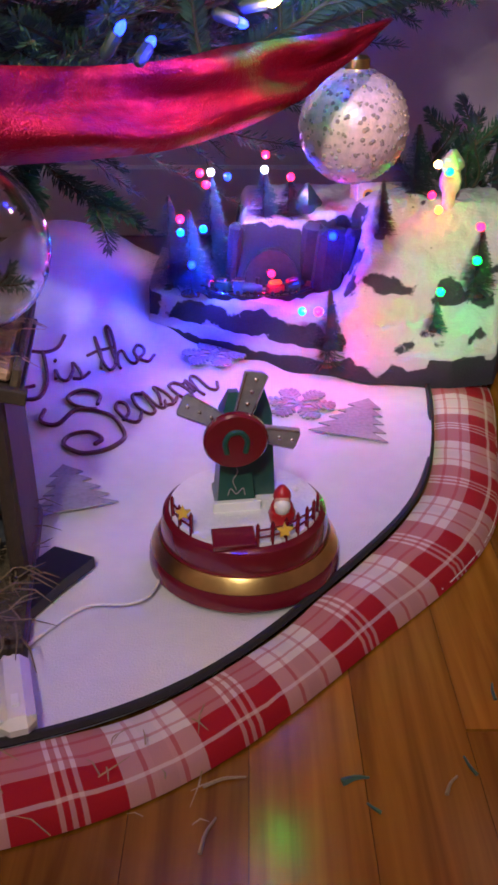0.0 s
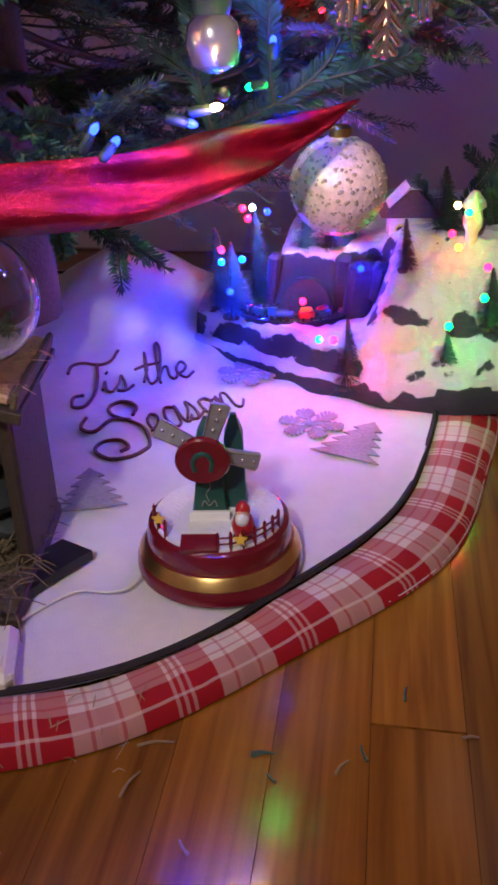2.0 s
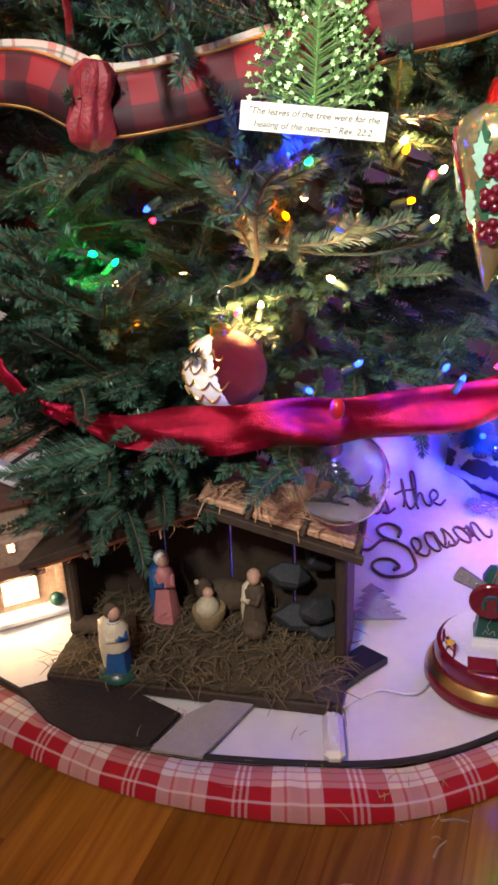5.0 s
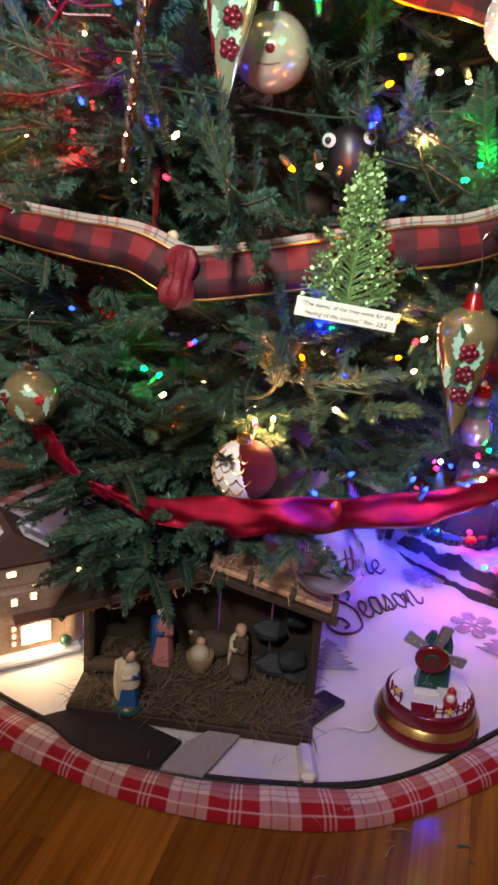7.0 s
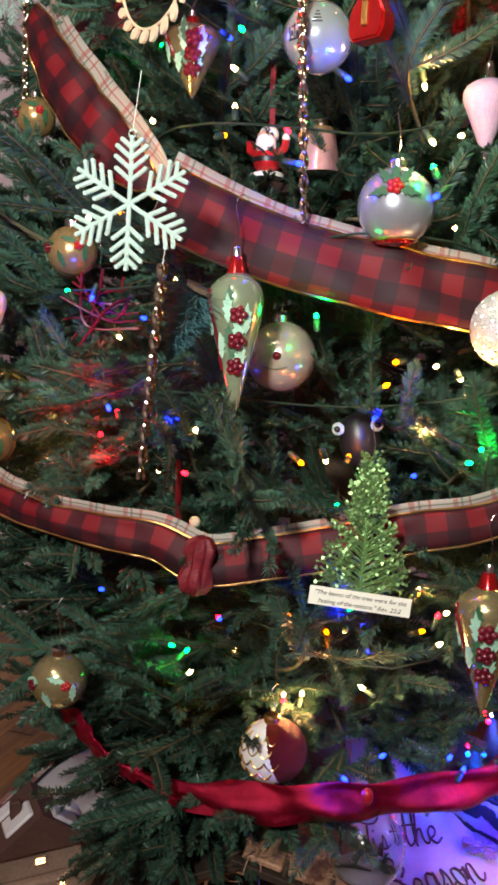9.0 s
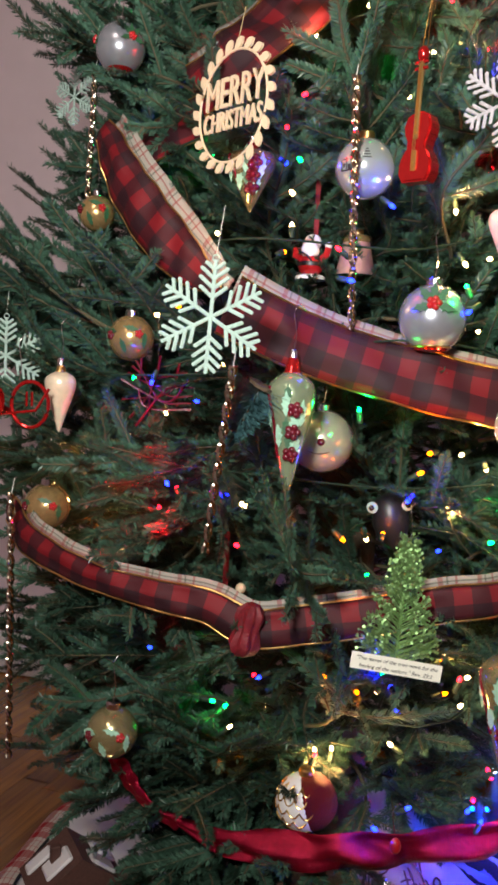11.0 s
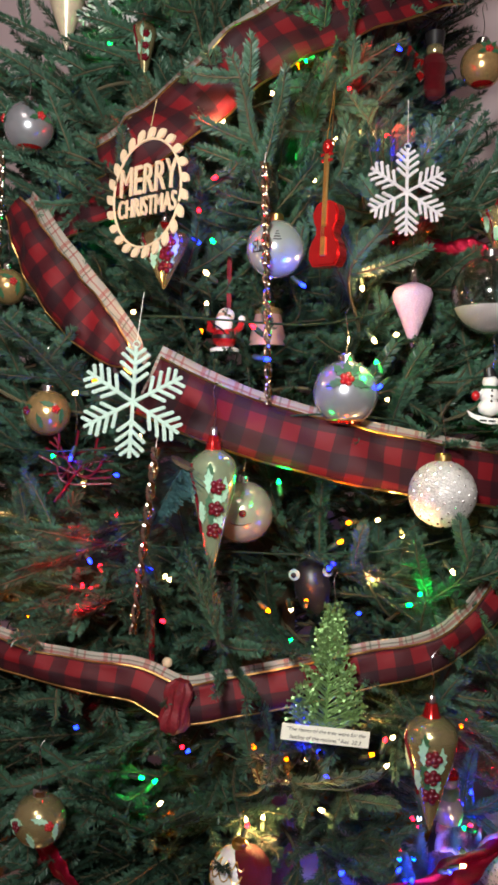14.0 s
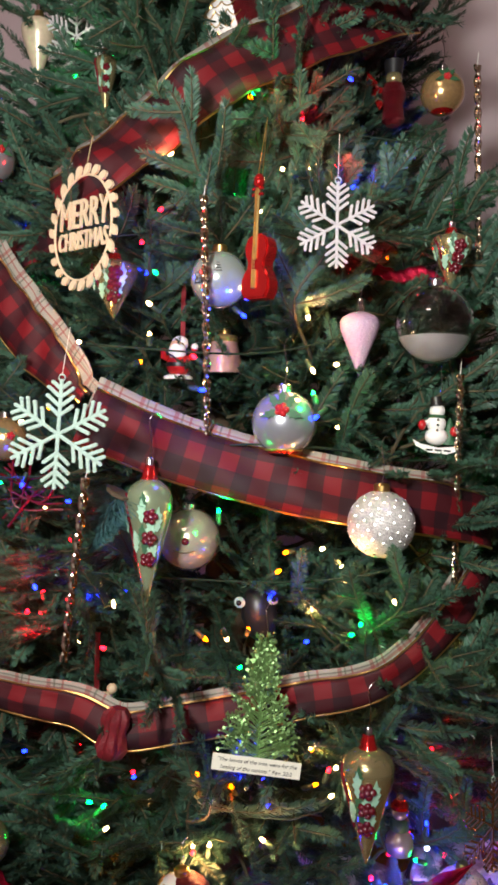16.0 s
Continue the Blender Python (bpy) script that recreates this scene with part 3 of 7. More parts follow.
fir = thing("christmas_tree", pose(*AXIS, 0.0), "real green fir Christmas tree with flat needled boughs", "tree")
part("trunk", Shape().lathe([(0.052, 0.10), (0.05, 0.3), (0.042, 0.9), (0.03, 1.5), (0.012, 2.1), (0.004, 2.25)], n=16,
                            bend=lambda a, i: 1 + 0.06 * math.sin(3 * a + i)), BARK, fir, "rough brown trunk")
z, turn = 0.30, 0.0
while z < 2.15:
    reach = tree_radius(z)
    count = 18 if z < 1.5 else 9
    for k in range(count):
        a = turn + 2 * math.pi * (k + rng.uniform(-0.3, 0.3)) / count
        near = math.sin(a) < 0.35 and z < 1.75
        length = reach * rng.uniform(0.82, 1.10) * (1 - 0.2 * max(0, math.cos(a)) * min(1, max(0, (z - 0.8) * 4)))
        slope = -20 + 30 * min(1, z / 1.1) + rng.uniform(-9, 9)
        if z < 0.40:
            slope = rng.uniform(-12, 2)
        z0 = z + rng.uniform(-0.03, 0.03)
        roll = rng.uniform(-48, 48)
        pick = rng.random()
        while length > 0.28:
            size = min((0.22, 0.32, 0.42, 0.52), key=lambda s: abs(s - length * 0.92))
            run = np.linspace(max(0.12, length - size * 0.8), length, 8)
            line = np.stack([AXIS[0] + run * math.cos(a), AXIS[1] + run * math.sin(a), z0 + run * math.tan(radians(slope))], 1)
            low = line[-1, 2] < 0.36 and (line[-1, 0] > -0.10 or (line[-1, 1] < 0.5 and -0.42 < line[-1, 0] < -0.12 and line[-1, 2] < 0.31))
            if math.sin(a) > 0.5 or not (low or crowds(line)):
                break
            length -= 0.05
        if low and length < 0.3:
            continue
        made = BOUGHS[size, near]
        stem, leaves = made[int(pick * len(made))]
        start = length - size
        m = pose(start * math.cos(a), start * math.sin(a), z0 + start * math.tan(radians(slope))) @ Matrix.Rotation(a, 4, "Z") @ Matrix.Rotation(-radians(slope), 4, "Y") @ Matrix.Rotation(radians(roll), 4, "X")
        bough = part("bough", stem, TWIG, fir, m=m)
        part("needles", leaves, NEEDLE, bough)
    z += 0.075
    turn += 0.7

# outer sprays that turn their flat side to the room
for k in range(210):
    z0 = rng.uniform(0.36, 1.55)
    a = rng.uniform(-math.pi * 0.98, 0.12 if z0 < 0.7 else -0.35)
    size = rng.choice((0.22, 0.22, 0.32))
    slope, roll = rng.uniform(-30, 42), rng.uniform(-75, 75)
    a2 = a + rng.uniform(-0.5, 0.5)
    pick = rng.random()
    tip = tree_radius(z0) * rng.uniform(0.86, 1.04)
    for step in range(4):
        d = Vector((math.cos(a2) * math.cos(radians(slope)), math.sin(a2) * math.cos(radians(slope)), math.sin(radians(slope))))
        end = Vector((tip * math.cos(a), tip * math.sin(a), z0))
        line = np.array([tuple(end - d * size * u) for u in np.linspace(0, 0.75, 7)]) + np.array((*AXIS, 0))
        if not crowds(line):
            break
        tip -= 0.045
    else:
        continue
    base = end - d * size
    m = Matrix.Translation(base) @ Matrix.Rotation(a2, 4, "Z") @ Matrix.Rotation(-radians(slope), 4, "Y") @ Matrix.Rotation(radians(roll), 4, "X")
    made = BOUGHS[size, True]
    stem, leaves = made[int(pick * len(made))]
    bough = part("bough", stem, TWIG, fir, m=m)
    part("needles", leaves, NEEDLE, bough)

# boughs that droop under the lowest ribbon
for tip, size, roll in (((-0.43, 0.36, 0.225), 0.42, 10), ((-0.405, 0.335, 0.195), 0.42, -12), ((-0.355, 0.34, 0.215), 0.32, 8), ((-0.305, 0.345, 0.235), 0.32, -10), ((-0.05, 0.75, 0.265), 0.22, 0), ((0.0, 0.80, 0.27), 0.32, 10), ((-0.10, 0.64, 0.25), 0.22, -15), ((0.06, 0.92, 0.29), 0.32, 0), ((-0.02, 0.70, 0.29), 0.32, 15), ((-0.52, 0.40, 0.225), 0.42, 15), ((-0.60, 0.47, 0.25), 0.42, -15), ((-0.085, 0.60, 0.205), 0.22, 0), ((-0.47, 0.33, 0.27), 0.42, 30), ((-0.66, 0.55, 0.30), 0.42, 0), ((-0.385, 0.325, 0.168), 0.32, 25), ((-0.345, 0.330, 0.185), 0.32, -30), ((-0.450, 0.345, 0.180), 0.42, 20), ((-0.315, 0.335, 0.205), 0.22, 30), ((-0.255, 0.335, 0.250), 0.22, -20), ((-0.150, 0.335, 0.262), 0.22, 15)):
    d = Vector((tip[0] - AXIS[0], tip[1] - AXIS[1], tip[2] - 0.36)).normalized()
    base = Vector((tip[0] - AXIS[0], tip[1] - AXIS[1], tip[2])) - d * size
    m = Matrix.Translation(base) @ Matrix.Rotation(math.atan2(d.y, d.x), 4, "Z") @ Matrix.Rotation(-math.asin(d.z), 4, "Y") @ Matrix.Rotation(radians(roll), 4, "X")
    stem, leaves = rng.choice(BOUGHS[size, True])
    bough = part("bough", stem, TWIG, fir, m=m)
    part("needles", leaves, NEEDLE, bough)

# short inner boughs that close the view to the trunk
for k in range(90):
    z0, a = rng.uniform(0.42, 1.45), rng.uniform(-math.pi * 0.95, 0.1)
    tip = min(tree_radius(z0) * 0.62, rng.uniform(0.24, 0.31))
    stem, leaves = rng.choice(BOUGHS[0.22, True])
    slope = radians(rng.uniform(-18, 25))
    m = pose((tip - 0.22) * math.cos(a), (tip - 0.22) * math.sin(a), z0) @ Matrix.Rotation(a, 4, "Z") @ Matrix.Rotation(-slope, 4, "Y") @ Matrix.Rotation(radians(rng.uniform(-60, 60)), 4, "X")
    bough = part("bough", stem, TWIG, fir, m=m)
    part("needles", leaves, NEEDLE, bough)


def figure(name, pieces, m, label, category, group=""):
    """A moulded figurine: one mesh of several painted areas."""
    me = bpy.data.meshes.new(name)
    v, f, mi, mats = [], [], [], []
    for shape, mat in pieces:
        k = len(v)
        v += shape.v
        f += [tuple(i + k for i in q) for q in shape.f]
        if mat not in mats:
            mats.append(mat)
        mi += [mats.index(mat)] * len(shape.f)
    me.from_pydata(v, [], f)
    for mat in mats:
        me.materials.append(mat)
    me.polygons.foreach_set("material_index", mi)
    me.polygons.foreach_set("use_smooth", [True] * len(mi))
    bm = bmesh.new()
    bm.from_mesh(me)
    bmesh.ops.recalc_face_normals(bm, faces=bm.faces)
    bm.to_mesh(me)
    bm.free()
    me.set_sharp_from_angle(angle=radians(50))
    ob = new(name, me)
    ob.matrix_basis = m
    return tagged(ob, label, category, group)


def flake_outline(r, arms=6, w=0.045):
    """Bars of a snowflake in the xz plane, as (centre, length, angle)."""
    bars = []
    for k in range(arms):
        a = math.pi / 2 + 2 * math.pi * k / arms
        bars.append((0.0, 0.0, r, a))
        for s, l in ((0.35, 0.30), (0.52, 0.32), (0.69, 0.30), (0.85, 0.20)):
            for side in (-1, 1):
                bars.append((r * s * math.cos(a), r * s * math.sin(a), r * l, a + side * radians(52)))
    return bars


def flake_shape(r, thick=0.004, w=0.036, flat=False):
    s = Shape()
    for x, z, l, a in flake_outline(r):
        m = pose(x + l / 2 * math.cos(a), 0, z + l / 2 * math.sin(a)) @ Matrix.Rotation(-a, 4, "Y")
        s.box(l, thick, r * w * 2, m, 0.3)
        s.lathe([(0.001, -thick / 2), (r * w, -thick / 2), (r * w, thick / 2), (0.001, thick / 2)], pose(x + l * math.cos(a), 0, z + l * math.sin(a), 90), 8)
    return s


# ---- the skirt's lettering and appliques ----
def lettering(name, text, size, m, parent, mat, shear=0.35, extrude=0.0008, label="", bevel=0.0):
    curve = bpy.data.curves.new(name, "FONT")
    curve.body, curve.size, curve.shear, curve.extrude, curve.align_x = text, size, shear, extrude, "CENTER"
    curve.offset = bevel
    ob = new(name, curve)
    me = bpy.data.meshes.new_from_object(ob)
    bpy.data.objects.remove(ob)
    me.materials.clear()
    me.materials.append(mat)
    return part(name, me, mat, parent, label, m)


GLYPHS = {
    "T": [[(-.42, .78), (-.30, .98), (-.05, 1.0), (.25, .90), (.55, .92), (.78, 1.08)], [(.25, .92), (.18, .55), (.02, .05), (-.25, -.28), (-.48, -.20), (-.42, .05), (-.20, .08)]],
    "i": [[(0, .15), (.10, .45), (.08, .12), (.16, .02), (.30, .14)], [(.17, .66), (.20, .70)]], "s": [[(-.02, .10), (.12, .30), (.20, .50), (.24, .25), (.18, .03), (.02, .05)], [(.2, .03), (.40, .15)]],
    "t": [[(0, .15), (.16, .50), (.22, .92), (.12, .40), (.13, .05), (.30, .12)], [(-.10, .56), (.15, .62), (.50, .60)]],
    "h": [[(0, .15), (.18, .55), (.28, .95), (.20, 1.0), (.10, .50), (.03, 0)], [(.05, .15), (.18, .42), (.30, .45), (.28, .12), (.36, .02), (.48, .14)]],
    "e": [[(0, .14), (.18, .22), (.27, .38), (.18, .48), (.05, .35), (.05, .12), (.18, .0), (.38, .14)]],
    "S": [[(.62, .62), (.80, .80), (.66, 1.05), (.36, 1.02), (.26, .75), (.46, .50), (.62, .22), (.48, -.16), (.08, -.34), (-.34, -.24), (-.46, .05), (-.24, .22), (.06, .12), (.10, -.10), (-.08, -.16)],
          [(.52, .50), (.20, .62), (-.22, .52), (-.40, .70), (-.20, .86)]],
    "a": [[(.28, .42), (.12, .48), (0, .25), (.06, .02), (.20, .08), (.30, .46), (.28, .12), (.36, .02), (.48, .14)]],
    "o": [[(.22, .46), (.06, .40), (.02, .12), (.16, 0), (.30, .16), (.28, .40), (.20, .46), (.30, .38), (.46, .40)]],
    "n": [[(0, .15), (.08, .44), (.08, .02)], [(.08, .15), (.20, .44), (.32, .44), (.30, .12), (.38, .02), (.55, .18)]],
}


def script(word, x, y, turn, em, squeeze=1.0):
    """Embroidered script: each letter a raised cord laid on the felt."""
    a, run = radians(turn), 0.0
    for c in word:
        if c == " ":
            run += 0.25
            continue
        cordage = Shape()
        for stroke in GLYPHS[c]:
            pts = []
            for u, w, _ in spline([(u, w, 0) for u, w in stroke], 6):
                px, py = (run + u + 0.15 * w) * em, w * em * squeeze
                X, Y = x + px * math.cos(a) - py * math.sin(a), y + px * math.sin(a) + py * math.cos(a)
                pts.append((X, Y, skirt_height(X, Y) + 0.0015))
            cordage.tube(pts, 0.0021 if c in "TS" else 0.0018, 5)
        part("letter", cordage, LETTER, skirt)
        run += {"T": 0.22, "S": 0.72, "i": 0.27, "t": 0.30, "h": 0.44, "n": 0.5}.get(c, 0.38)


script("Tis the", -0.192, 0.724, 31, 0.052, 1.45)
script("Season", -0.133, 0.624, 44, 0.055, 1.4)


def fir_outline(r, n=5):
    right = []
    for k in range(n):
        right += [(r * (0.12 + 0.5 * k / n), 1 - (k + 0.15) / n), (r * (0.30 + 0.7 * (k + 1) / n), 1 - (k + 1) / n)]
    pts = [(0, 1.05)] + right
    return [(x, (y - 0.5) * 2.2 * r) for x, y in pts] + [(-x, (y - 0.5) * 2.2 * r) for x, y in right[::-1]]


for x, y, r, turn in ((-0.135, 0.540, 0.030, 20), (0.095, 0.650, 0.034, -20), (0.00, 0.83, 0.03, 10), (-0.43, 0.50, 0.03, 40)):
    part("applique", Shape().slab(fir_outline(r), 0, 0.0012, pose(x, y, skirt_height(x, y) + 0.002, 0, 0, turn)), SILVER_FELT, skirt, "grey fir-shaped felt applique")
for x, y in ((-0.036, 0.795), (0.046, 0.690)):
    part("applique", flake_shape(0.032, 0.0015, 0.055), SILVER_FELT, skirt, "grey snowflake felt applique", pose(x, y, skirt_height(x, y) + 0.004, 90, 0, 20))

# two thin flat patches over the felt, one dark brown, one grey
cloth = Shape().slab([(-0.262, 0.308), (-0.272, 0.262), (-0.335, 0.252), (-0.375, 0.262), (-0.425, 0.290), (-0.395, 0.318), (-0.33, 0.325)], 0, 0.0035)
solo("dark_cloth", cloth, PATCH_DARK, pose(0, 0, 0.0185), "thin flat dark brown patch on the tree skirt", "cloth")
cloth = Shape().slab([(-0.256, 0.309), (-0.268, 0.260), (-0.222, 0.266), (-0.202, 0.345), (-0.228, 0.352)], 0, 0.003)
solo("grey_cloth", cloth, PATCH_GREY, pose(0, 0, 0.0185), "thin flat grey patch on the tree skirt", "cloth")

# ---- the windmill music box ----
TAN = material("grey_metal_paint", (0.33, 0.32, 0.35), 0.38, 0.4, vary=0.2, scale=120, bump=0.15)
mill = thing("windmill_music_box", pose(-0.003, 0.455, 0.016, 0, 0, 8), "burgundy and gold music box with a green toy windmill", "music box")
part("base", Shape().lathe([(0.02, 0), (0.060, 0), (0.063, 0.003), (0.0625, 0.010), (0.060, 0.0135), (0.055, 0.0225), (0.054, 0.024), (0.0545, 0.027), (0.0535, 0.034), (0.0525, 0.038), (0.049, 0.040), (0.02, 0.040)], n=64), BURGUNDY, mill, "glossy burgundy turned base")
part("band", Shape().lathe([(0.0600, 0.0132), (0.0612, 0.0145), (0.0580, 0.0205), (0.0560, 0.0230), (0.0548, 0.0228)], n=64), GOLD, mill, "polished gold band")
part("snow_disc", Shape().lathe([(0.001, 0.0395), (0.0485, 0.0395), (0.0482, 0.042), (0.001, 0.0425)], n=48), SNOW, mill, "white snow-covered top")
tower = part("tower", Shape().lathe([(0.0185, 0.042), (0.0185, 0.046), (0.0165, 0.048), (0.0105, 0.098), (0.0118, 0.100), (0.0118, 0.104), (0.004, 0.118)], pose(-0.006, 0.006, 0, 0, 0, 45), 4), GREEN_PAINT, mill, "tapered dark green windmill tower")
part("annex", Shape().lathe([(0.0135, 0.042), (0.0125, 0.045), (0.0095, 0.100), (0.003, 0.116)], pose(0.012, 0.016, 0, 0, 0, 45), 4), GREEN_PAINT, mill)
part("plinth", Shape().box(0.030, 0.004, 0.007, pose(-0.006, -0.0095, 0.0455)), WHITE_PAINT, tower, "white painted plinth")
scroll = spline([(-0.0115, -0.0075, 0.052), (-0.0095, -0.0078, 0.057), (-0.006, -0.0077, 0.053), (-0.002, -0.0078, 0.057), (-0.0005, -0.0075, 0.052)], 6)
part("scrollwork", Shape().tube(scroll, 0.0004, 4).tube(spline([(-0.006, -0.0075, 0.056), (-0.008, -0.0062, 0.062), (-0.005, -0.0054, 0.067), (-0.006, -0.004, 0.072)], 6), 0.0004, 4), SILVER_FELT, tower, "pale painted scrollwork")
hub = part("hub", Shape().lathe([(0.001, -0.003), (0.0180, -0.003), (0.0192, -0.0015), (0.0192, 0.0015), (0.0180, 0.003), (0.001, 0.003)], n=40), BURGUNDY, mill, "round burgundy hub", pose(-0.008, -0.022, 0.099, 98))
shoe = spline([(0.0055, -0.007, 0), (0.0065, 0.001, 0), (0.003, 0.007, 0), (-0.003, 0.007, 0), (-0.0065, 0.001, 0), (-0.0055, -0.007, 0)], 6)
part("horseshoe", Shape().tube([(x, y, 0.0035) for x, y, z in shoe], 0.0017, 6), GREEN_PAINT, hub, "dark green horseshoe")
for turn in (72, -14, 150):
    a = radians(turn)
    blade = part("blade", Shape().slab([(0.003, -0.0045), (0.037, -0.0070), (0.038, -0.0045), (0.038, 0.0045), (0.037, 0.0070), (0.003, 0.0045)], -0.0016, 0.0016, pose(0, 0, 0, 90)), TAN, mill, "grey metallic windmill blade with studs", pose(-0.006, -0.014, 0.102) @ Matrix.Rotation(-a, 4, "Y") @ pose(0, 0, 0, 12))
    for side in (-1, 1):
        part("edge_bar", Shape().tube([(0.003, -0.0020, side * 0.0045), (0.037, -0.0020, side * 0.0068)], 0.0006, 4), SILVER, blade)
    for k in range(4):
        part("stud", Shape().ball(0.0015, pose(0.010 + 0.008 * k, -0.0018, 0), 8), SILVER, blade)
for a0, a1, n in ((-88, -22, 7), (-168, -140, 3)):
    posts = []
    for k in range(n):
        a = radians(a0 + (a1 - a0) * k / (n - 1))
        posts.append((0.0475 * math.cos(a), 0.0475 * math.sin(a)))
        part("fence_post", Shape().lathe([(0.0013, 0.040), (0.0013, 0.054), (0.0002, 0.0565)], pose(*posts[-1], 0), 6), BURGUNDY, mill)
    for z in (0.046, 0.051):
        part("fence_rail", Shape().tube([(x, y, z) for x, y in posts], 0.0008, 5), BURGUNDY, mill)
part("ramp", Shape().box(0.026, 0.016, 0.004, pose(-0.012, -0.041, 0.0425, 12, 0, 0)), BURGUNDY, mill, "burgundy wooden bridge")
star = [(0.005 * (1 if k % 2 == 0 else 0.45) * math.cos(math.pi * k / 5 + math.pi / 2), 0.005 * (1 if k % 2 == 0 else 0.45) * math.sin(math.pi * k / 5 + math.pi / 2)) for k in range(10)]
for x, y, z in ((0.0175, -0.049, 0.051), (-0.041, -0.028, 0.055)):
    part("star", Shape().slab(star, -0.0012, 0.0012, pose(x, y, z, 80)), YELLOW, mill, "small yellow star")
figure("santa_figurine", [(Shape().lathe([(0.003, 0), (0.007, 0.002), (0.0085, 0.009), (0.006, 0.016), (0.003, 0.018)], n=14), RED_PAINT),
                          (Shape().ball(0.0050, pose(0, -0.002, 0.0185), 12), SKIN), (Shape().ball(0.0052, pose(0, -0.0038, 0.0155), 12, 1.2), WHITE_PAINT),
                          (Shape().lathe([(0.0055, 0.020), (0.005, 0.0235), (0.002, 0.0275), (0.0004, 0.028)], n=12), RED_PAINT),
                          (Shape().ball(0.0018, pose(0.008, 0, 0.0255), 8), WHITE_PAINT), (Shape().ball(0.0032, pose(-0.004, -0.003, 0.0), 8), BLACK), (Shape().ball(0.0032, pose(0.004, -0.003, 0.0), 8), BLACK)],
       pose(0.020, 0.428, 0.0585) @ Matrix.Scale(1.0, 4), "tiny painted red and white figurine on the music box", "figurine")

cable = spline([(-0.055, 0.430, 0.0195), (-0.062, 0.408, 0.0195), (-0.075, 0.400, 0.0195), (-0.098, 0.398, 0.0195), (-0.118, 0.375, 0.0195), (-0.130, 0.352, 0.022), (-0.134, 0.346, 0.026)], 8)
solo("power_cable", Shape().tube(cable, 0.0012, 6), CABLE, Matrix(), "thin white cable from the music box over the skirt", "cable")
box = thing("battery_box", pose(-0.122, 0.322, 0.0165, 0, 0, 18), "small white plastic battery box on the skirt", "battery box")
part("shell", Shape().box(0.018, 0.055, 0.013, pose(0, 0, 0.0065), 0.35), CABLE, box)
part("switch", Shape().box(0.004, 0.008, 0.002, pose(0, -0.012, 0.0138)), WHITE_PAINT, box)
part("seam", Shape().box(0.0186, 0.0012, 0.010, pose(0, -0.022, 0.0065)), BASEBOARD, box)

# ---- the nativity stable ----
THATCH = material("peach_thatch", (0.55, 0.31, 0.19), 0.5, vary=0.4, scale=60, bump=0.9, bump_scale=260)
STABLE = pose(-0.276, 0.405, 0.0165, 0, 0, 9)
stable = thing("nativity_stable", STABLE, "dark wooden nativity stable with a thatched roof", "stable")
part("base_board", Shape().box(0.285, 0.150, 0.012, pose(0, 0, 0.006)), DARK_WOOD, stable)
v, q = [], []
for j in range(25):
    for i in range(49):
        x, y = -0.141 + 0.282 * i / 48, -0.072 + 0.144 * j / 24
        v.append((x, y, 0.0135 + 0.005 * max(0, noise.noise((x * 40, y * 40, 1))) + 0.003 * noise.noise((x * 120, y * 120, 2))))
for j in range(24):
    for i in range(48):
        q.append((j * 49 + i, j * 49 + i + 1, (j + 1) * 49 + i + 1, (j + 1) * 49 + i))
part("moss_bed", raw_mesh("moss_bed", v, np.array(q), MOSS, True), MOSS, stable, "brown moss and straw bedding")
for x, w, h in ((-0.10, 0.075, 0.145), (-0.025, 0.07, 0.165), (0.045, 0.065, 0.165), (0.108, 0.056, 0.15)):
    part("back_board", Shape().box(w, 0.006, h, pose(x, 0.071, 0.012 + h / 2)), DARK_WOOD, stable)
part("side_wall", Shape().box(0.006, 0.085, 0.14, pose(0.138, 0.030, 0.082)), DARK_WOOD, stable)
part("side_wall", Shape().box(0.006, 0.085, 0.10, pose(-0.138, 0.030, 0.062)), DARK_WOOD, stable)
for x, h in ((0.135, 0.15), (-0.132, 0.11)):
    part("post", Shape().lathe([(0.0055, 0.012), (0.005, h * 0.5), (0.0055, h)], pose(x, -0.012, 0), 8), DARK_WOOD, stable)
for (x0, z0), (x1, z1) in (((0.005, 0.186), (0.150, 0.146)), ((0.005, 0.186), (-0.165, 0.112))):
    mid, L, a = ((x0 + x1) / 2, (z0 + z1) / 2), math.hypot(x1 - x0, z1 - z0), math.atan2(z1 - z0, x1 - x0)
    roof = part("roof_slope", Shape().box(L + 0.01, 0.115, 0.006, Matrix()), DARK_WOOD, stable, "", pose(mid[0], 0.018, mid[1]) @ Matrix.Rotation(-a, 4, "Y"))
    part("eave_beam", Shape().box(L + 0.014, 0.006, 0.008, pose(0, -0.058, 0.001)), DARK_WOOD, roof, "rough dark wooden beam")
    for k in range(3):
        u = (k - 1) * (L / 3)
        part("thatch_pad", Shape().box(L / 3 - 0.006, 0.106, 0.007, pose(u, 0, 0.0085), 0.25), THATCH, roof, "peach-coloured straw thatch pad")
        part("batten", Shape().box(0.005, 0.112, 0.014, pose(u + L / 6, 0, 0.009), 0.3), BARK, roof)
gen = np.random.default_rng(5)
HAY = material("old_hay", (0.16, 0.115, 0.065), 0.9, vary=0.45, scale=200, bump=0.1)


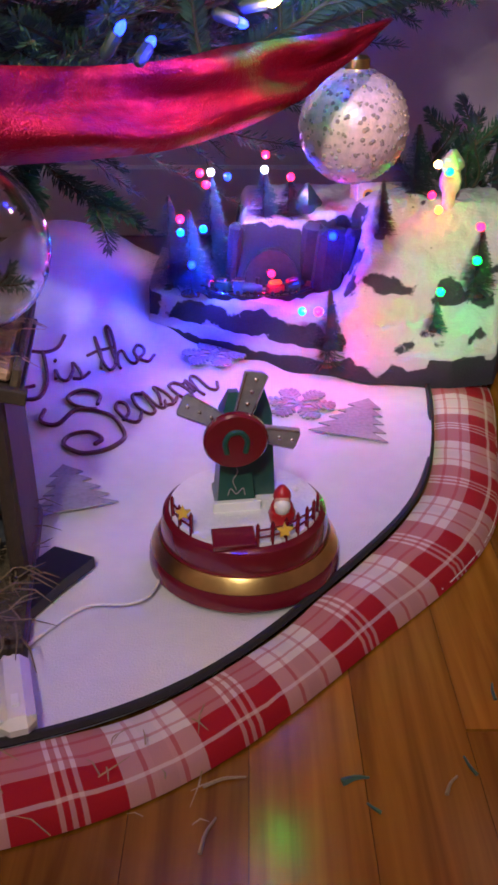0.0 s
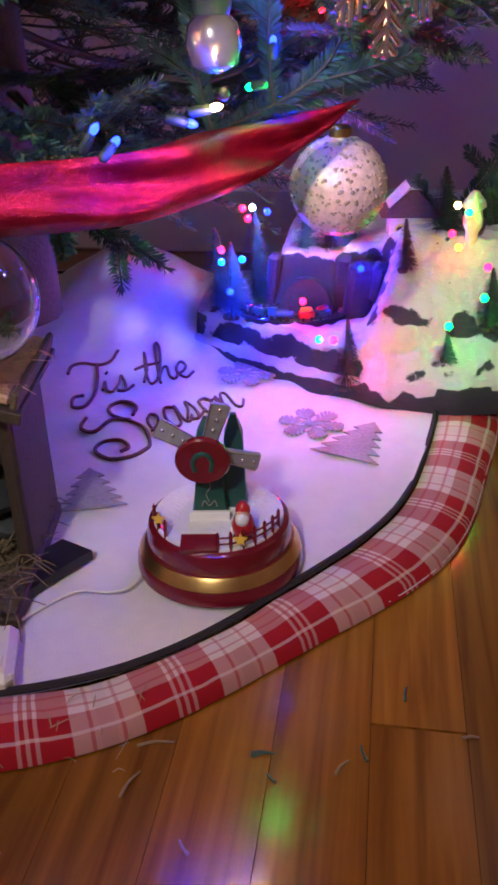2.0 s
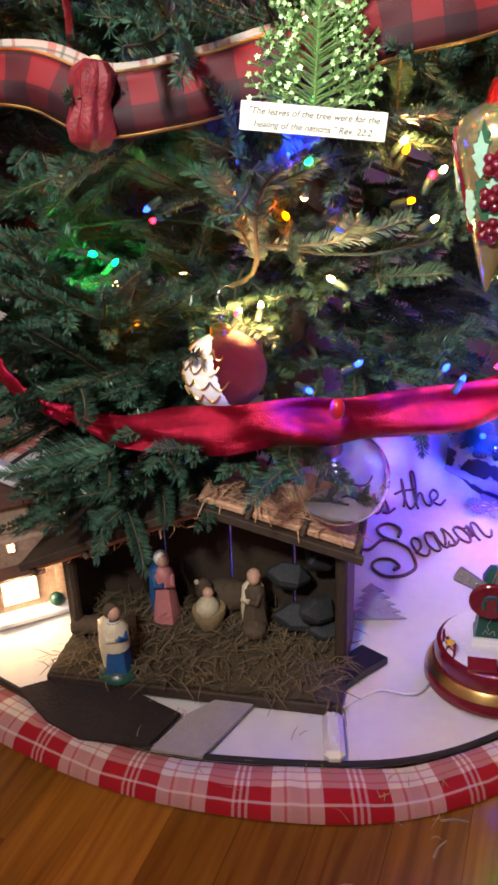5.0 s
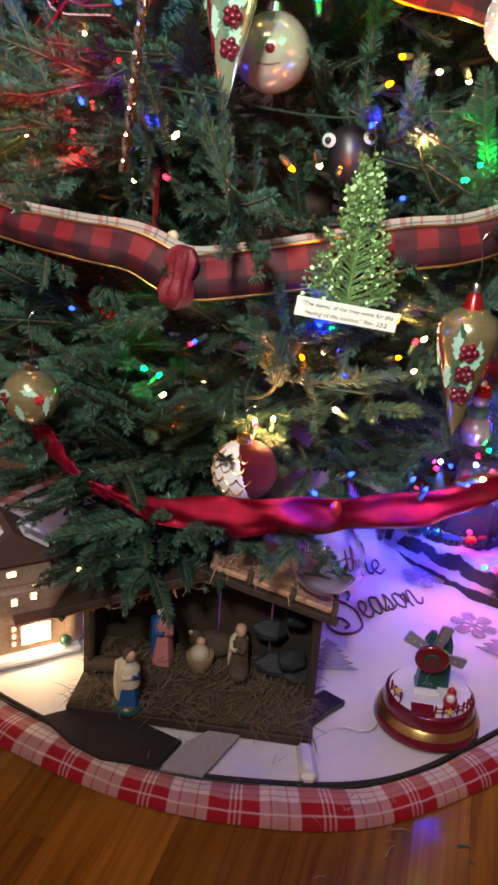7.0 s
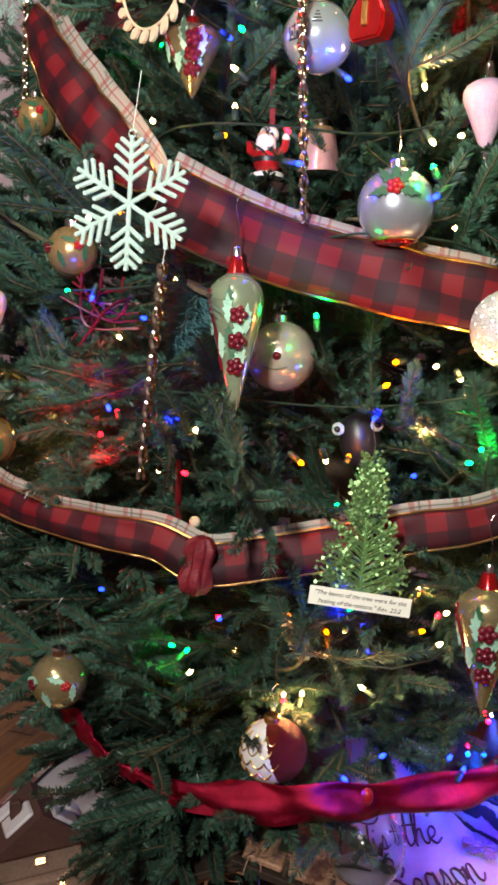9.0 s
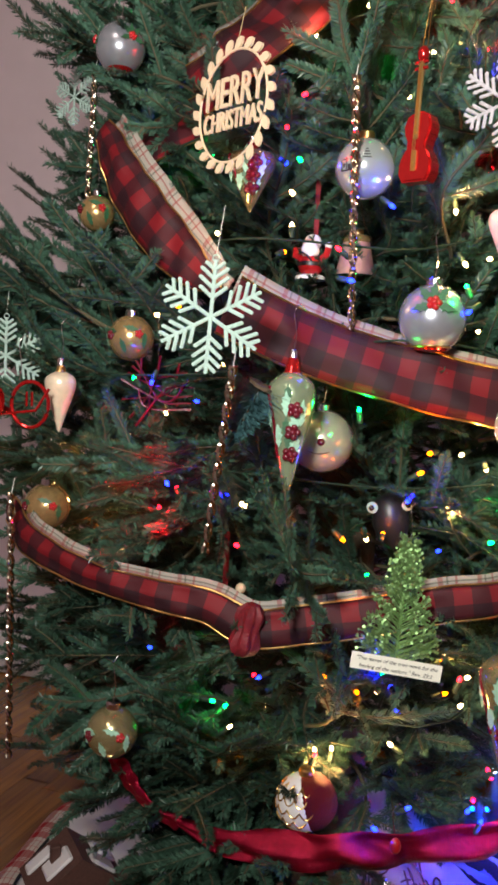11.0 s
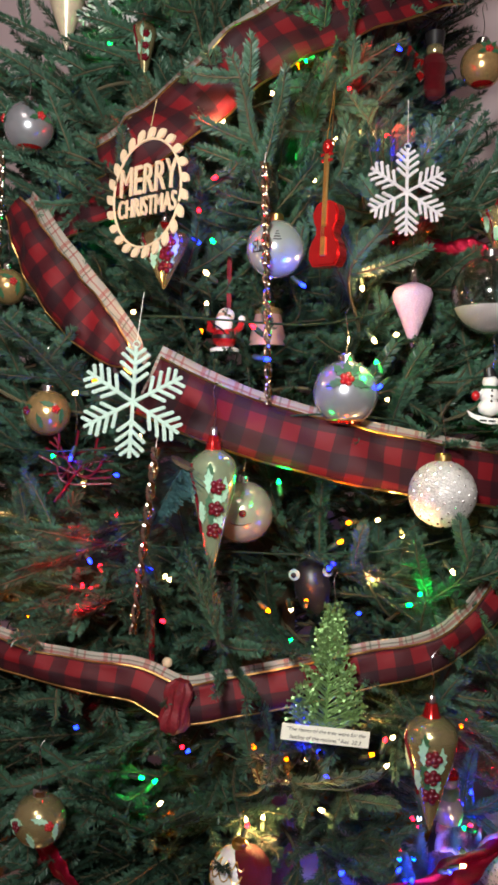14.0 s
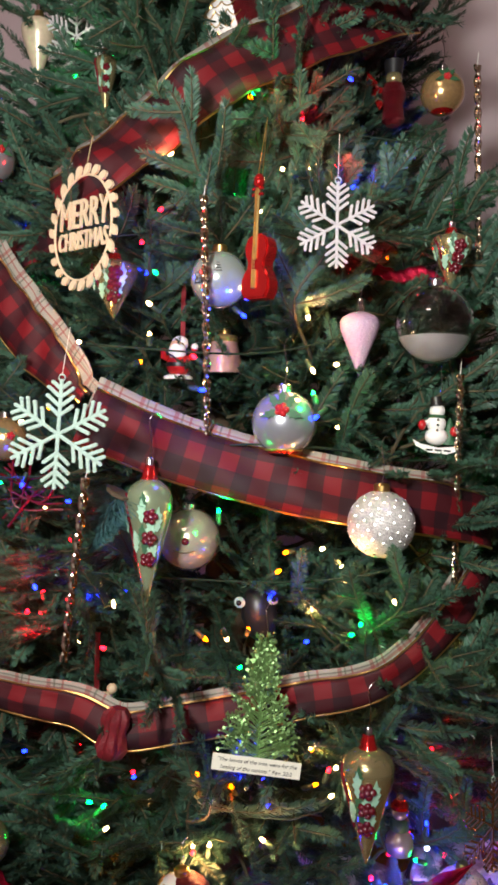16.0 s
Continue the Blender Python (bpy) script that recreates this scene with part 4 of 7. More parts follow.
def straws(n, place, length=(0.010, 0.032), w=0.0006):
    """Loose straws: thin four-sided blades."""
    V = []
    for _ in range(n):
        p, a, tilt, L = place(), gen.uniform(0, 6.283), gen.uniform(-0.3, 0.3), gen.uniform(*length)
        d = np.array([math.cos(a), math.sin(a), tilt]) * L
        s = np.array([-math.sin(a), math.cos(a), 0.25]) * w
        bow = np.array([0, 0, 0.12 * L]) + s * gen.uniform(-4, 4)
        V += [p - s, p + s, p + d / 2 + bow + s, p + d / 2 + bow - s, p + d / 2 + bow - s, p + d / 2 + bow + s, p + d + s * 0.4, p + d - s * 0.4]
    return np.array(V)


for roof in [ob for ob in stable.children if ob.name.startswith("roof_slope")]:
    half = max(v.co.x for v in roof.data.vertices) - 0.012
    V = straws(420, lambda: np.array([gen.uniform(-half, half), gen.uniform(-0.050, 0.040), gen.uniform(0.011, 0.015)]), (0.012, 0.030), 0.0008)
    tagged(part("thatch_straw", raw_mesh("thatch_straw", V, np.arange(len(V)).reshape(-1, 4), THATCH), THATCH, roof), kind="stuff")
V = straws(900, lambda: np.array([gen.uniform(-0.142, 0.142), gen.uniform(-0.075, 0.06), gen.uniform(0.015, 0.024)]))
tagged(part("straw_litter", raw_mesh("straw_litter", V, np.arange(len(V)).reshape(-1, 4), HAY), HAY, stable), kind="stuff")
V = straws(34, lambda: np.array([gen.uniform(-0.30, -0.02), gen.uniform(0.225, 0.32), 0.0205]), (0.006, 0.02), 0.0004)
solo_straw = new("loose_straw", raw_mesh("loose_straw", V, np.arange(len(V)).reshape(-1, 4), STRAW))
tagged(solo_straw, "loose dry straws scattered over the plaid border", "straw", kind="stuff")
for x, y, z, s, r in ((0.088, 0.030, 0.030, 0.030, 20), (0.110, 0.010, 0.055, 0.026, 50), (0.078, 0.035, 0.075, 0.026, 10), (0.112, 0.040, 0.100, 0.030, 70), (0.118, 0.020, 0.026, 0.024, 33)):
    part("rock", Shape().box(s * 1.7, s * 1.1, s * 1.2, pose(x, y, z, r * 0.4, 12, r), 0.45), ROCK, stable, "dark angular slate rock")
part("log", Shape().tube([(-0.138, -0.012, 0.026), (-0.10, -0.010, 0.028), (-0.075, 0.0, 0.027)], 0.010, 10), BARK, stable, "short brown log")


def robed(h, robe, cloak, hood, extra=()):
    """A standing robed figurine of height h."""
    s = h / 0.09
    m = Matrix.Scale(s, 4)
    fold = lambda a, i: 1 + (0.10 * math.sin(5 * a + 0.6) if i < 5 else 0)
    return [(Shape().lathe([(0.016, 0), (0.0165, 0.004), (0.014, 0.022), (0.012, 0.04), (0.0115, 0.056), (0.012, 0.062), (0.008, 0.068), (0.004, 0.071)], m, 18, fold), robe),
            (Shape().lathe([(0.013, 0.012), (0.0145, 0.03), (0.0135, 0.05), (0.0125, 0.065), (0.006, 0.071)], m @ pose(-0.0045, 0.0035, 0), 16, fold), cloak),
            (Shape().ball(0.0075, m @ pose(0.001, -0.002, 0.078), 14, 1.15), SKIN),
            (Shape().ball(0.0088, m @ pose(-0.0012, 0.0012, 0.0795), 14, 1.1), hood),
            (Shape().tube([tuple(m @ Vector(p)) for p in ((-0.010, -0.004, 0.060), (-0.008, -0.013, 0.050), (0.002, -0.015, 0.053))], 0.0034 * s, 8), cloak),
            (Shape().tube([tuple(m @ Vector(p)) for p in ((0.010, -0.003, 0.060), (0.011, -0.012, 0.050), (0.004, -0.016, 0.054))], 0.0034 * s, 8), robe), *extra]


figure("robed_figurine", robed(0.082, PINK_PAINT, BLUE_PAINT, WHITE_PAINT), STABLE @ pose(-0.052, 0.030, 0.0145, 0, 0, 10), "painted plaster figurine in pink robe and blue cloak", "figurine", "nativity figurines")
figure("kneeling_figurine", robed(0.075, BARK, CREAM, SKIN) + [(Shape().ball(0.013, pose(0.006, -0.010, 0.012), 12, 0.8), BARK)], STABLE @ pose(0.046, 0.020, 0.0145, 0, 0, -25), "painted plaster kneeling figurine in brown and cream robe", "figurine", "nativity figurines")
figure("shepherd_figurine", robed(0.078, BLUE_PAINT, CREAM, BARK) + [(Shape().lathe([(0.020, -0.001), (0.019, 0.004), (0.012, 0.008), (0.002, 0.010)], n=14), GREEN_PAINT), (Shape().lathe([(0.0135, 0.030), (0.0130, 0.052), (0.006, 0.060)], n=14), CREAM)],
       STABLE @ pose(-0.072, -0.062, 0.0150, 0, 0, 20), "painted plaster shepherd figurine in cream shirt and blue trousers", "figurine", "nativity figurines")
crib = [(Shape().lathe([(0.010, 0), (0.015, 0.010), (0.018, 0.020), (0.017, 0.024), (0.010, 0.026)], n=18, bend=lambda a, i: 1 + 0.12 * math.sin(9 * a)), STRAW),
        (Shape().ball(0.0125, pose(0, -0.004, 0.026, 60), 14, 1.25), CREAM), (Shape().ball(0.006, pose(0.0, 0.0, 0.041), 12), SKIN)]
figure("crib_figurine", crib, STABLE @ pose(-0.003, 0.022, 0.0145), "small plaster crib with a swaddled figurine on yellow straw", "figurine", "nativity figurines")
figure("ox_figurine", [(Shape().ball(0.018, pose(0, 0, 0.020, 0, 90), 14, 1.5), BARK), (Shape().ball(0.010, pose(-0.022, -0.014, 0.034), 12, 1.2), BARK), (Shape().lathe([(0.004, 0), (0.004, 0.016)], pose(-0.014, 0, 0), 8), BARK), (Shape().lathe([(0.004, 0), (0.004, 0.016)], pose(0.014, 0, 0), 8), BARK),
                       (Shape().ball(0.003, pose(-0.028, -0.018, 0.044), 8), CREAM)], STABLE @ pose(0.010, 0.052, 0.0150), "brown plaster ox figurine lying behind the crib", "figurine", "nativity figurines")
board = Shape().slab([(-0.140, 0.365), (-0.114, 0.418), (-0.100, 0.440), (-0.128, 0.452), (-0.160, 0.40)], 0, 0.008)
solo("black_board", board, BLACK, pose(0, 0, 0.0175), "thin black board sticking out beside the stable", "board")

# ---- the lit village house ----
LIT = glowing("lit_window", (1.0, 0.60, 0.26), 7.0)
STUCCO = material("house_stucco", (0.36, 0.25, 0.19), 0.8, vary=0.35, scale=90, bump=0.4)
ROOF_BROWN = material("house_roof", (0.10, 0.045, 0.035), 0.7, vary=0.35, scale=120, bump=0.5)
HOUSE = pose(-0.530, 0.415, 0.0165, 0, 0, 45)
house = thing("village_house", HOUSE, "ceramic Christmas village house with lit windows and round turret", "village house")
part("wall", Shape().box(0.120, 0.075, 0.090, pose(0, 0, 0.052), 0.04), STUCCO, house)
part("plinth", Shape().box(0.140, 0.100, 0.010, pose(0, -0.006, 0.005), 0.3), SNOW, house, "snow-covered plinth")
part("upper_storey", Shape().box(0.100, 0.062, 0.040, pose(-0.010, 0.004, 0.117), 0.06), STUCCO, house)
roof = part("roof", Shape().slab([(-0.060, 0.0), (0, 0.045), (0.060, 0.0)], -0.042, 0.042, pose(-0.010, 0.004, 0.134, 90)), ROOF_BROWN, house)
for side, y, w, u in ((1, -0.020, 0.030, 0.5), (1, 0.018, 0.026, 0.3), (-1, -0.012, 0.034, 0.6), (-1, 0.022, 0.022, 0.35)):
    part("snow_cover", Shape().box(0.040, w, 0.006, pose(0, 0, 0), 0.45), SNOW, roof, "patch of modelled snow", pose(-0.010 + side * 0.060 * (1 - u), 0.004 + y, 0.136 + 0.045 * u) @ Matrix.Rotation(radians(36.9 * side), 4, "Y"))
part("chimney", Shape().box(0.012, 0.012, 0.03, pose(-0.035, 0.0, 0.168)), ROOF_BROWN, roof)
turret = part("turret", Shape().lathe([(0.020, 0.01), (0.018, 0.02), (0.0175, 0.095), (0.020, 0.098), (0.020, 0.125), (0.017, 0.128)], pose(0.062, -0.022, 0), 20), STUCCO, house, "round stone turret")
part("turret_roof", Shape().lathe([(0.026, 0.124), (0.024, 0.130), (0.012, 0.152), (0.002, 0.168)], pose(0.062, -0.022, 0), 20), ROOF_BROWN, turret)


def lit_window(x, y, z, w, h, turn=0):
    win = part("window", Shape().box(w + 0.005, 0.003, h + 0.005, pose(0, 0.0005, 0)), STUCCO, house, "lit window", pose(x, y, z, 0, 0, turn))
    part("pane", Shape().box(w, 0.002, h, pose(0, -0.0016, 0), 0.05), LIT, win)
    part("glazing_bar", Shape().box(0.0008, 0.0014, h, pose(0, -0.0030, 0)), BLACK, win)
    part("glazing_bar", Shape().box(w, 0.0014, 0.0008, pose(0, -0.0030, 0.1 * h)), BLACK, win)


lit_window(0.014, -0.039, 0.036, 0.036, 0.030)
for k in range(3):
    lit_window(-0.014, -0.039, 0.024 + 0.011 * k, 0.003, 0.004)
for x, z in ((-0.036, 0.030), (-0.050, 0.030), (-0.036, 0.080), (-0.012, 0.084), (0.012, 0.088)):
    lit_window(x, -0.039, z, 0.006, 0.008)
lit_window(-0.012, -0.029, 0.118, 0.010, 0.006)
lit_window(0.068, -0.041, 0.078, 0.005, 0.012, 18)
lit_window(0.068, -0.043, 0.112, 0.005, 0.012, 18)
part("awning", Shape().box(0.056, 0.018, 0.006, pose(0.014, -0.044, 0.060, 18)), ROOF_BROWN, house)
part("bush", Shape().ball(0.008, pose(0.050, -0.046, 0.017), 10), GREEN_PAINT, house)
part("bush", Shape().ball(0.009, pose(-0.055, -0.044, 0.018), 10, 1.5), GREEN_PAINT, house)
point_lamp("house_lamp", HOUSE @ Vector((0.014, -0.050, 0.045)), 0.22, (1.0, 0.66, 0.36), 0.008)

# ---- the winter village ----
village = thing("winter_village", Matrix(), "lit resin winter village with snow ledges and train", "village set")


def village_front(x):
    return float(np.interp(x, (-0.11, -0.02, 0.05, 0.12, 0.19, 0.235, 0.262), (0.862, 0.805, 0.760, 0.735, 0.722, 0.735, 0.80))) + 0.004 * noise.noise((x * 40, 0, 0))


def rise(t):
    return 1 / (1 + math.exp(-max(-60.0, min(60.0, t))))


def village_height(x, y):
    """Terraces: a front bank, a rim round the train's hollow, a plateau behind it and a slope to the east."""
    y0 = village_front(x)
    rim = 0.044 + 0.026 * rise((y - y0 - 0.012) / 0.0016)
    rim -= 0.008 * rise((0.048 - math.hypot((x - 0.008) * 0.8, y - 0.880)) / 0.002)
    rim += 0.077 * rise((y - 0.874 - 0.006 * noise.noise((x * 50, 0, 3))) / 0.003) * rise((x + 0.016) / 0.004)
    slope = min(0.152, 0.050 + 0.80 * max(0, y - 0.738) + 0.12 * max(0, x - 0.13))
    slope += 0.014 * rise((y - 0.785 + 0.25 * (x - 0.16)) / 0.0018)
    east = rise((x - 0.098 - 0.15 * (y - 0.78)) / 0.006)
    h = rim * (1 - east) + slope * east
    h -= 0.006 * math.exp(-((y - 0.752 - 0.16 * max(0, x - 0.05)) / 0.007) ** 2) * rise((x + 0.02) / 0.01)
    h -= 0.012 * max(0, min(1, (y0 + 0.025 - y) / 0.025))
    return h + 0.004 * noise.noise((x * 30, y * 30, 0)) + 0.003 * noise.noise((x * 90, y * 90, 4))


v, f = [], []
NX, NY = 240, 180
for j in range(NY + 1):
    for i in range(NX + 1):
        x = -0.11 + 0.372 * i / NX
        y0 = village_front(x)
        y = y0 + (1.03 - y0) * j / NY
        z = village_height(x, y)
        if j == 0 or i in (0, NX):
            z = 0.016
        elif j <= 2:
            y, z = y - 0.002, 0.016 * j + 0.012 * (j == 2) + 0.010 * (j == 1) + 0.004 * noise.noise((x * 60, 0, 7))
        v.append((x, y, z))
W = NX + 1
for j in range(NY):
    for i in range(NX):
        f.append((j * W + i, j * W + i + 1, (j + 1) * W + i + 1, (j + 1) * W + i))
SNOW_ROCK = material("snow_over_slate", (0.50, 0.49, 0.50), 0.8, vary=0.06, scale=80, bump=0.6, bump_scale=350)
tree = SNOW_ROCK.node_tree
geo = tree.nodes.new("ShaderNodeNewGeometry")
flat = tree.nodes.new("ShaderNodeSeparateXYZ")
tree.links.new(geo.outputs["Normal"], flat.inputs[0])
where = tree.nodes.new("ShaderNodeSeparateXYZ")
tree.links.new(geo.outputs["Position"], where.inputs[0])
patch = tree.nodes.new("ShaderNodeTexNoise")
patch.inputs["Scale"].default_value = 30
patch.inputs["Detail"].default_value = 4
tree.links.new(geo.outputs["Position"], patch.inputs["Vector"])
blend = tree.nodes.new("ShaderNodeMath")
blend.operation = "MULTIPLY_ADD"
blend.inputs[1].default_value = 1.6
tree.links.new(patch.outputs[0], blend.inputs[0])
tree.links.new(flat.outputs[2], blend.inputs[2])
cover = tree.nodes.new("ShaderNodeMapRange")
cover.inputs[1].default_value, cover.inputs[2].default_value = 1.17, 1.24
tree.links.new(blend.outputs[0], cover.inputs[0])
coat_mix = tree.nodes.new("ShaderNodeMix")
coat_mix.data_type = "RGBA"
coat_mix.inputs["A"].default_value = (0.028, 0.031, 0.038, 1)
tree.links.new(cover.outputs[0], coat_mix.inputs["Factor"])
old = tree.nodes["Principled BSDF"].inputs["Base Color"].links[0].from_socket
tree.links.new(old, coat_mix.inputs["B"])
tree.links.new(coat_mix.outputs["Result"], tree.nodes["Principled BSDF"].inputs["Base Color"])
me = raw_mesh("snow_ground", v, np.array(f), SNOW_ROCK, True)
part("snow_ground", me, SNOW, village, "modelled snow over dark rock")


def brush_tree(parent, x, y, z, h, r, mat, tip=SNOW):
    """A bottle-brush fir: a wire stem and many bristles in a cone."""
    fir_part = part("brush_tree", Shape().lathe([(r * 0.45, 0), (r * 0.4, 0.004), (0.0016, 0.006), (0.0012, h)], n=8), BARK, parent, "dark bottle-brush fir", pose(x, y, z))
    V = []
    for k in range(int(1500 * h / 0.07)):
        u = gen.uniform(0.08, 1)
        a = gen.uniform(0, 6.283)
        L = r * (1.02 - u) * gen.uniform(0.55, 1.3) + 0.0015
        p = np.array([0, 0, u * h])
        d = np.array([math.cos(a), math.sin(a), gen.uniform(-0.3, 0.2)]) * L
        s = np.array([-math.sin(a), math.cos(a), 0.4]) * 0.00035
        V += [p - s, p + s, p + d + s, p + d - s]
    V = np.array(V)
    part("bristles", raw_mesh("bristles", V, np.arange(len(V)).reshape(-1, 4), mat), mat, fir_part)


FIR_DARK = material("bristle_green", (0.04, 0.07, 0.055), 0.7, vary=0.4, scale=200, bump=0)
FIR_TEAL = material("bristle_teal", (0.06, 0.16, 0.17), 0.7, vary=0.4, scale=200, bump=0)
FIR_RED = material("bristle_brown", (0.10, 0.055, 0.05), 0.7, vary=0.4, scale=200, bump=0)
for x, y, h, r, mat in ((0.076, 0.757, 0.078, 0.018, FIR_DARK), (0.130, 0.828, 0.056, 0.014, FIR_RED), (0.216, 0.772, 0.064, 0.020, FIR_DARK), (0.170, 0.880, 0.070, 0.024, FIR_DARK), (0.176, 0.752, 0.030, 0.011, FIR_TEAL),
                        (-0.061, 0.853, 0.088, 0.026, FIR_TEAL), (-0.084, 0.880, 0.100, 0.028, FIR_TEAL), (-0.040, 0.888, 0.128, 0.030, FIR_TEAL), (0.043, 0.900, 0.040, 0.017, FIR_DARK), (0.016, 0.902, 0.052, 0.020, FIR_TEAL)):
    brush_tree(village, x, y, village_height(x, y) - 0.003, h, r, mat)
# the train in its hollow
ARC = (0.008, 0.886)
bed = [(ARC[0] + 0.071 * math.cos(radians(d)), ARC[1] + 0.063 * math.sin(radians(d))) for d in range(196, 336, 6)]
bed += [(ARC[0] + 0.044 * math.cos(radians(d)), ARC[1] + 0.038 * math.sin(radians(d))) for d in range(334, 194, -6)]
part("track_bed", Shape().slab(bed, 0.052, 0.0735), BLACK, village, "glossy black curved track bed")
for q in (0.050, 0.060):
    part("rail", Shape().tube([(ARC[0] + q * 1.13 * math.cos(radians(d)), ARC[1] + q * math.sin(radians(d)), 0.0742) for d in range(198, 334, 6)], 0.0007, 5), SILVER, village)


def on_track(d):
    return pose(ARC[0] + 0.062 * math.cos(radians(d)), ARC[1] + 0.055 * math.sin(radians(d)), 0.0745, 0, 0, d + 90)


train = part("train", Shape().lathe([(0.0008, -0.013), (0.0046, -0.012), (0.0050, 0.008), (0.0030, 0.014), (0.0008, 0.015)], pose(0, 0, 0.0070, 0, 90, 0), 16).box(0.010, 0.0105, 0.014, pose(-0.010, 0, 0.0075), 0.15), BLUE_PAINT, village, "small blue toy locomotive", on_track(262))
part("chimney", Shape().lathe([(0.0016, 0.010), (0.0014, 0.015), (0.0026, 0.018)], pose(0.009, 0, 0), 10), BLACK, train)
part("cab_roof", Shape().box(0.013, 0.0125, 0.002, pose(-0.010, 0, 0.0153), 0.3), SILVER, train)
for x in (-0.010, 0.0, 0.008):
    for y in (-0.0052, 0.0052):
        part("wheel", Shape().lathe([(0.0003, -0.0006), (0.0026, -0.0006), (0.0026, 0.0006), (0.0003, 0.0006)], pose(x, y, 0.0024, 90), 10), BLACK, train)
for d, mat, load in ((236, GREEN_PAINT, SILVER), (215, SILVER, BLUE_PAINT), (288, RED_PAINT, YELLOW), (306, GREEN_PAINT, RED_PAINT)):
    car = part("carriage", Shape().box(0.018, 0.0100, 0.0085, pose(0, 0, 0.0058), 0.18), mat, village, "", on_track(d))
    part("load", Shape().box(0.014, 0.0076, 0.005, pose(0, 0, 0.0115), 0.35), load, car)
    for x in (-0.005, 0.005):
        part("wheel", Shape().lathe([(0.0003, -0.0006), (0.0022, -0.0006), (0.0022, 0.0006), (0.0003, 0.0006)], pose(x, -0.0052, 0.0022, 90), 8), BLACK, car)
for x, y, z, w, d, h, turn in ((0.086, 0.862, 0.100, 0.034, 0.024, 0.072, 10), (0.066, 0.876, 0.106, 0.024, 0.020, 0.066, -8), (-0.016, 0.878, 0.104, 0.014, 0.018, 0.066, 6), (0.107, 0.858, 0.112, 0.024, 0.022, 0.048, 25)):
    part("rock", Shape().box(w, d, h, pose(0, 0, 0), 0.30), ROCK, village, "dark slate rock face", pose(x, y, z, 4, 5, turn))
# the cave over the train: a solid dark arch stands for its shaded hollow
cave = [(0.024 * math.cos(radians(d)) * 1.25, 0.040 * math.sin(radians(d))) for d in range(0, 181, 12)]
part("cave_mouth", Shape().slab([(x, y) for x, y in cave], -0.006, 0.010, pose(0.024, 0.872, 0.072, 90)), ROCK, village, "solid dark arch standing for the shaded cave behind the train")
cottage = part("cottage", Shape().box(0.048, 0.036, 0.032, pose(0, 0, 0.013), 0.05), CREAM, village, "cream cottage with snowy roof", pose(0.136, 0.918, 0.147, 0, 0, 6))
part("roof", Shape().slab([(-0.034, 0), (-0.030, 0.004), (-0.004, 0.030), (0.004, 0.030), (0.030, 0.004), (0.034, 0)], -0.024, 0.024, pose(0, 0, 0.028, 90, 0, 0)), ROOF_BROWN, cottage, "brown gabled roof")
part("snow_cover", Shape().slab([(-0.026, 0.010), (-0.004, 0.033), (0.010, 0.029), (0.0, 0.030), (-0.006, 0.028)], -0.026, 0.020, pose(0, 0, 0.028, 90, 0, 0)), SNOW, cottage)
for x in (-0.012, 0.012):
    win = part("window", Shape().lathe([(0.001, 0), (0.0060, 0), (0.0060, 0.0015), (0.001, 0.0015)], pose(x, -0.018, 0.014, 90), 16), YELLOW, cottage, "round window with a pale frame")
    part("pane", Shape().ball(0.0044, pose(x, -0.0188, 0.014), 12, 0.9), BLACK, win)
part("chimney", Shape().box(0.007, 0.008, 0.016, pose(0.014, 0, 0.054), 0.1), ROCK, cottage)
# the lantern post on the eastern slope
post = part("lamp_post", Shape().lathe([(0.013, 0.0), (0.010, 0.006), (0.006, 0.012), (0.0065, 0.034), (0.010, 0.040), (0.0115, 0.048), (0.009, 0.056), (0.012, 0.060), (0.010, 0.066), (0.003, 0.076)], n=14, bend=lambda a, i: 1 + 0.10 * math.sin(4 * a + i)), CREAM, village, "cream moulded lantern post", pose(0.200, 0.852, 0.138))
part("snow_cap", Shape().ball(0.010, pose(0, 0, 0.066), 12, 0.45), SNOW, post)
part("ledge_tree", Shape().lathe([(0.012, 0.0), (0.014, 0.010), (0.008, 0.022), (0.002, 0.030)], n=12, bend=lambda a, i: 1 + 0.2 * math.sin(5 * a + 2 * i)), GREEN_PAINT, village, "small dark moulded bush", pose(0.062, 0.905, village_height(0.062, 0.905) - 0.002))
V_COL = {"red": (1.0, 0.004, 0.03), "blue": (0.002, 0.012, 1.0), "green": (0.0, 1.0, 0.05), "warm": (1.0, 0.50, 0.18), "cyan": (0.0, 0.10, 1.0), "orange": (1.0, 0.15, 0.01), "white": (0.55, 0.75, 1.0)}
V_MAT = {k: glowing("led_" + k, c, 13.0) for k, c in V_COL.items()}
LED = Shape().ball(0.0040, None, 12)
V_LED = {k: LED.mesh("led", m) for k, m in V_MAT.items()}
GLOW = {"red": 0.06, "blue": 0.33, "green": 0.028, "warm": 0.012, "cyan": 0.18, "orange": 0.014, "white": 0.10}
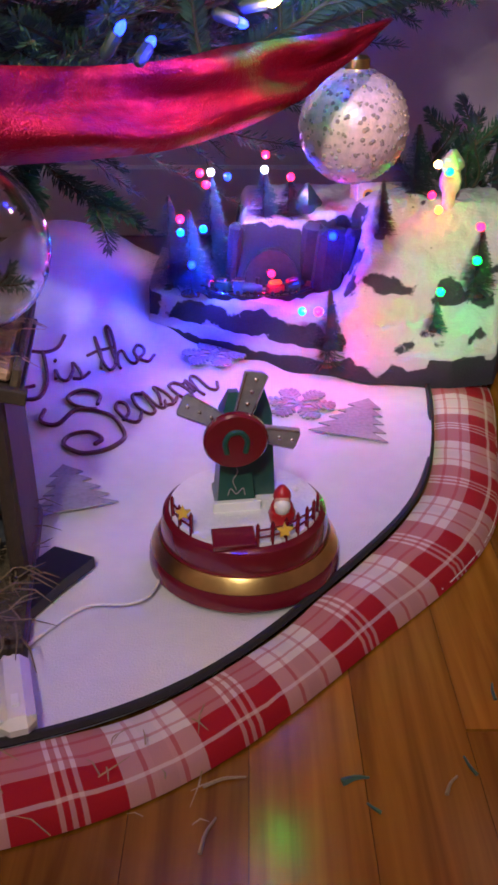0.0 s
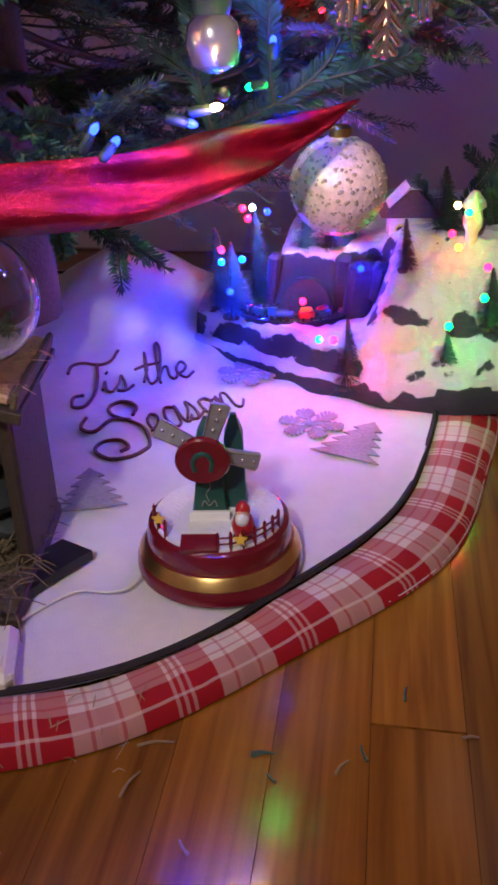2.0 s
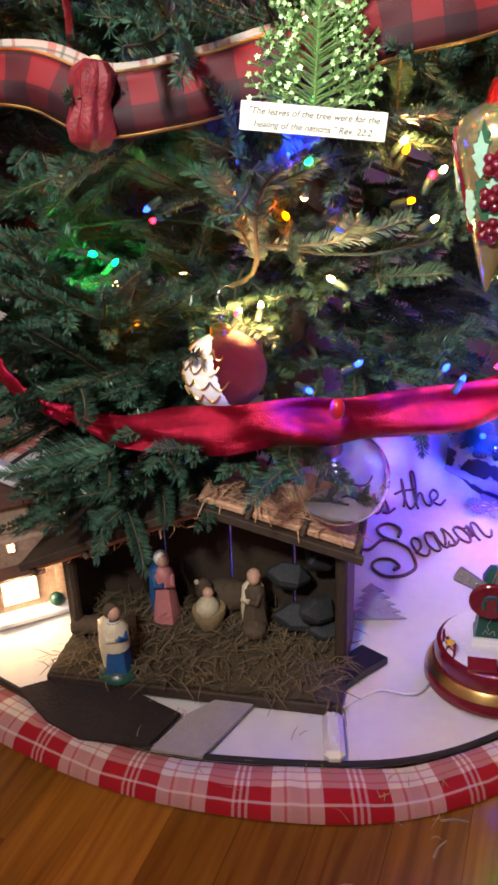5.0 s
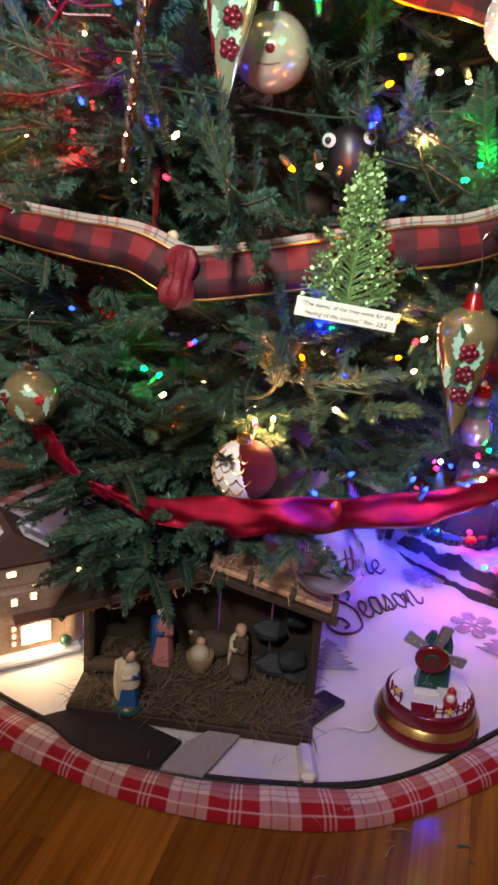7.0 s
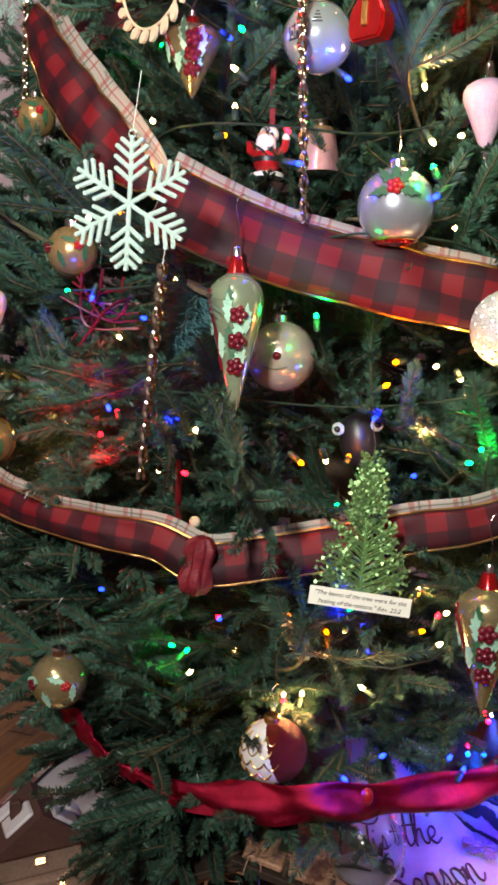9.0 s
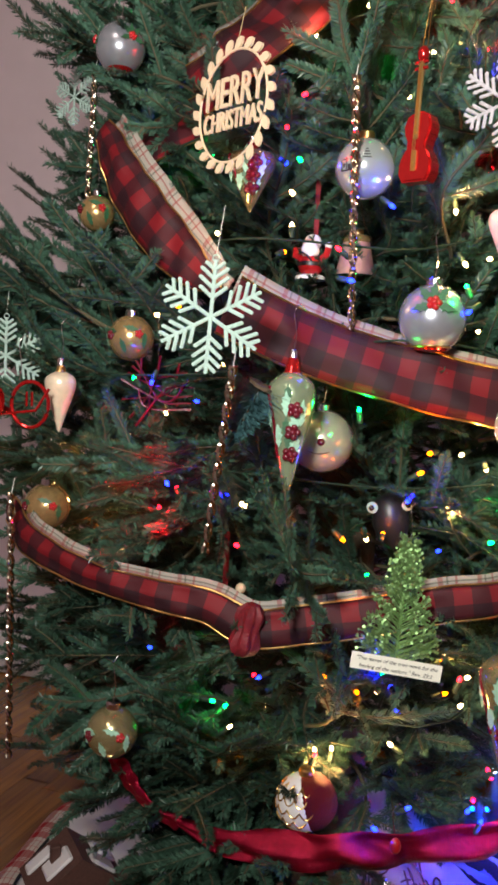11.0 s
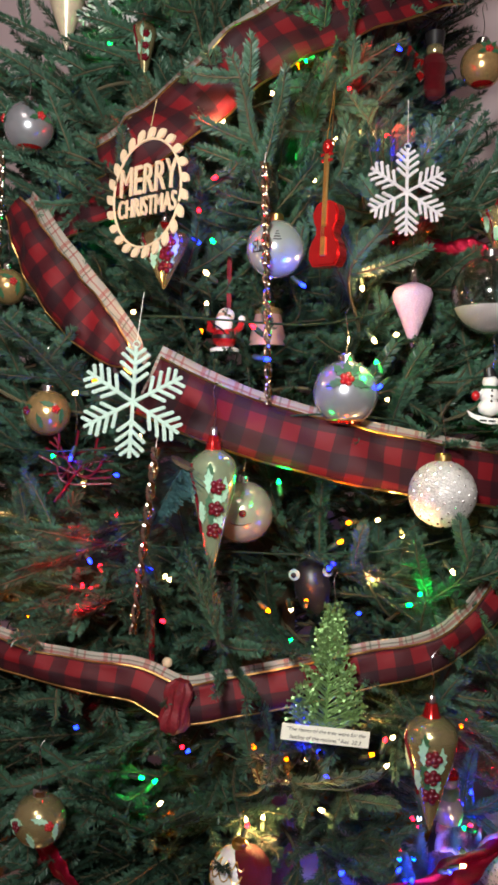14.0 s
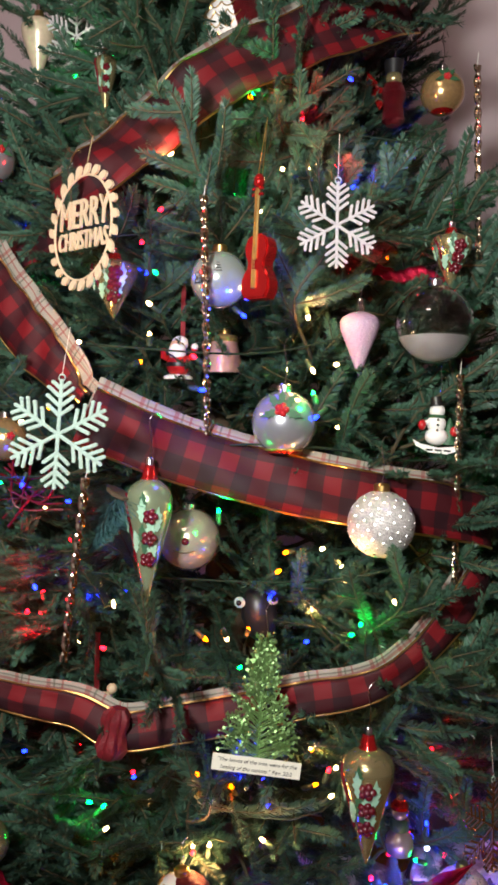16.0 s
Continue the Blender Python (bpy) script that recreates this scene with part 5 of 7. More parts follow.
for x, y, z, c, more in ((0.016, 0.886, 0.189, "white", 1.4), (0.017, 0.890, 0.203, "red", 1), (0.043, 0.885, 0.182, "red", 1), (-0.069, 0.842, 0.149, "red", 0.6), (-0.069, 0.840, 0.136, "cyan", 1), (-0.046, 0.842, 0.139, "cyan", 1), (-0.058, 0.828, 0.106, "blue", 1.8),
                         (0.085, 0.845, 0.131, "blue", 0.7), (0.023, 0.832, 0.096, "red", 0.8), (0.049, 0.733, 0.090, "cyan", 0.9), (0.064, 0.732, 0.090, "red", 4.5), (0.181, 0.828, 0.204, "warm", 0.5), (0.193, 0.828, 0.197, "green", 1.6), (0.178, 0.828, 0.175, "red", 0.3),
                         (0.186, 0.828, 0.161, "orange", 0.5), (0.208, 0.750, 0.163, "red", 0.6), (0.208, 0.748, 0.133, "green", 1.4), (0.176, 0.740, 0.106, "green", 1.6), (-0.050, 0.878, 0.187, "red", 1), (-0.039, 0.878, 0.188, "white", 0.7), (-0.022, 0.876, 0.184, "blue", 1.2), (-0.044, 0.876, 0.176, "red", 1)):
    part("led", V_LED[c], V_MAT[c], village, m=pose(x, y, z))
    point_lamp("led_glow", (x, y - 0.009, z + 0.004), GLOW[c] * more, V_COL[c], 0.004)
plant = thing("pine_sprig", pose(0.215, 0.93, 0.130), "dark green artificial pine sprig behind the village", "pine sprig")
stems, V = sprig(random.Random(4), 0.11, True)
for turn, lift in ((0, 55), (90, 60), (200, 50), (300, 65), (40, 80)):
    stalk = part("stem", stems.mesh("stem", TWIG), TWIG, plant, m=pose(0, 0, 0, 0, -lift, turn))
    part("needles", raw_mesh("needles", V, np.arange(len(V)).reshape(-1, 4), NEEDLE), NEEDLE, stalk)
cord = [(0.228 + 0.10 * s, 0.655 + 0.05 * s, 0.004) for s in np.linspace(0, 1, 30)]
rope = Shape()
for ph in (0, math.pi):
    rope.tube([(x, y + 0.002 * math.cos(i * 0.9 + ph), z + 0.002 * math.sin(i * 0.9 + ph)) for i, (x, y, z) in enumerate(cord)], 0.002, 6)
solo("gold_cord", rope, GOLD, Matrix(), "twisted gold cord lying on the wooden floor", "cord")
CABINET = material("black_brown_wood", (0.018, 0.016, 0.014), 0.45, vary=0.3, scale=20, bump=0.1)
cabinet = thing("dark_cabinet", pose(0.66, 1.20, 0), "dark brown wooden cabinet against the wall", "cabinet")
part("body", Shape().box(0.56, 0.30, 0.92, pose(0, 0, 0.51), 0.03), CABINET, cabinet)
part("top", Shape().box(0.60, 0.33, 0.03, pose(0, 0, 0.985), 0.2), CABINET, cabinet)
part("plinth", Shape().box(0.54, 0.28, 0.05, pose(0, 0, 0.025), 0.1), CABINET, cabinet)
for x in (-0.14, 0.14):
    door = part("door", Shape().box(0.265, 0.018, 0.84, pose(x, -0.158, 0.52), 0.2), CABINET, cabinet)
    part("handle", Shape().ball(0.012, pose(x * 0.25, -0.176, 0.55), 12), GOLD, door)
bag = thing("red_gift_bag", pose(0.335, 0.72, 0.0, 0, 0, 12), "red cloth gift bag with a white trim on the floor", "gift bag")
part("bag", Shape().lathe([(0.030, 0.0), (0.050, 0.006), (0.055, 0.040), (0.048, 0.080), (0.030, 0.105)], n=28, bend=lambda a, i: 1 + 0.07 * math.sin(5 * a + i)), RED_PAINT, bag)
part("trim", Shape().lathe([(0.052, 0.004), (0.058, 0.010), (0.057, 0.020), (0.053, 0.024)], n=28), SNOW, bag, "white fleece trim")


# ---- ribbons ----
def ribbon_strip(path, width, lift=0.0, out=0.0, curl=0.15, narrow=None, wave=0.0):
    """A band along a path, standing upright and facing away from the trunk: vertices, quads and UVs."""
    pts = [Vector(p) for p in spline(path, 10)]
    verts, uvs, run, n = [], [], 0.0, 6
    for i, p in enumerate(pts):
        d = (pts[min(i + 1, len(pts) - 1)] - pts[max(i - 1, 0)]).normalized()
        o = Vector((p.x - AXIS[0], p.y - AXIS[1] - 0.12, 0.08)).normalized()
        u = d.cross(o).normalized()
        if u.z < 0:
            u = -u
        o = u.cross(d).normalized()
        if o.y > 0:
            o = -o
        if i:
            run += (p - pts[i - 1]).length
        s = i / (len(pts) - 1)
        w = width * (narrow(s) if narrow else 1)
        for k in range(n + 1):
            t = k / n - 0.5
            bow = curl * w * (0.25 - t * t) + 0.10 * wave * w * math.sin(9 * t + 7 * s) + wave * math.sin(38 * s + 5 * t) * w * 0.12 + 0.004 * noise.noise((run * 30, t * 3, 2))
            verts.append(tuple(p + u * (t * w + lift) + o * (out + bow)))
            uvs.append((run, t * width))
    quads = [(i * (n + 1) + k, i * (n + 1) + k + 1, (i + 1) * (n + 1) + k + 1, (i + 1) * (n + 1) + k) for i in range(len(pts) - 1) for k in range(n)]
    return verts, quads, uvs, n + 1


def band(name, parent, path, width, mat, **more):
    verts, quads, uvs, n = ribbon_strip(path, width, **more)
    me = raw_mesh(name, verts, np.array(quads), mat, True)
    lay_uv(me, uvs)
    ob = part(name, me, mat, parent)
    thick = ob.modifiers.new("thickness", "SOLIDIFY")
    thick.thickness = 0.0006
    return verts, n


def wired_ribbon(path, width, label, tartan=True, curl=0.15, flip=1, narrow=None):
    rib = thing("plaid_ribbon", Matrix(), label, "ribbon", "plaid ribbons on the tree")
    if tartan:
        band("tartan_backing", rib, path, width * 0.9, TARTAN, lift=flip * width * 0.26, out=-0.011, curl=0.1, narrow=narrow)
    verts, n = band("check_face", rib, path, width, BUFFALO, curl=curl, wave=0.3, narrow=narrow)
    for k in (0, n - 1):
        part("gold_edge", Shape().tube(verts[k::n], 0.0014, 5), GOLD, rib, "gold wired edge")
    return rib


wired_ribbon(RIBBON_MID, 0.060, "wide red and black check ribbon with cream tartan back")
wired_ribbon(RIBBON_LOW, 0.040, "draped red and black check ribbon round the lower boughs", narrow=lambda s: 0.72 + 0.28 * abs(math.sin(2.2 + 5.0 * s)), curl=0.5)
wired_ribbon(RIBBON_TOP, 0.074, "wide red and black check ribbon rising across the tree")
wired_ribbon(RIBBON_LEFT, 0.062, "twisted red and black check ribbon with tartan edge", narrow=lambda s: 0.25 + 0.75 * math.sin(math.pi * min(1, s + 0.08)) ** 0.7, curl=0.5)
wired_ribbon(RIBBON_BACK, 0.058, "red and black check ribbon tucked behind the boughs")
knot = thing("ribbon_knot", pose(-0.285, 0.302, 0.537), "gathered knot of the red check ribbon", "ribbon knot")
part("loop", Shape().lathe([(0.005, -0.030), (0.012, -0.025), (0.0155, -0.016), (0.013, -0.005), (0.0115, 0.002), (0.014, 0.012), (0.0135, 0.020), (0.007, 0.027)], pose(0, 0, 0, 0, 12, 0), 40, bend=lambda a, i: 1 + 0.14 * math.sin(5 * a + 0.5 * i) + 0.06 * math.sin(11 * a)), SATIN, knot)
knot.children[0].data.materials[0] = material("knot_cloth", (0.15, 0.006, 0.012), 0.6, vary=0.5, scale=90, bump=0.5)
satin = thing("satin_ribbon", Matrix(), "shiny red metallic ribbon hung along the lowest boughs", "ribbon")
band("band", satin, SATIN_LINE, 0.040, SATIN, narrow=lambda s: min(1, 0.12 + 4.5 * s, 0.06 + 3.2 * (1 - s)), curl=0.3, wave=1.2)
band("tail", satin, SATIN_TAIL, 0.026, SATIN, narrow=lambda s: 0.75 + 0.25 * math.cos(5 * s), curl=0.2, wave=0.6)
part("berry_clip", Shape().ball(0.006, pose(-0.125, 0.338, 0.322), 12, 1.4), RED_PAINT, satin, "small red clip")

bow = thing("red_ribbon_end", Matrix(), "short loose end of shiny red ribbon on a bough", "ribbon")
band("band", bow, [(-0.045, 0.50, 1.054), (-0.015, 0.49, 1.043), (0.012, 0.49, 1.045), (0.034, 0.50, 1.034)], 0.018, SATIN, curl=0.3, wave=0.8)
wired_ribbon([(0.030, 0.53, 0.958), (0.070, 0.56, 0.946), (0.115, 0.61, 0.938)], 0.040, "red and black check ribbon running round the tree", tartan=False)


# ---- ornaments ----
def hook(parent, z, up=0.05):
    part("hook", Shape().tube(spline([(0, 0, z), (0.002, 0, z + up * 0.35), (-0.001, 0, z + up * 0.8), (0.003, 0.006, z + up), (0.006, 0.016, z + up * 0.9)], 5), 0.0005, 4), SILVER, parent, "thin wire hook")


def cap(parent, z, mat=GOLD, r=0.008):
    part("cap", Shape().lathe([(r, z - 0.002), (r * 1.02, z + 0.005), (r * 0.8, z + 0.007), (r * 0.3, z + 0.0075)], n=16, bend=lambda a, i: 1 + (0.05 * math.sin(14 * a) if i < 2 else 0)), mat, parent, "ribbed metal cap")


LEAF_MINT = material("mint_leaf_glitter", (0.34, 0.60, 0.44), 0.5, vary=0.2, scale=300, bump=0.5)
LEAF_DARK = material("dark_leaf_paint", (0.03, 0.11, 0.05), 0.4, vary=0.3, scale=200, bump=0.3)
BERRY = material("berry_red", (0.12, 0.004, 0.012), 0.25, vary=0.3, scale=200, bump=0.2, coat=0.4)
CHAMPAGNE = material("champagne_lacquer", (0.46, 0.40, 0.20), 0.20, 0.75, vary=0.10, scale=40, bump=0.02)
MINT_GLASS = material("pale_green_lacquer", (0.40, 0.50, 0.31), 0.20, 0.65, vary=0.15, scale=40, bump=0.02, coat=0.5)
PEARL = material("pearl_lacquer", (0.52, 0.60, 0.57), 0.16, 0.6, vary=0.06, scale=40, bump=0.02, coat=0.6)
STEEL_BLUE = material("silver_blue_lacquer", (0.40, 0.42, 0.46), 0.24, 0.65, vary=0.08, scale=40, bump=0.02)
CRACKLE = material("crackle_glass", (0.62, 0.60, 0.58), 0.35, 0.2, vary=0.5, scale=220, bump=1.0, bump_scale=500, coat=0.5)
MOSAIC = material("mosaic_pink", (0.82, 0.58, 0.60), 0.3, 0.1, vary=0.35, scale=90, bump=0.5, bump_scale=260, coat=0.6)
RED_FOIL = material("red_foil_glass", (0.62, 0.02, 0.02), 0.14, 0.75, vary=0.2, scale=60, bump=0.08, coat=0.5)
PALE_DROP = material("ivory_glass", (0.70, 0.58, 0.42), 0.3, 0.15, vary=0.2, scale=60, bump=0.1, coat=0.4)
LILAC = material("frosted_lilac", (0.50, 0.34, 0.48), 0.5, vary=0.15, scale=80, bump=0.5)
FACE = material("champagne_pearl", (0.50, 0.44, 0.37), 0.18, 0.5, vary=0.2, scale=30, bump=0.05, coat=0.5)
CHIP = material("dark_glass_chip", (0.44, 0.30, 0.29), 0.3, vary=0.5, scale=200, bump=0.3, coat=0.4)
INK = material("black_print", (0.012, 0.012, 0.014), 0.5, vary=0.2, scale=100, bump=0)
ORANGE_GLASS = material("amber_foil", (0.58, 0.39, 0.17), 0.2, 0.7, vary=0.3, scale=90, bump=0.1)
GLITTER_RED = material("red_glitter", (0.16, 0.006, 0.012), 0.35, 0.4, vary=0.4, scale=500, bump=1.0, bump_scale=2600)


def ball_radius(r, z):
    return math.sqrt(max(1e-8, r * r - z * z))


def on_round(radius, angle, z, proud=0.0006, slope=0.0):
    """A frame on a turned surface: z outward; angle in degrees, 0 faces the room."""
    a = radians(angle - 90)
    return pose(radius * math.cos(a), radius * math.sin(a), z) @ Matrix.Rotation(a, 4, "Z") @ Matrix.Rotation(radians(90 - slope), 4, "Y") @ pose(0, 0, proud, 0, 0, 90)


LEAF = [(0, -1.0), (0.28, -0.55), (0.18, -0.40), (0.42, -0.05), (0.24, 0.05), (0.34, 0.42), (0.16, 0.48), (0, 1.0), (-0.16, 0.48), (-0.34, 0.42), (-0.24, 0.05), (-0.42, -0.05), (-0.18, -0.40), (-0.28, -0.55)]


def leaf(parent, m, size, mat):
    part("leaf", Shape().slab([(x * size, y * size) for x, y in LEAF], -0.0006, 0.0006, m), mat, parent)


def berries(parent, m, size, mat=BERRY):
    s = Shape()
    for k in range(5):
        s.ball(size, m @ pose(size * 1.3 * math.cos(k * 1.256), size * 1.3 * math.sin(k * 1.256), 0), 8)
    s.ball(size, m @ pose(0, 0, size * 0.4), 8)
    tagged(part("berry_sprig", s, mat, parent, "dark red berry cluster"), kind="stuff")


def ball(key, r, mat, label, place=None, cap_mat=GOLD, up=0.05):
    o = thing("ball_ornament", pose(*(place or HANG.get(key) or HANG_MORE[key])), label, "ornament", "ornaments on the tree")
    skin = part("ball", Shape().ball(r, n=40), mat, o)
    if mat is CLEAR:
        shell = skin.modifiers.new("shell", "SOLIDIFY")
        shell.thickness = 0.0012
    cap(o, r, cap_mat, 0.0085 if r > 0.025 else 0.006)
    hook(o, r + 0.007, up)
    return o


def holly(o, r, angle, z, size):
    for t in (40, -40, 110, -110, 0):
        m = on_round(ball_radius(r, z), angle, z, 0.0006, math.degrees(math.asin(z / r))) @ pose(0, 0, 0, 0, 0, t) @ pose(0, size * 0.9, -0.0006)
        leaf(o, m, size, LEAF_DARK)
    berries(o, on_round(ball_radius(r, z), angle, z, 0.001, math.degrees(math.asin(z / r))), size * 0.28, RED_PAINT)


o = ball("house_ball", 0.0315, PEARL, "pearly white glass ball with a black printed house")
for w, h, x, z in ((0.020, 0.0012, -20, -0.008), (0.0012, 0.011, -38, -0.003), (0.0012, 0.011, -4, -0.003), (0.0012, 0.014, -26, -0.002), (0.0012, 0.014, -15, -0.002), (0.006, 0.0012, -30, 0.003), (0.003, 0.004, -32, -0.003), (0.003, 0.004, -10, -0.003), (0.0035, 0.006, -20, -0.005)):
    part("printed_line", Shape().box(w, h, 0.0006, on_round(ball_radius(0.0315, z), x, z, 0.0, math.degrees(math.asin(z / 0.0315)))), INK, o)
for k in range(4):
    z = 0.004 + 0.003 * k
    part("printed_line", Shape().box(0.009 - 0.002 * k, 0.0012, 0.0006, on_round(ball_radius(0.0315, z), 14, z, 0.0, math.degrees(math.asin(z / 0.0315)))), INK, o)
o = ball("holly_ball", 0.034, STEEL_BLUE, "silver-blue glass ball with holly and red base", cap_mat=SILVER)
holly(o, 0.034, 8, 0.012, 0.0125)
part("red_base", Shape().lathe([(0.006, -0.0335), (0.016, -0.0318), (0.0185, -0.0290), (0.0180, -0.0282)], n=30), RED_FOIL, o, "red and gold ringed base")
part("gold_ring", Shape().tube([(0.0192 * math.cos(a), 0.0192 * math.sin(a), -0.0284) for a in np.linspace(0, 6.2832, 33)], 0.0012, 5), GOLD, o)
o = ball("silver_left", 0.0305, STEEL_BLUE, "silver glass ball with red berries and leaf print", cap_mat=SILVER)
holly(o, 0.0305, -55, 0.006, 0.009)
holly(o, 0.0305, 55, 0.006, 0.009)
part("red_base", Shape().lathe([(0.005, -0.0300), (0.014, -0.0280), (0.0165, -0.0255), (0.0160, -0.0248)], n=30), RED_FOIL, o, "red ringed base")
o = ball("ball_right", 0.029, ORANGE_GLASS, "amber glass ball with holly and red base", cap_mat=SILVER)
holly(o, 0.029, 15, 0.010, 0.009)
part("red_base", Shape().lathe([(0.005, -0.0286), (0.013, -0.0266), (0.0155, -0.0242), (0.0150, -0.0236)], n=30), RED_FOIL, o, "red ringed base")
o = ball("white_ball", 0.0355, CRACKLE, "white crackled glass ball with silver dots")
dots = Shape()
for k in range(150):
    zz = 1 - 2 * (k + 0.5) / 150
    a = k * 2.39996
    rr = 0.0355
    dots.ball(0.0017, pose(rr * 0.972 * math.sqrt(1 - zz * zz) * math.cos(a), rr * 0.972 * math.sqrt(1 - zz * zz) * math.sin(a), rr * 0.972 * zz), 6)
tagged(part("silver_dots", dots, SILVER, o, "dull silver dots"), kind="stuff")
o = ball("pink_ball", 0.037, MOSAIC, "mosaic glass ball glowing pink beside the village", cap_mat=GOLD)
dots = Shape()
for k in range(900):
    zz = max(-0.99, min(0.99, 1 - 2 * (k + 0.5) / 900 + 0.03 * math.sin(k * 5.3)))
    a = k * 2.39996 + 0.9 * math.sin(k * 7.7)
    rr = 0.0362
    m = pose(rr * math.sqrt(1 - zz * zz) * math.cos(a), rr * math.sqrt(1 - zz * zz) * math.sin(a), rr * zz)
    dots.ball(0.0014 + 0.0007 * math.sin(k * 3.1), m, 5, 0.8)
tagged(part("glass_speckle", dots, CHIP, o, "dark glass speckle"), kind="stuff")
for key, r, full in (("snow_ball", 0.043, 0.35), ("glass_ball", 0.041, 0.0), ("face_ball", 0.0355, 0.3)):
    o = ball(key, r, CLEAR if key != "face_ball" else FACE, {"snow_ball": "clear glass ball half filled with white snow", "glass_ball": "large clear glass ball with sprigs inside", "face_ball": "clear ball ornament with snow and red nose"}[key], cap_mat=SILVER)
    if full and key != "face_ball":
        level = -r * 0.35
        prof = [(0.0005, -r * 0.955)] + [(ball_radius(r * 0.955, z), z) for z in np.linspace(-r * 0.93, level, 9)] + [(0.0005, level + 0.004)]
        part("snow_fill", Shape().lathe(prof, n=32), WHITE_GLITTER, o, "white snow filling")
    elif not full:
        prof = [(0.0005, -r * 0.95)] + [(ball_radius(r * 0.95, z), z) for z in np.linspace(-r * 0.92, -r * 0.62, 6)] + [(0.0005, -r * 0.55)]
        part("snow_fill", Shape().lathe(prof, n=32), WHITE_GLITTER, o, "white snow filling")
        stems, V = sprig(random.Random(9), 0.045, True)
        for turn in (20, 140, 260):
            s = part("sprig", stems.mesh("sprig", TWIG), TWIG, o, m=pose(0, 0, -0.024, 0, -30, turn) @ Matrix.Scale(0.55, 4))
            part("needles", raw_mesh("needles", V, np.arange(len(V)).reshape(-1, 4), NEEDLE), NEEDLE, s)
    if key == "face_ball":
        part("nose", Shape().ball(0.0045, on_round(0.0345, 12, 0.001), 12), BERRY, o, "dark red bead nose")
        part("mouth", Shape().tube([(0.0345 * math.sin(radians(b)), -0.0345 * math.cos(radians(b)) * 0.97, -0.009 - 0.003 * math.cos(radians(b - 8) * 4)) for b in range(-12, 29, 5)], 0.0007, 5), BARK, o)
for key, r, mat, label in (("gold_low", 0.028, CHAMPAGNE, "champagne glass ball with mint leaves and berries"), ("gold_left", 0.028, ORANGE_GLASS, "amber glass ball with red flowers"), ("gold_side", 0.029, ORANGE_GLASS, "amber glass ball with red ribbon print"), ("bell_left", 0.024, ORANGE_GLASS, "small amber bell with red flowers")):
    o = ball(key, r, mat, label, cap_mat=SILVER)
    for a, z in ((-30, 0.006), (25, 0.010), (5, -0.010), (60, -0.004), (-65, -0.006)):
        leaf(o, on_round(ball_radius(r, z), a, z, 0.0006, math.degrees(math.asin(z / r))) @ pose(0, 0, 0, 0, 0, a * 3), 0.010, LEAF_MINT if key == "gold_low" else LEAF_DARK)
    berries(o, on_round(ball_radius(r, 0.002), -32, 0.002, 0.001), 0.0027)
    berries(o, on_round(ball_radius(r, 0.004), 45, 0.004, 0.001), 0.0024, RED_PAINT)
for key, r in (("scale_ball", 0.032), ("scale_top", 0.036)):
    o = ball(key, r, WHITE_PAINT, "white and dark red glass ball with gilt scales", cap_mat=GOLD, up=0.03)
    part("red_side", Shape().ball(r * 0.992, pose(0.0050, 0.0008, 0.0015), 36), GLITTER_RED, o, "dark red glittered side")
    for row in range(5):
        for k in range(6):
            z = -0.025 + 0.0115 * row
            a = -112 + 26 * (k + 0.5 * (row % 2))
            rr = ball_radius(r, z) + 0.0010
            arc = []
            for s in np.linspace(-1, 1, 9):
                zz = z - 0.007 * (1 - s * s) + 0.004
                ang = radians(a + 13 * s - 90)
                q = ball_radius(r, max(-r * 0.98, zz)) + 0.0008
                arc.append((q * math.cos(ang), q * math.sin(ang), zz))
            if a < 22:
                part("gilt_scale", Shape().tube(arc, 0.0008, 5), GOLD, o)


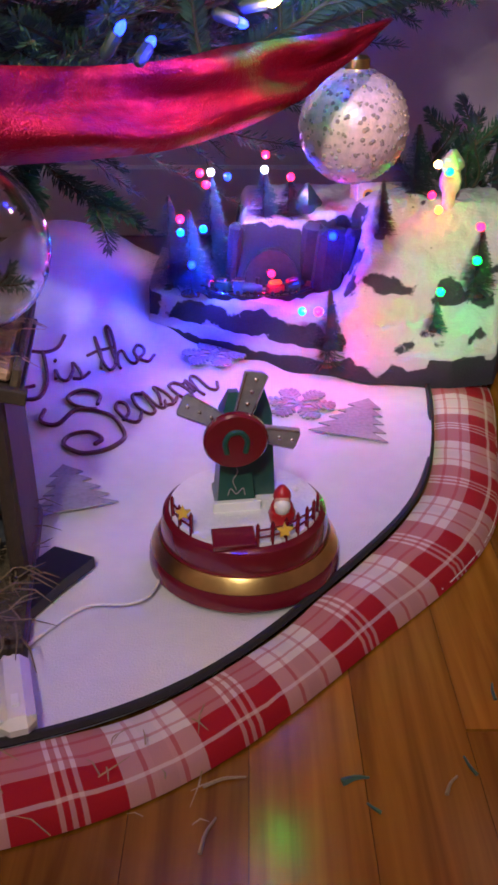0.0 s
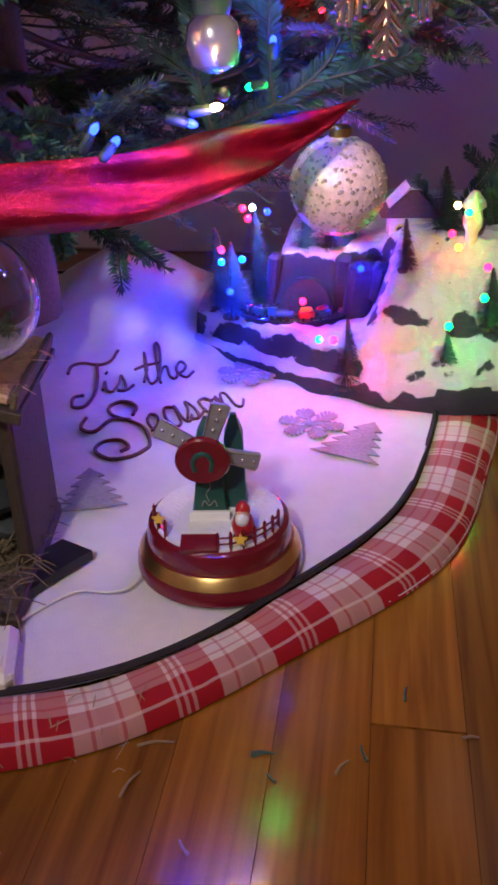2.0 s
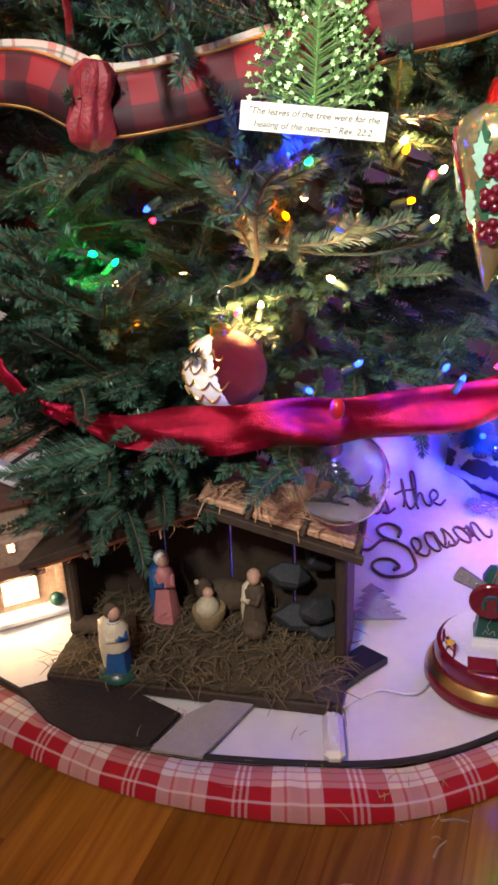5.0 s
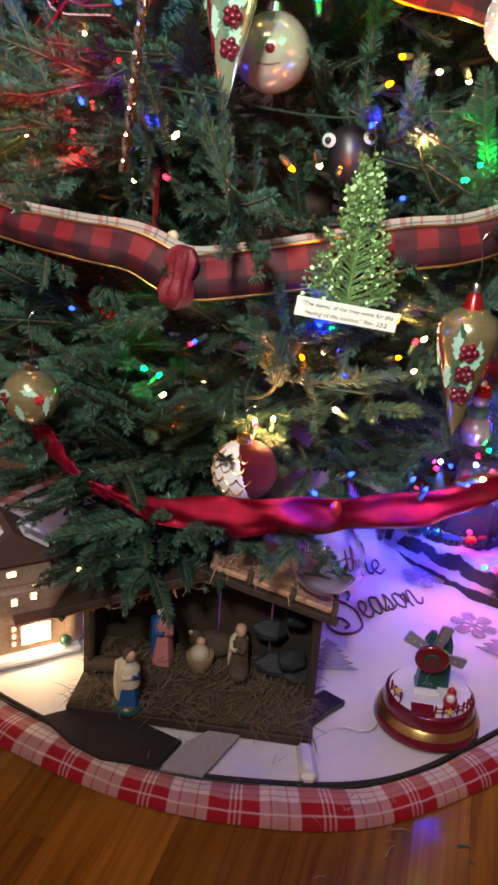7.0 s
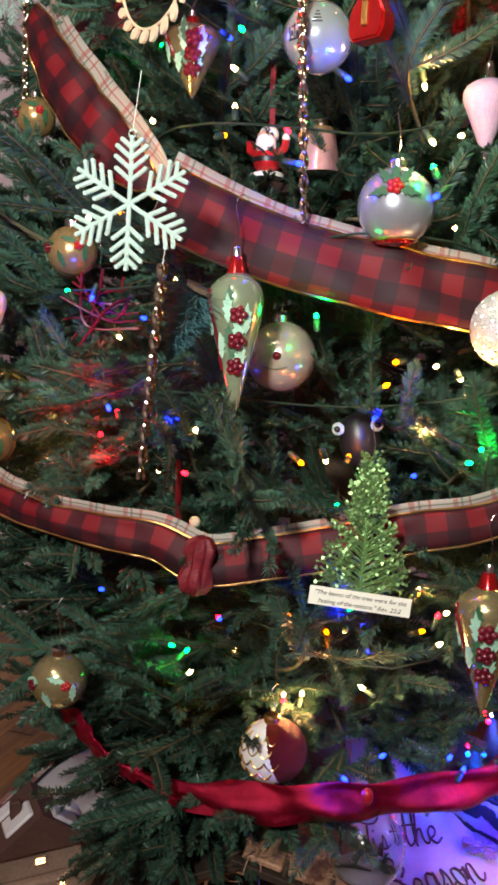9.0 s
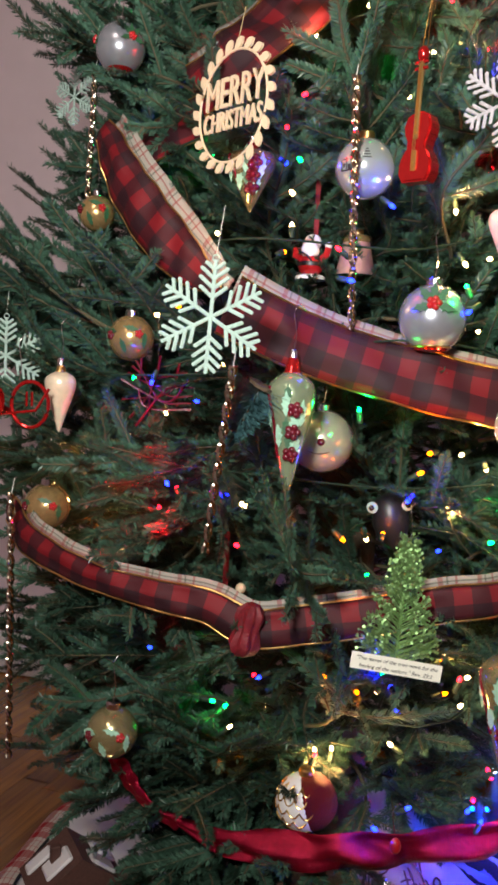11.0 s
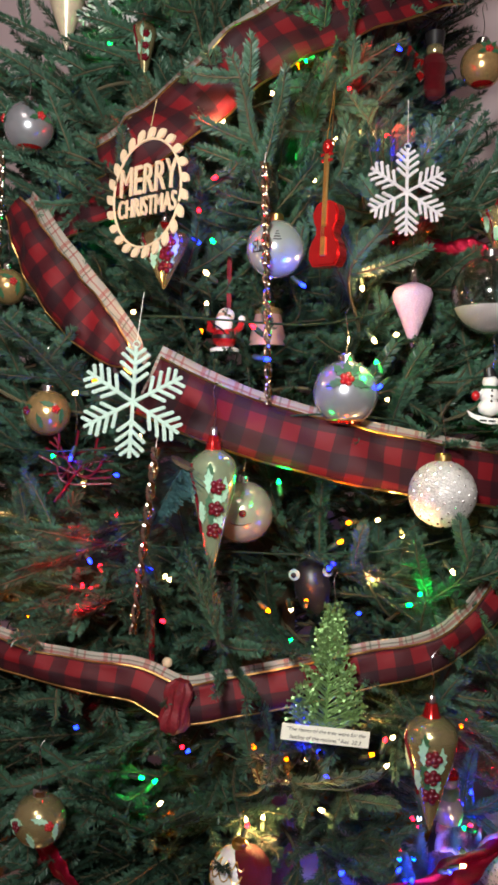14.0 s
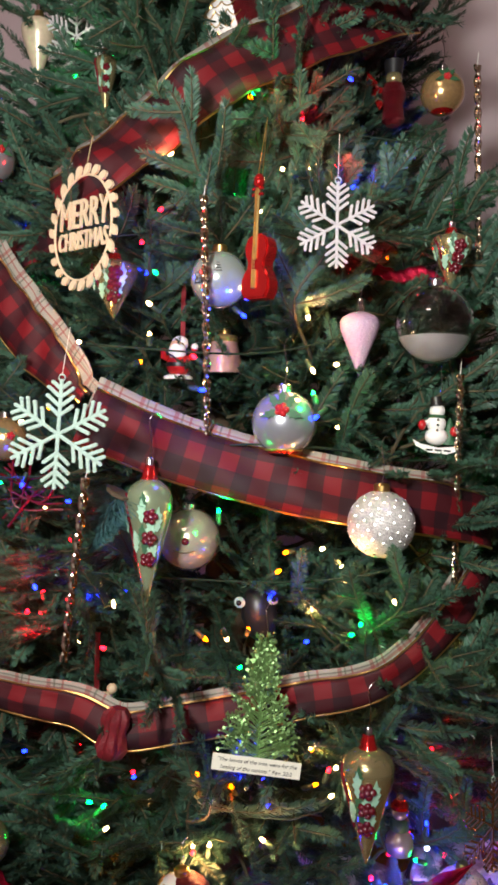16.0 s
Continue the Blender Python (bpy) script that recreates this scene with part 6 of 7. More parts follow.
def drop(key, length, width, mat, label, top=RED_FOIL, leaves=True, turn=0, lean=0):
    """A long glass drop, widest near its top; the origin is its middle."""
    o = thing("drop_ornament", pose(*(HANG.get(key) or HANG_MORE[key]), lean, 0, turn), label, "ornament", "ornaments on the tree")
    h = length / 2
    prof = [(0.0006, -h), (width * 0.10, -h * 0.80), (width * 0.22, -h * 0.45), (width * 0.35, -h * 0.10), (width * 0.46, h * 0.20), (width * 0.50, h * 0.40), (width * 0.45, h * 0.56), (width * 0.30, h * 0.66), (width * 0.16, h * 0.72)]
    zs, rs = [p[1] for p in prof], [p[0] for p in prof]
    dense = [(float(np.interp(z, zs, rs)), z) for z in np.linspace(-h, h * 0.72, 24)]
    part("body", Shape().lathe(dense, n=36), mat, o)
    part("neck", Shape().lathe([(width * 0.24, h * 0.62), (width * 0.16, h * 0.74), (width * 0.11, h * 0.90), (0.003, h * 0.93)], n=24), top, o, "red pointed neck")
    cap(o, h * 0.93, SILVER, 0.0045)
    hook(o, h * 0.93 + 0.007, 0.045)
    if leaves:
        def at(z, a, extra=0.0):
            return on_round(float(np.interp(z, zs, rs)), a, z, 0.0004 + extra, -8)
        for z, a, s, t, m in ((0.30, 5, 0.26, 70, LEAF_MINT), (0.05, 28, 0.28, 15, LEAF_MINT), (0.18, 45, 0.26, -20, LEAF_MINT), (-0.12, -22, 0.26, 20, LEAF_MINT), (-0.30, 18, 0.22, -15, LEAF_MINT), (0.42, 8, 0.22, 60, LEAF_DARK), (-0.02, 5, 0.24, 100, LEAF_DARK),
                              (-0.25, 42, 0.22, 10, LEAF_MINT), (0.15, -50, 0.26, 10, LEAF_MINT), (-0.18, 10, 0.2, 80, LEAF_DARK)):
            leaf(o, at(h * z, a), width * s, m)
        for z, a in ((0.22, 26), (-0.08, 24), (-0.38, 22)):
            berries(o, at(h * z, a, 0.001), width * 0.075)
        stripe = []
        for s in np.linspace(0, 1, 16):
            z = h * (0.52 - 0.95 * s)
            a = radians(-48 + 14 * math.sin(3 * s) - 90)
            q = float(np.interp(z, zs, rs)) + 0.0006
            stripe.append((q * math.cos(a), q * math.sin(a), z))
        part("swirl", Shape().tube(stripe, 0.0016, 6), BERRY, o, "dark red swirl")
    return o


drop("drop_green", 0.146, 0.050, MINT_GLASS, "long mint-green glass drop with berries and a red neck")
drop("drop_red", 0.140, 0.056, CHAMPAGNE, "long champagne glass drop with red berries and mint leaves", turn=-20)
drop("drop_mid", 0.080, 0.056, CHAMPAGNE, "short champagne glass drop with painted leaves")
drop("drop_top", 0.110, 0.052, PALE_DROP, "ivory glass drop with a pointed tip", top=GOLD, leaves=False)
drop("drop_gold", 0.090, 0.030, CHAMPAGNE, "slim gold glass drop with painted leaves")
drop("drop_right", 0.075, 0.050, CHAMPAGNE, "champagne glass drop with berries and mint leaves")
drop("drop_left", 0.080, 0.036, PALE_DROP, "pale pink glass drop with a pointed tip", top=GOLD, leaves=False)
drop("icicle", 0.085, 0.046, LILAC, "frosted lilac glass cone with branch print", top=SILVER, leaves=False)

for key, r, turn, tilt, label in (("flake_front", 0.0485, 6, 3, "large white glittered snowflake ornament"), ("flake_right", 0.0405, 22, 0, "white glittered snowflake ornament"), ("flake_left", 0.046, 28, 0, "white glittered snowflake ornament"),
                                  ("flake_top", 0.046, 10, 0, "white glittered snowflake ornament"), ("flake_back", 0.040, -15, 0, "white glittered snowflake ornament"), ("flake_low", 0.050, 50, 0, "silver glittered snowflake ornament")):
    o = thing("snowflake_ornament", pose(*(HANG.get(key) or HANG_MORE[key]), 0, tilt, turn), label, "ornament", "snowflakes on the tree")
    part("flake", flake_shape(r, 0.003), SILVER if key == "flake_low" else WHITE_GLITTER if key in ("flake_right", "flake_top") else GREEN_LIT_GLITTER, o)
    part("ring", Shape().tube([(0.003 * math.cos(a), 0, r + 0.003 + 0.003 * math.sin(a)) for a in np.linspace(0, 6.2832, 13)], 0.0008, 5), GREEN_LIT_GLITTER, o)
    part("thread", Shape().tube([(0, 0, r + 0.006), (0.002, 0.006, r + 0.05)], 0.0003, 4), CABLE, o, "thin white thread")

# the cut-out greeting
o = thing("greeting_ornament", pose(*HANG["sign"], 0, 3, -32), "laser-cut pale wood ornament reading Merry Christmas", "ornament")
R = 0.052
part("ring", Shape().tube([(R * math.cos(a), 0, R * math.sin(a)) for a in np.linspace(0, 6.2832, 49)], 0.0013, 6), PALE_WOOD, o)
PETAL = [(0, 0), (0.0022, 0.003), (0.0042, 0.007), (0.0040, 0.0105), (0.0018, 0.0138), (0, 0.0150), (-0.0018, 0.0138), (-0.0040, 0.0105), (-0.0042, 0.007), (-0.0022, 0.003)]
for k in range(23):
    a = 2 * math.pi * (k + 0.5) / 23 + 0.1
    for side in (-50,):
        part("leaf", Shape().slab(PETAL, -0.0013, 0.0013, pose(R * math.cos(a), 0, R * math.sin(a)) @ Matrix.Rotation(-(a + radians(side)), 4, "Y") @ pose(0, 0, 0, 90, 0, 0) @ pose(0, 0, 0, 0, 0, -90)), PALE_WOOD, o)
for text, size, z in (("MERRY", 0.0285, 0.001), ("CHRISTMAS", 0.0182, -0.0205)):
    t = lettering("lettering", text, size, pose(0, 0.001, z, 90) @ Matrix.Diagonal((1.02 if text == "MERRY" else 0.95, 1.45, 1, 1)), o, PALE_WOOD, 0.0, 0.0012, bevel=0.0)
part("thread", Shape().tube([(0, 0, R), (0.002, 0.006, R + 0.04)], 0.0006, 4), STRAW, o, "jute thread")

# the violin
o = thing("violin_ornament", pose(*HANG["violin"], 0, 2, -24) @ Matrix.Scale(0.93, 4), "red glass violin ornament with a gold neck", "ornament")
half = [(0.004, -0.066), (0.014, -0.066), (0.0185, -0.058), (0.0185, -0.048), (0.015, -0.040), (0.0105, -0.034), (0.0105, -0.026), (0.014, -0.020), (0.0155, -0.011), (0.0120, -0.002), (0.004, 0.002)]
out = half + [(-x, z) for x, z in half[::-1]]
part("body", Shape().slab(out, -0.007, 0.007, pose(0, 0, 0, 90)).slab([(x * 0.9, -0.032 + (z + 0.032) * 0.95) for x, z in out], -0.0095, 0.0095, pose(0, 0, 0, 90)), RED_FOIL, o)
part("neck", Shape().box(0.0055, 0.004, 0.075, pose(0, -0.010, 0.012), 0.3), GOLD, o, "gold fingerboard")
part("scroll", Shape().ball(0.006, pose(0, -0.009, 0.056), 12, 1.4).box(0.014, 0.003, 0.003, pose(0, -0.010, 0.048)).box(0.014, 0.003, 0.003, pose(0, -0.010, 0.042)), RED_FOIL, o)
part("tailpiece", Shape().box(0.006, 0.003, 0.020, pose(0, -0.0105, -0.046), 0.3), GOLD, o)
for x in (-0.0016, 0, 0.0016):
    part("string", Shape().tube([(x, -0.0125, 0.046), (x, -0.0125, -0.055)], 0.0003, 4), GOLD, o)
part("thread", Shape().tube([(-0.003, -0.008, 0.060), (0, 0, 0.125), (0.003, -0.008, 0.060)], 0.0006, 4), GOLD, o, "gold cord loop")


RED_CLOTH = material("dark_red_cloth", (0.20, 0.005, 0.012), 0.7, vary=0.3, scale=200, bump=0.4)


def ribbon_loop(o, z, h, mat=RED_CLOTH, w=0.006):
    part("hanging_ribbon", Shape().box(w, 0.0012, h, pose(0.004, 0.002, z + h / 2), 0.3), mat, o, "dark red hanging ribbon")


santa = [(Shape().ball(0.0155, pose(0, 0, -0.012), 18, 0.95), RED_PAINT), (Shape().ball(0.0105, pose(-0.001, -0.001, 0.010), 16), SKIN), (Shape().ball(0.0112, pose(-0.001, -0.004, 0.004), 16, 1.1), WHITE_PAINT), (Shape().ball(0.0108, pose(0.001, 0.002, 0.015), 16, 0.9), WHITE_PAINT),
         (Shape().lathe([(0.016, -0.0145), (0.0163, -0.012), (0.016, -0.0095)], n=18), BLACK), (Shape().tube([(-0.013, 0, -0.004), (-0.018, -0.006, -0.002), (-0.017, -0.010, 0.006)], 0.0042, 8), RED_PAINT), (Shape().tube([(0.013, 0, -0.004), (0.019, -0.004, 0.0), (0.021, -0.006, 0.008)], 0.0042, 8), RED_PAINT),
         (Shape().ball(0.0045, pose(0.021, -0.006, 0.010), 10), WHITE_PAINT), (Shape().lathe([(0.018, -0.030), (0.018, -0.026), (0.013, -0.024)], n=18), WHITE_PAINT), (Shape().tube([(-0.016, -0.011, 0.006), (-0.012, -0.014, 0.002), (-0.002, -0.0155, -0.004), (0.003, -0.0155, -0.010)], 0.0011, 6), BLACK)]
figure("santa_ornament", santa, pose(*HANG["santa"], 0, 0, 8), "painted resin santa ornament in a red coat", "ornament")
o = thing("ornament_ribbon", pose(HANG["santa"][0], HANG["santa"][1], HANG["santa"][2] + 0.024), "dark red ribbon loop holding an ornament", "ribbon")
ribbon_loop(o, 0, 0.095)
o = thing("bell_ornament", pose(*HANG["bell"]), "pink glass bell ornament with a gold top", "ornament")
part("body", Shape().lathe([(0.026, -0.030), (0.025, -0.026), (0.020, -0.005), (0.017, 0.010), (0.016, 0.016), (0.010, 0.020)], n=28), material("pink_glass", (0.62, 0.36, 0.34), 0.22, 0.3, vary=0.2, scale=60, bump=0.05, coat=0.5), o)
part("collar", Shape().lathe([(0.0175, 0.010), (0.0185, 0.014), (0.0165, 0.018)], n=24), ORANGE_GLASS, o)
cap(o, 0.021)
hook(o, 0.028)
o = thing("snowman_ornament", pose(*HANG["snowman"], 0, 3, 14) @ Matrix.Scale(0.85, 4), "painted white snowman ornament on a curved banner", "ornament")
part("body", Shape().ball(0.0105, pose(-0.002, 0, 0.020), 18, 1.0).ball(0.0130, pose(-0.002, 0, 0.003), 18, 1.0).ball(0.0155, pose(-0.001, 0, -0.014), 18, 0.8), WHITE_PAINT, o, "white snowman")
banner = [(-0.034, -0.020), (-0.030, -0.028), (-0.012, -0.036), (0.012, -0.037), (0.030, -0.030), (0.033, -0.022), (0.024, -0.026), (0.0, -0.029), (-0.024, -0.025)]
part("banner", Shape().slab(banner, -0.001, 0.003, pose(0, -0.010, 0, 90)), WHITE_PAINT, o, "curved white banner")
part("hat", Shape().lathe([(0.0120, 0.0), (0.0120, 0.0015), (0.0078, 0.002), (0.0074, 0.012), (0.001, 0.0125)], pose(-0.003, 0, 0.027, 0, -10), 18), BLACK, o)
part("scarf", Shape().tube([(0.0092 * math.cos(b) - 0.002, 0.0092 * math.sin(b), 0.0125) for b in np.linspace(0, 6.2832, 25)], 0.0026, 7), LEAF_DARK, o)
part("coat", Shape().lathe([(0.010, -0.022), (0.008, -0.010), (0.005, 0.004), (0.001, 0.014)], pose(0.016, 0.002, -0.002), 12, bend=lambda a, i: 1 + 0.16 * math.sin(5 * a + 2 * i)), LEAF_DARK, o, "small dark green fir")
for x, z in ((-0.022, 0.000), (0.021, -0.006)):
    part("mitten", Shape().ball(0.0058, pose(x, -0.006, z), 12, 1.2), RED_PAINT, o)
part("arm", Shape().tube([(-0.012, -0.004, 0.006), (-0.020, -0.006, 0.001)], 0.0030, 7), WHITE_PAINT, o)
for z in (0.008, 0.001, -0.006, -0.014):
    part("button", Shape().ball(0.0017, pose(-0.003, -0.0135, z), 8), BLACK, o)
for k in range(3):
    part("writing_bar", Shape().box(0.009, 0.001, 0.0022, pose(-0.012 + 0.012 * k, -0.0135, -0.0325, 0, 0)), INK, o)
hook(o, 0.039)
o = thing("brush_tree_ornament", pose(HANG["brush"][0] + 0.022, HANG["brush"][1] - 0.016, HANG["brush"][2] + 0.030, 0, 208, 0), "small frosted teal bottle-brush tree ornament", "ornament")
brush_tree(o, 0, 0, 0, 0.072, 0.034, FIR_TEAL)
o = thing("owl_ornament", pose(*HANG["owl"], 0, -8, 10), "dark glass owl ornament with white-ringed eyes", "ornament")
part("body", Shape().lathe([(0.004, -0.040), (0.016, -0.030), (0.021, -0.010), (0.019, 0.010), (0.012, 0.020), (0.003, 0.023)], n=24), BLACK, o)
for x in (-0.019, 0.019):
    eye = part("eye_ring", Shape().lathe([(0.002, 0), (0.0058, 0), (0.0066, 0.0012), (0.0058, 0.002), (0.002, 0.0024)], pose(x, -0.014, 0.010, 90, 0, x * 700), 20), GREEN_LIT_GLITTER, o, "white eye ring")
    part("pupil", Shape().ball(0.0032, pose(x * 1.06, -0.0175, 0.010), 10), BLACK, eye)
hook(o, 0.023)

# the gilt wire tree and its quotation
WIRE_TREE = material("green_gilt_metal", (0.22, 0.38, 0.14), 0.42, 0.7, vary=0.35, scale=200, bump=0.1)
tx, ty, tz = HANG["wire_tree"]
o = thing("wire_tree_ornament", pose(tx, ty, tz, 0, 3, 16), "pierced green-gilt metal tree ornament with tiny stars", "ornament")
wires, rng2 = Shape(), random.Random(21)
part("stem", Shape().tube([(0, 0, -0.062), (0.001, 0, 0.0), (0, 0, 0.062)], 0.0012, 6, 0.0007), WIRE_TREE, o)
stars = []
for k in range(126):
    z0 = -0.060 + 0.112 * (k / 126)
    side = 1 if k % 2 else -1
    reach = 0.044 * (0.066 - z0) / 0.124 * rng2.uniform(0.45, 1.05)
    path = spline([(0, 0, z0), (side * reach * 0.35, rng2.uniform(-0.003, 0.003), z0 + 0.006), (side * reach * 0.75, rng2.uniform(-0.004, 0.004), z0 + 0.012), (side * reach, rng2.uniform(-0.004, 0.002), z0 + rng2.uniform(0.010, 0.022))], 4)
    part("branch", Shape().tube(path, 0.0007, 4), WIRE_TREE, o)
    stars += [path[-1], path[9], path[6]] if reach > 0.015 else [path[-1]]
    for q in (5, 8, 10):
        x, y, z = path[q]
        d = rng2.uniform(-0.006, 0.006)
        wires.tube([(x, y, z), (x + d, y - 0.001, z + rng2.uniform(0.003, 0.009))], 0.0005, 4)
        stars.append((x + d, y - 0.001, z + 0.006))
tagged(part("filigree", wires, WIRE_TREE, o), kind="stuff")
cut = Shape()
for x, y, z in stars:
    r = rng2.uniform(0.0014, 0.0025)
    cut.slab([(r * (1 if k % 2 == 0 else 0.45) * math.cos(math.pi * k / 5), r * (1 if k % 2 == 0 else 0.45) * math.sin(math.pi * k / 5)) for k in range(10)], -0.0004, 0.0004, pose(x, y - 0.0012, z, 90 + rng2.uniform(-25, 25), rng2.uniform(-25, 25), 0))
tagged(part("star_filigree", cut, WIRE_TREE, o, "tiny cut metal stars"), kind="stuff")
hook(o, 0.062, 0.04)
label_ob = thing("paper_strip", pose(-0.129, 0.292, 0.524, 0, 6.5, 16), "white paper strip with two lines of small print", "label")
part("paper", Shape().box(0.088, 0.0008, 0.0165, Matrix(), 0.1), PAPER, label_ob)
lettering("print", "\"The leaves of the tree were for the", 0.0054, pose(0, -0.0006, 0.0016, 90), label_ob, INK, 0.25, 0.0001)
lettering("print", "healing of the nations.\" Rev. 22:2", 0.0054, pose(0, -0.0006, -0.0058, 90), label_ob, INK, 0.25, 0.0001)

o = thing("lantern_ornament", pose(*HANG["lantern"]) @ Matrix.Scale(0.8, 4), "silver and red glass nutcracker-style ornament", "ornament")
part("body", Shape().lathe([(0.006, -0.042), (0.018, -0.036), (0.022, -0.022), (0.020, -0.008), (0.012, 0.0)], n=26), STEEL_BLUE, o)
part("waist", Shape().lathe([(0.013, -0.002), (0.015, 0.004), (0.015, 0.012), (0.012, 0.016)], n=26), LEAF_DARK, o)
part("head", Shape().ball(0.0125, pose(0, 0, 0.024), 22), STEEL_BLUE, o)
part("hat", Shape().lathe([(0.013, 0.030), (0.0135, 0.036), (0.009, 0.042), (0.004, 0.044)], n=22), RED_FOIL, o)
cap(o, 0.045, SILVER, 0.005)
hook(o, 0.052)
o = thing("nutcracker_ornament", pose(*HANG_MORE["nutcracker"]), "dark red and blue glass nutcracker ornament", "ornament")
part("body", Shape().lathe([(0.008, -0.040), (0.015, -0.034), (0.013, -0.014), (0.017, 0.0), (0.012, 0.014)], n=22), GLITTER_RED, o)
part("head", Shape().ball(0.011, pose(0, 0, 0.022), 18), CHAMPAGNE, o)
part("hat", Shape().lathe([(0.011, 0.027), (0.0135, 0.044), (0.010, 0.046)], n=18), BLACK, o)
part("wing", Shape().slab([(0, 0), (-0.028, 0.034), (-0.030, 0.016), (-0.012, -0.018)], -0.002, 0.002, pose(-0.006, 0, 0.0, 90)), RED_FOIL, o)
hook(o, 0.046)
hx, hy, hz = HANG_MORE["horn"]
o = thing("horn_ornament", pose(hx, hy, hz, 0, 0, 12), "shiny red metal French horn ornament", "ornament")
part("bell", Shape().lathe([(0.003, -0.028), (0.005, -0.014), (0.011, -0.004), (0.021, 0.002), (0.0215, 0.003), (0.018, 0.0), (0.006, -0.008)], pose(-0.026, -0.010, 0.0, 75, 0, -25), 26), RED_FOIL, o)
part("tubing", Shape().tube([(0.012 + 0.021 * math.cos(a), 0.002, 0.002 + 0.025 * math.sin(a)) for a in np.linspace(0, 6.2832, 33)], 0.0022, 7), RED_FOIL, o)
for x in (0.008, 0.014):
    part("valve", Shape().tube([(x, 0.002, 0.016), (x, 0.002, 0.0)], 0.0014, 6), RED_FOIL, o)
part("pipe", Shape().tube([(0.034, 0.0, 0.020), (0.020, -0.002, -0.004), (-0.020, -0.006, -0.010)], 0.0017, 6), RED_FOIL, o)
hook(o, 0.027)
o = thing("sledge_ornament", pose(*HANG_MORE["sledge"], 0, 0, 10), "small wooden sledge ornament with red and white paint", "ornament")
part("deck", Shape().box(0.045, 0.016, 0.010, pose(0, 0, 0.006, 0, -8), 0.3), PALE_WOOD, o)
part("runner", Shape().tube(spline([(-0.024, -0.008, -0.004), (0.0, -0.008, -0.012), (0.020, -0.008, -0.010), (0.028, -0.008, 0.004)], 6), 0.0022, 6), RED_PAINT, o)
part("load", Shape().ball(0.011, pose(-0.002, -0.004, 0.000), 14, 0.8), WHITE_PAINT, o)
part("bead", Shape().ball(0.006, pose(0.022, 0, 0.018), 12), PALE_WOOD, o)
ribbon_loop(o, 0.010, 0.07)
o = thing("twig_star_ornament", pose(*HANG_MORE["twig_star"], 0, 0, 8), "loose nest of dark red twigs ornament", "ornament")
rng2 = random.Random(3)
for k in range(9):
    a = rng2.uniform(0, 6.28)
    part("twig", Shape().tube(spline([(0.045 * math.cos(a), rng2.uniform(-0.01, 0.01), 0.045 * math.sin(a)), (rng2.uniform(-0.02, 0.02), 0, rng2.uniform(-0.02, 0.02)), (0.045 * math.cos(a + 2.4), rng2.uniform(-0.01, 0.01), 0.045 * math.sin(a + 2.4))], 6), 0.0016, 5), BERRY, o)
hook(o, 0.045)


# ---- twisted icicle strands ----
STRAND = material("champagne_metal", (0.74, 0.64, 0.50), 0.16, 1.0, vary=0.25, scale=150, bump=0.05)
def strand(top, bottom, label="hanging twisted gilt icicle strand"):
    o = thing("icicle_strand", pose(*top), label, "ornament", "icicle strands")
    d = Vector(bottom) - Vector(top)
    n = int(d.length / 0.0026)
    spin = Shape()
    for ph in (0, math.pi):
        spin.tube([tuple(d * (i / n) + Vector((0.0026 * math.cos(i * 0.42 + ph), 0.0026 * math.sin(i * 0.42 + ph), 0))) for i in range(n + 1)], 0.0024, 6, 0.0019)
    part("twist", spin, STRAND if label.endswith("strand") else SILVER, o)
    part("thread", Shape().tube([(0, 0, 0), (0.001, 0.004, 0.018)], 0.0005, 4), CABLE, o)


for top, bottom in (((-0.285, 0.222, 0.805), (-0.307, 0.228, 0.627)), ((-0.206, 0.323, 1.100), (-0.200, 0.335, 0.850)), ((0.057, 0.456, 0.924), (0.055, 0.455, 0.690)), ((0.069, 0.55, 1.312), (0.075, 0.55, 1.073)),
                    ((-0.600, 0.50, 1.200), (-0.606, 0.50, 0.996)), ((-0.594, 0.33, 0.650), (-0.587, 0.33, 0.331))):
    strand(top, bottom)

# ---- the light string ----
WARM = [(0.009, 0.43, 0.342), (-0.219, 0.432, 1.218), (-0.272, 0.394, 1.171), (-0.147, 0.43, 1.159), (-0.116, 0.426, 1.157), (-0.27, 0.341, 0.99), (-0.112, 0.423, 0.988), (-0.089, 0.426, 0.725), (-0.061, 0.367, 0.716), (-0.311, 0.36, 0.656), (-0.486, 0.422, 0.657),
        (-0.17, 0.318, 0.642), (-0.098, 0.387, 0.663), (-0.008, 0.41, 0.674), (0.0, 0.466, 0.611), (-0.328, 0.381, 0.395), (-0.215, 0.423, 0.372), (-0.076, 0.426, 0.446), (-0.141, 0.384, 0.407), (-0.27, 0.34, 0.956), (-0.094, 0.36, 0.921), (-0.07, 0.378, 0.928),
        (-0.547, 0.492, 0.642), (-0.407, 0.318, 0.86), (-0.352, 0.339, 0.95), (-0.359, 0.371, 0.612), (-0.236, 0.428, 0.365), (-0.157, 0.364, 0.471), (-0.098, 0.413, 0.503), (-0.069, 0.416, 0.483)]
GREEN = [(-0.176, 0.41, 1.241), (-0.264, 0.342, 1.024), (-0.088, 0.339, 0.893), (-0.315, 0.33, 0.836), (-0.041, 0.393, 0.65), (-0.356, 0.394, 0.418), (0.018, 0.517, 0.345), (-0.435, 0.322, 0.79), (-0.466, 0.544, 1.346), (-0.215, 0.452, 1.257),
         (-0.345, 0.411, 0.406), (-0.15, 0.356, 0.496), (-0.189, 0.345, 0.767), (-0.054, 0.403, 0.635)]
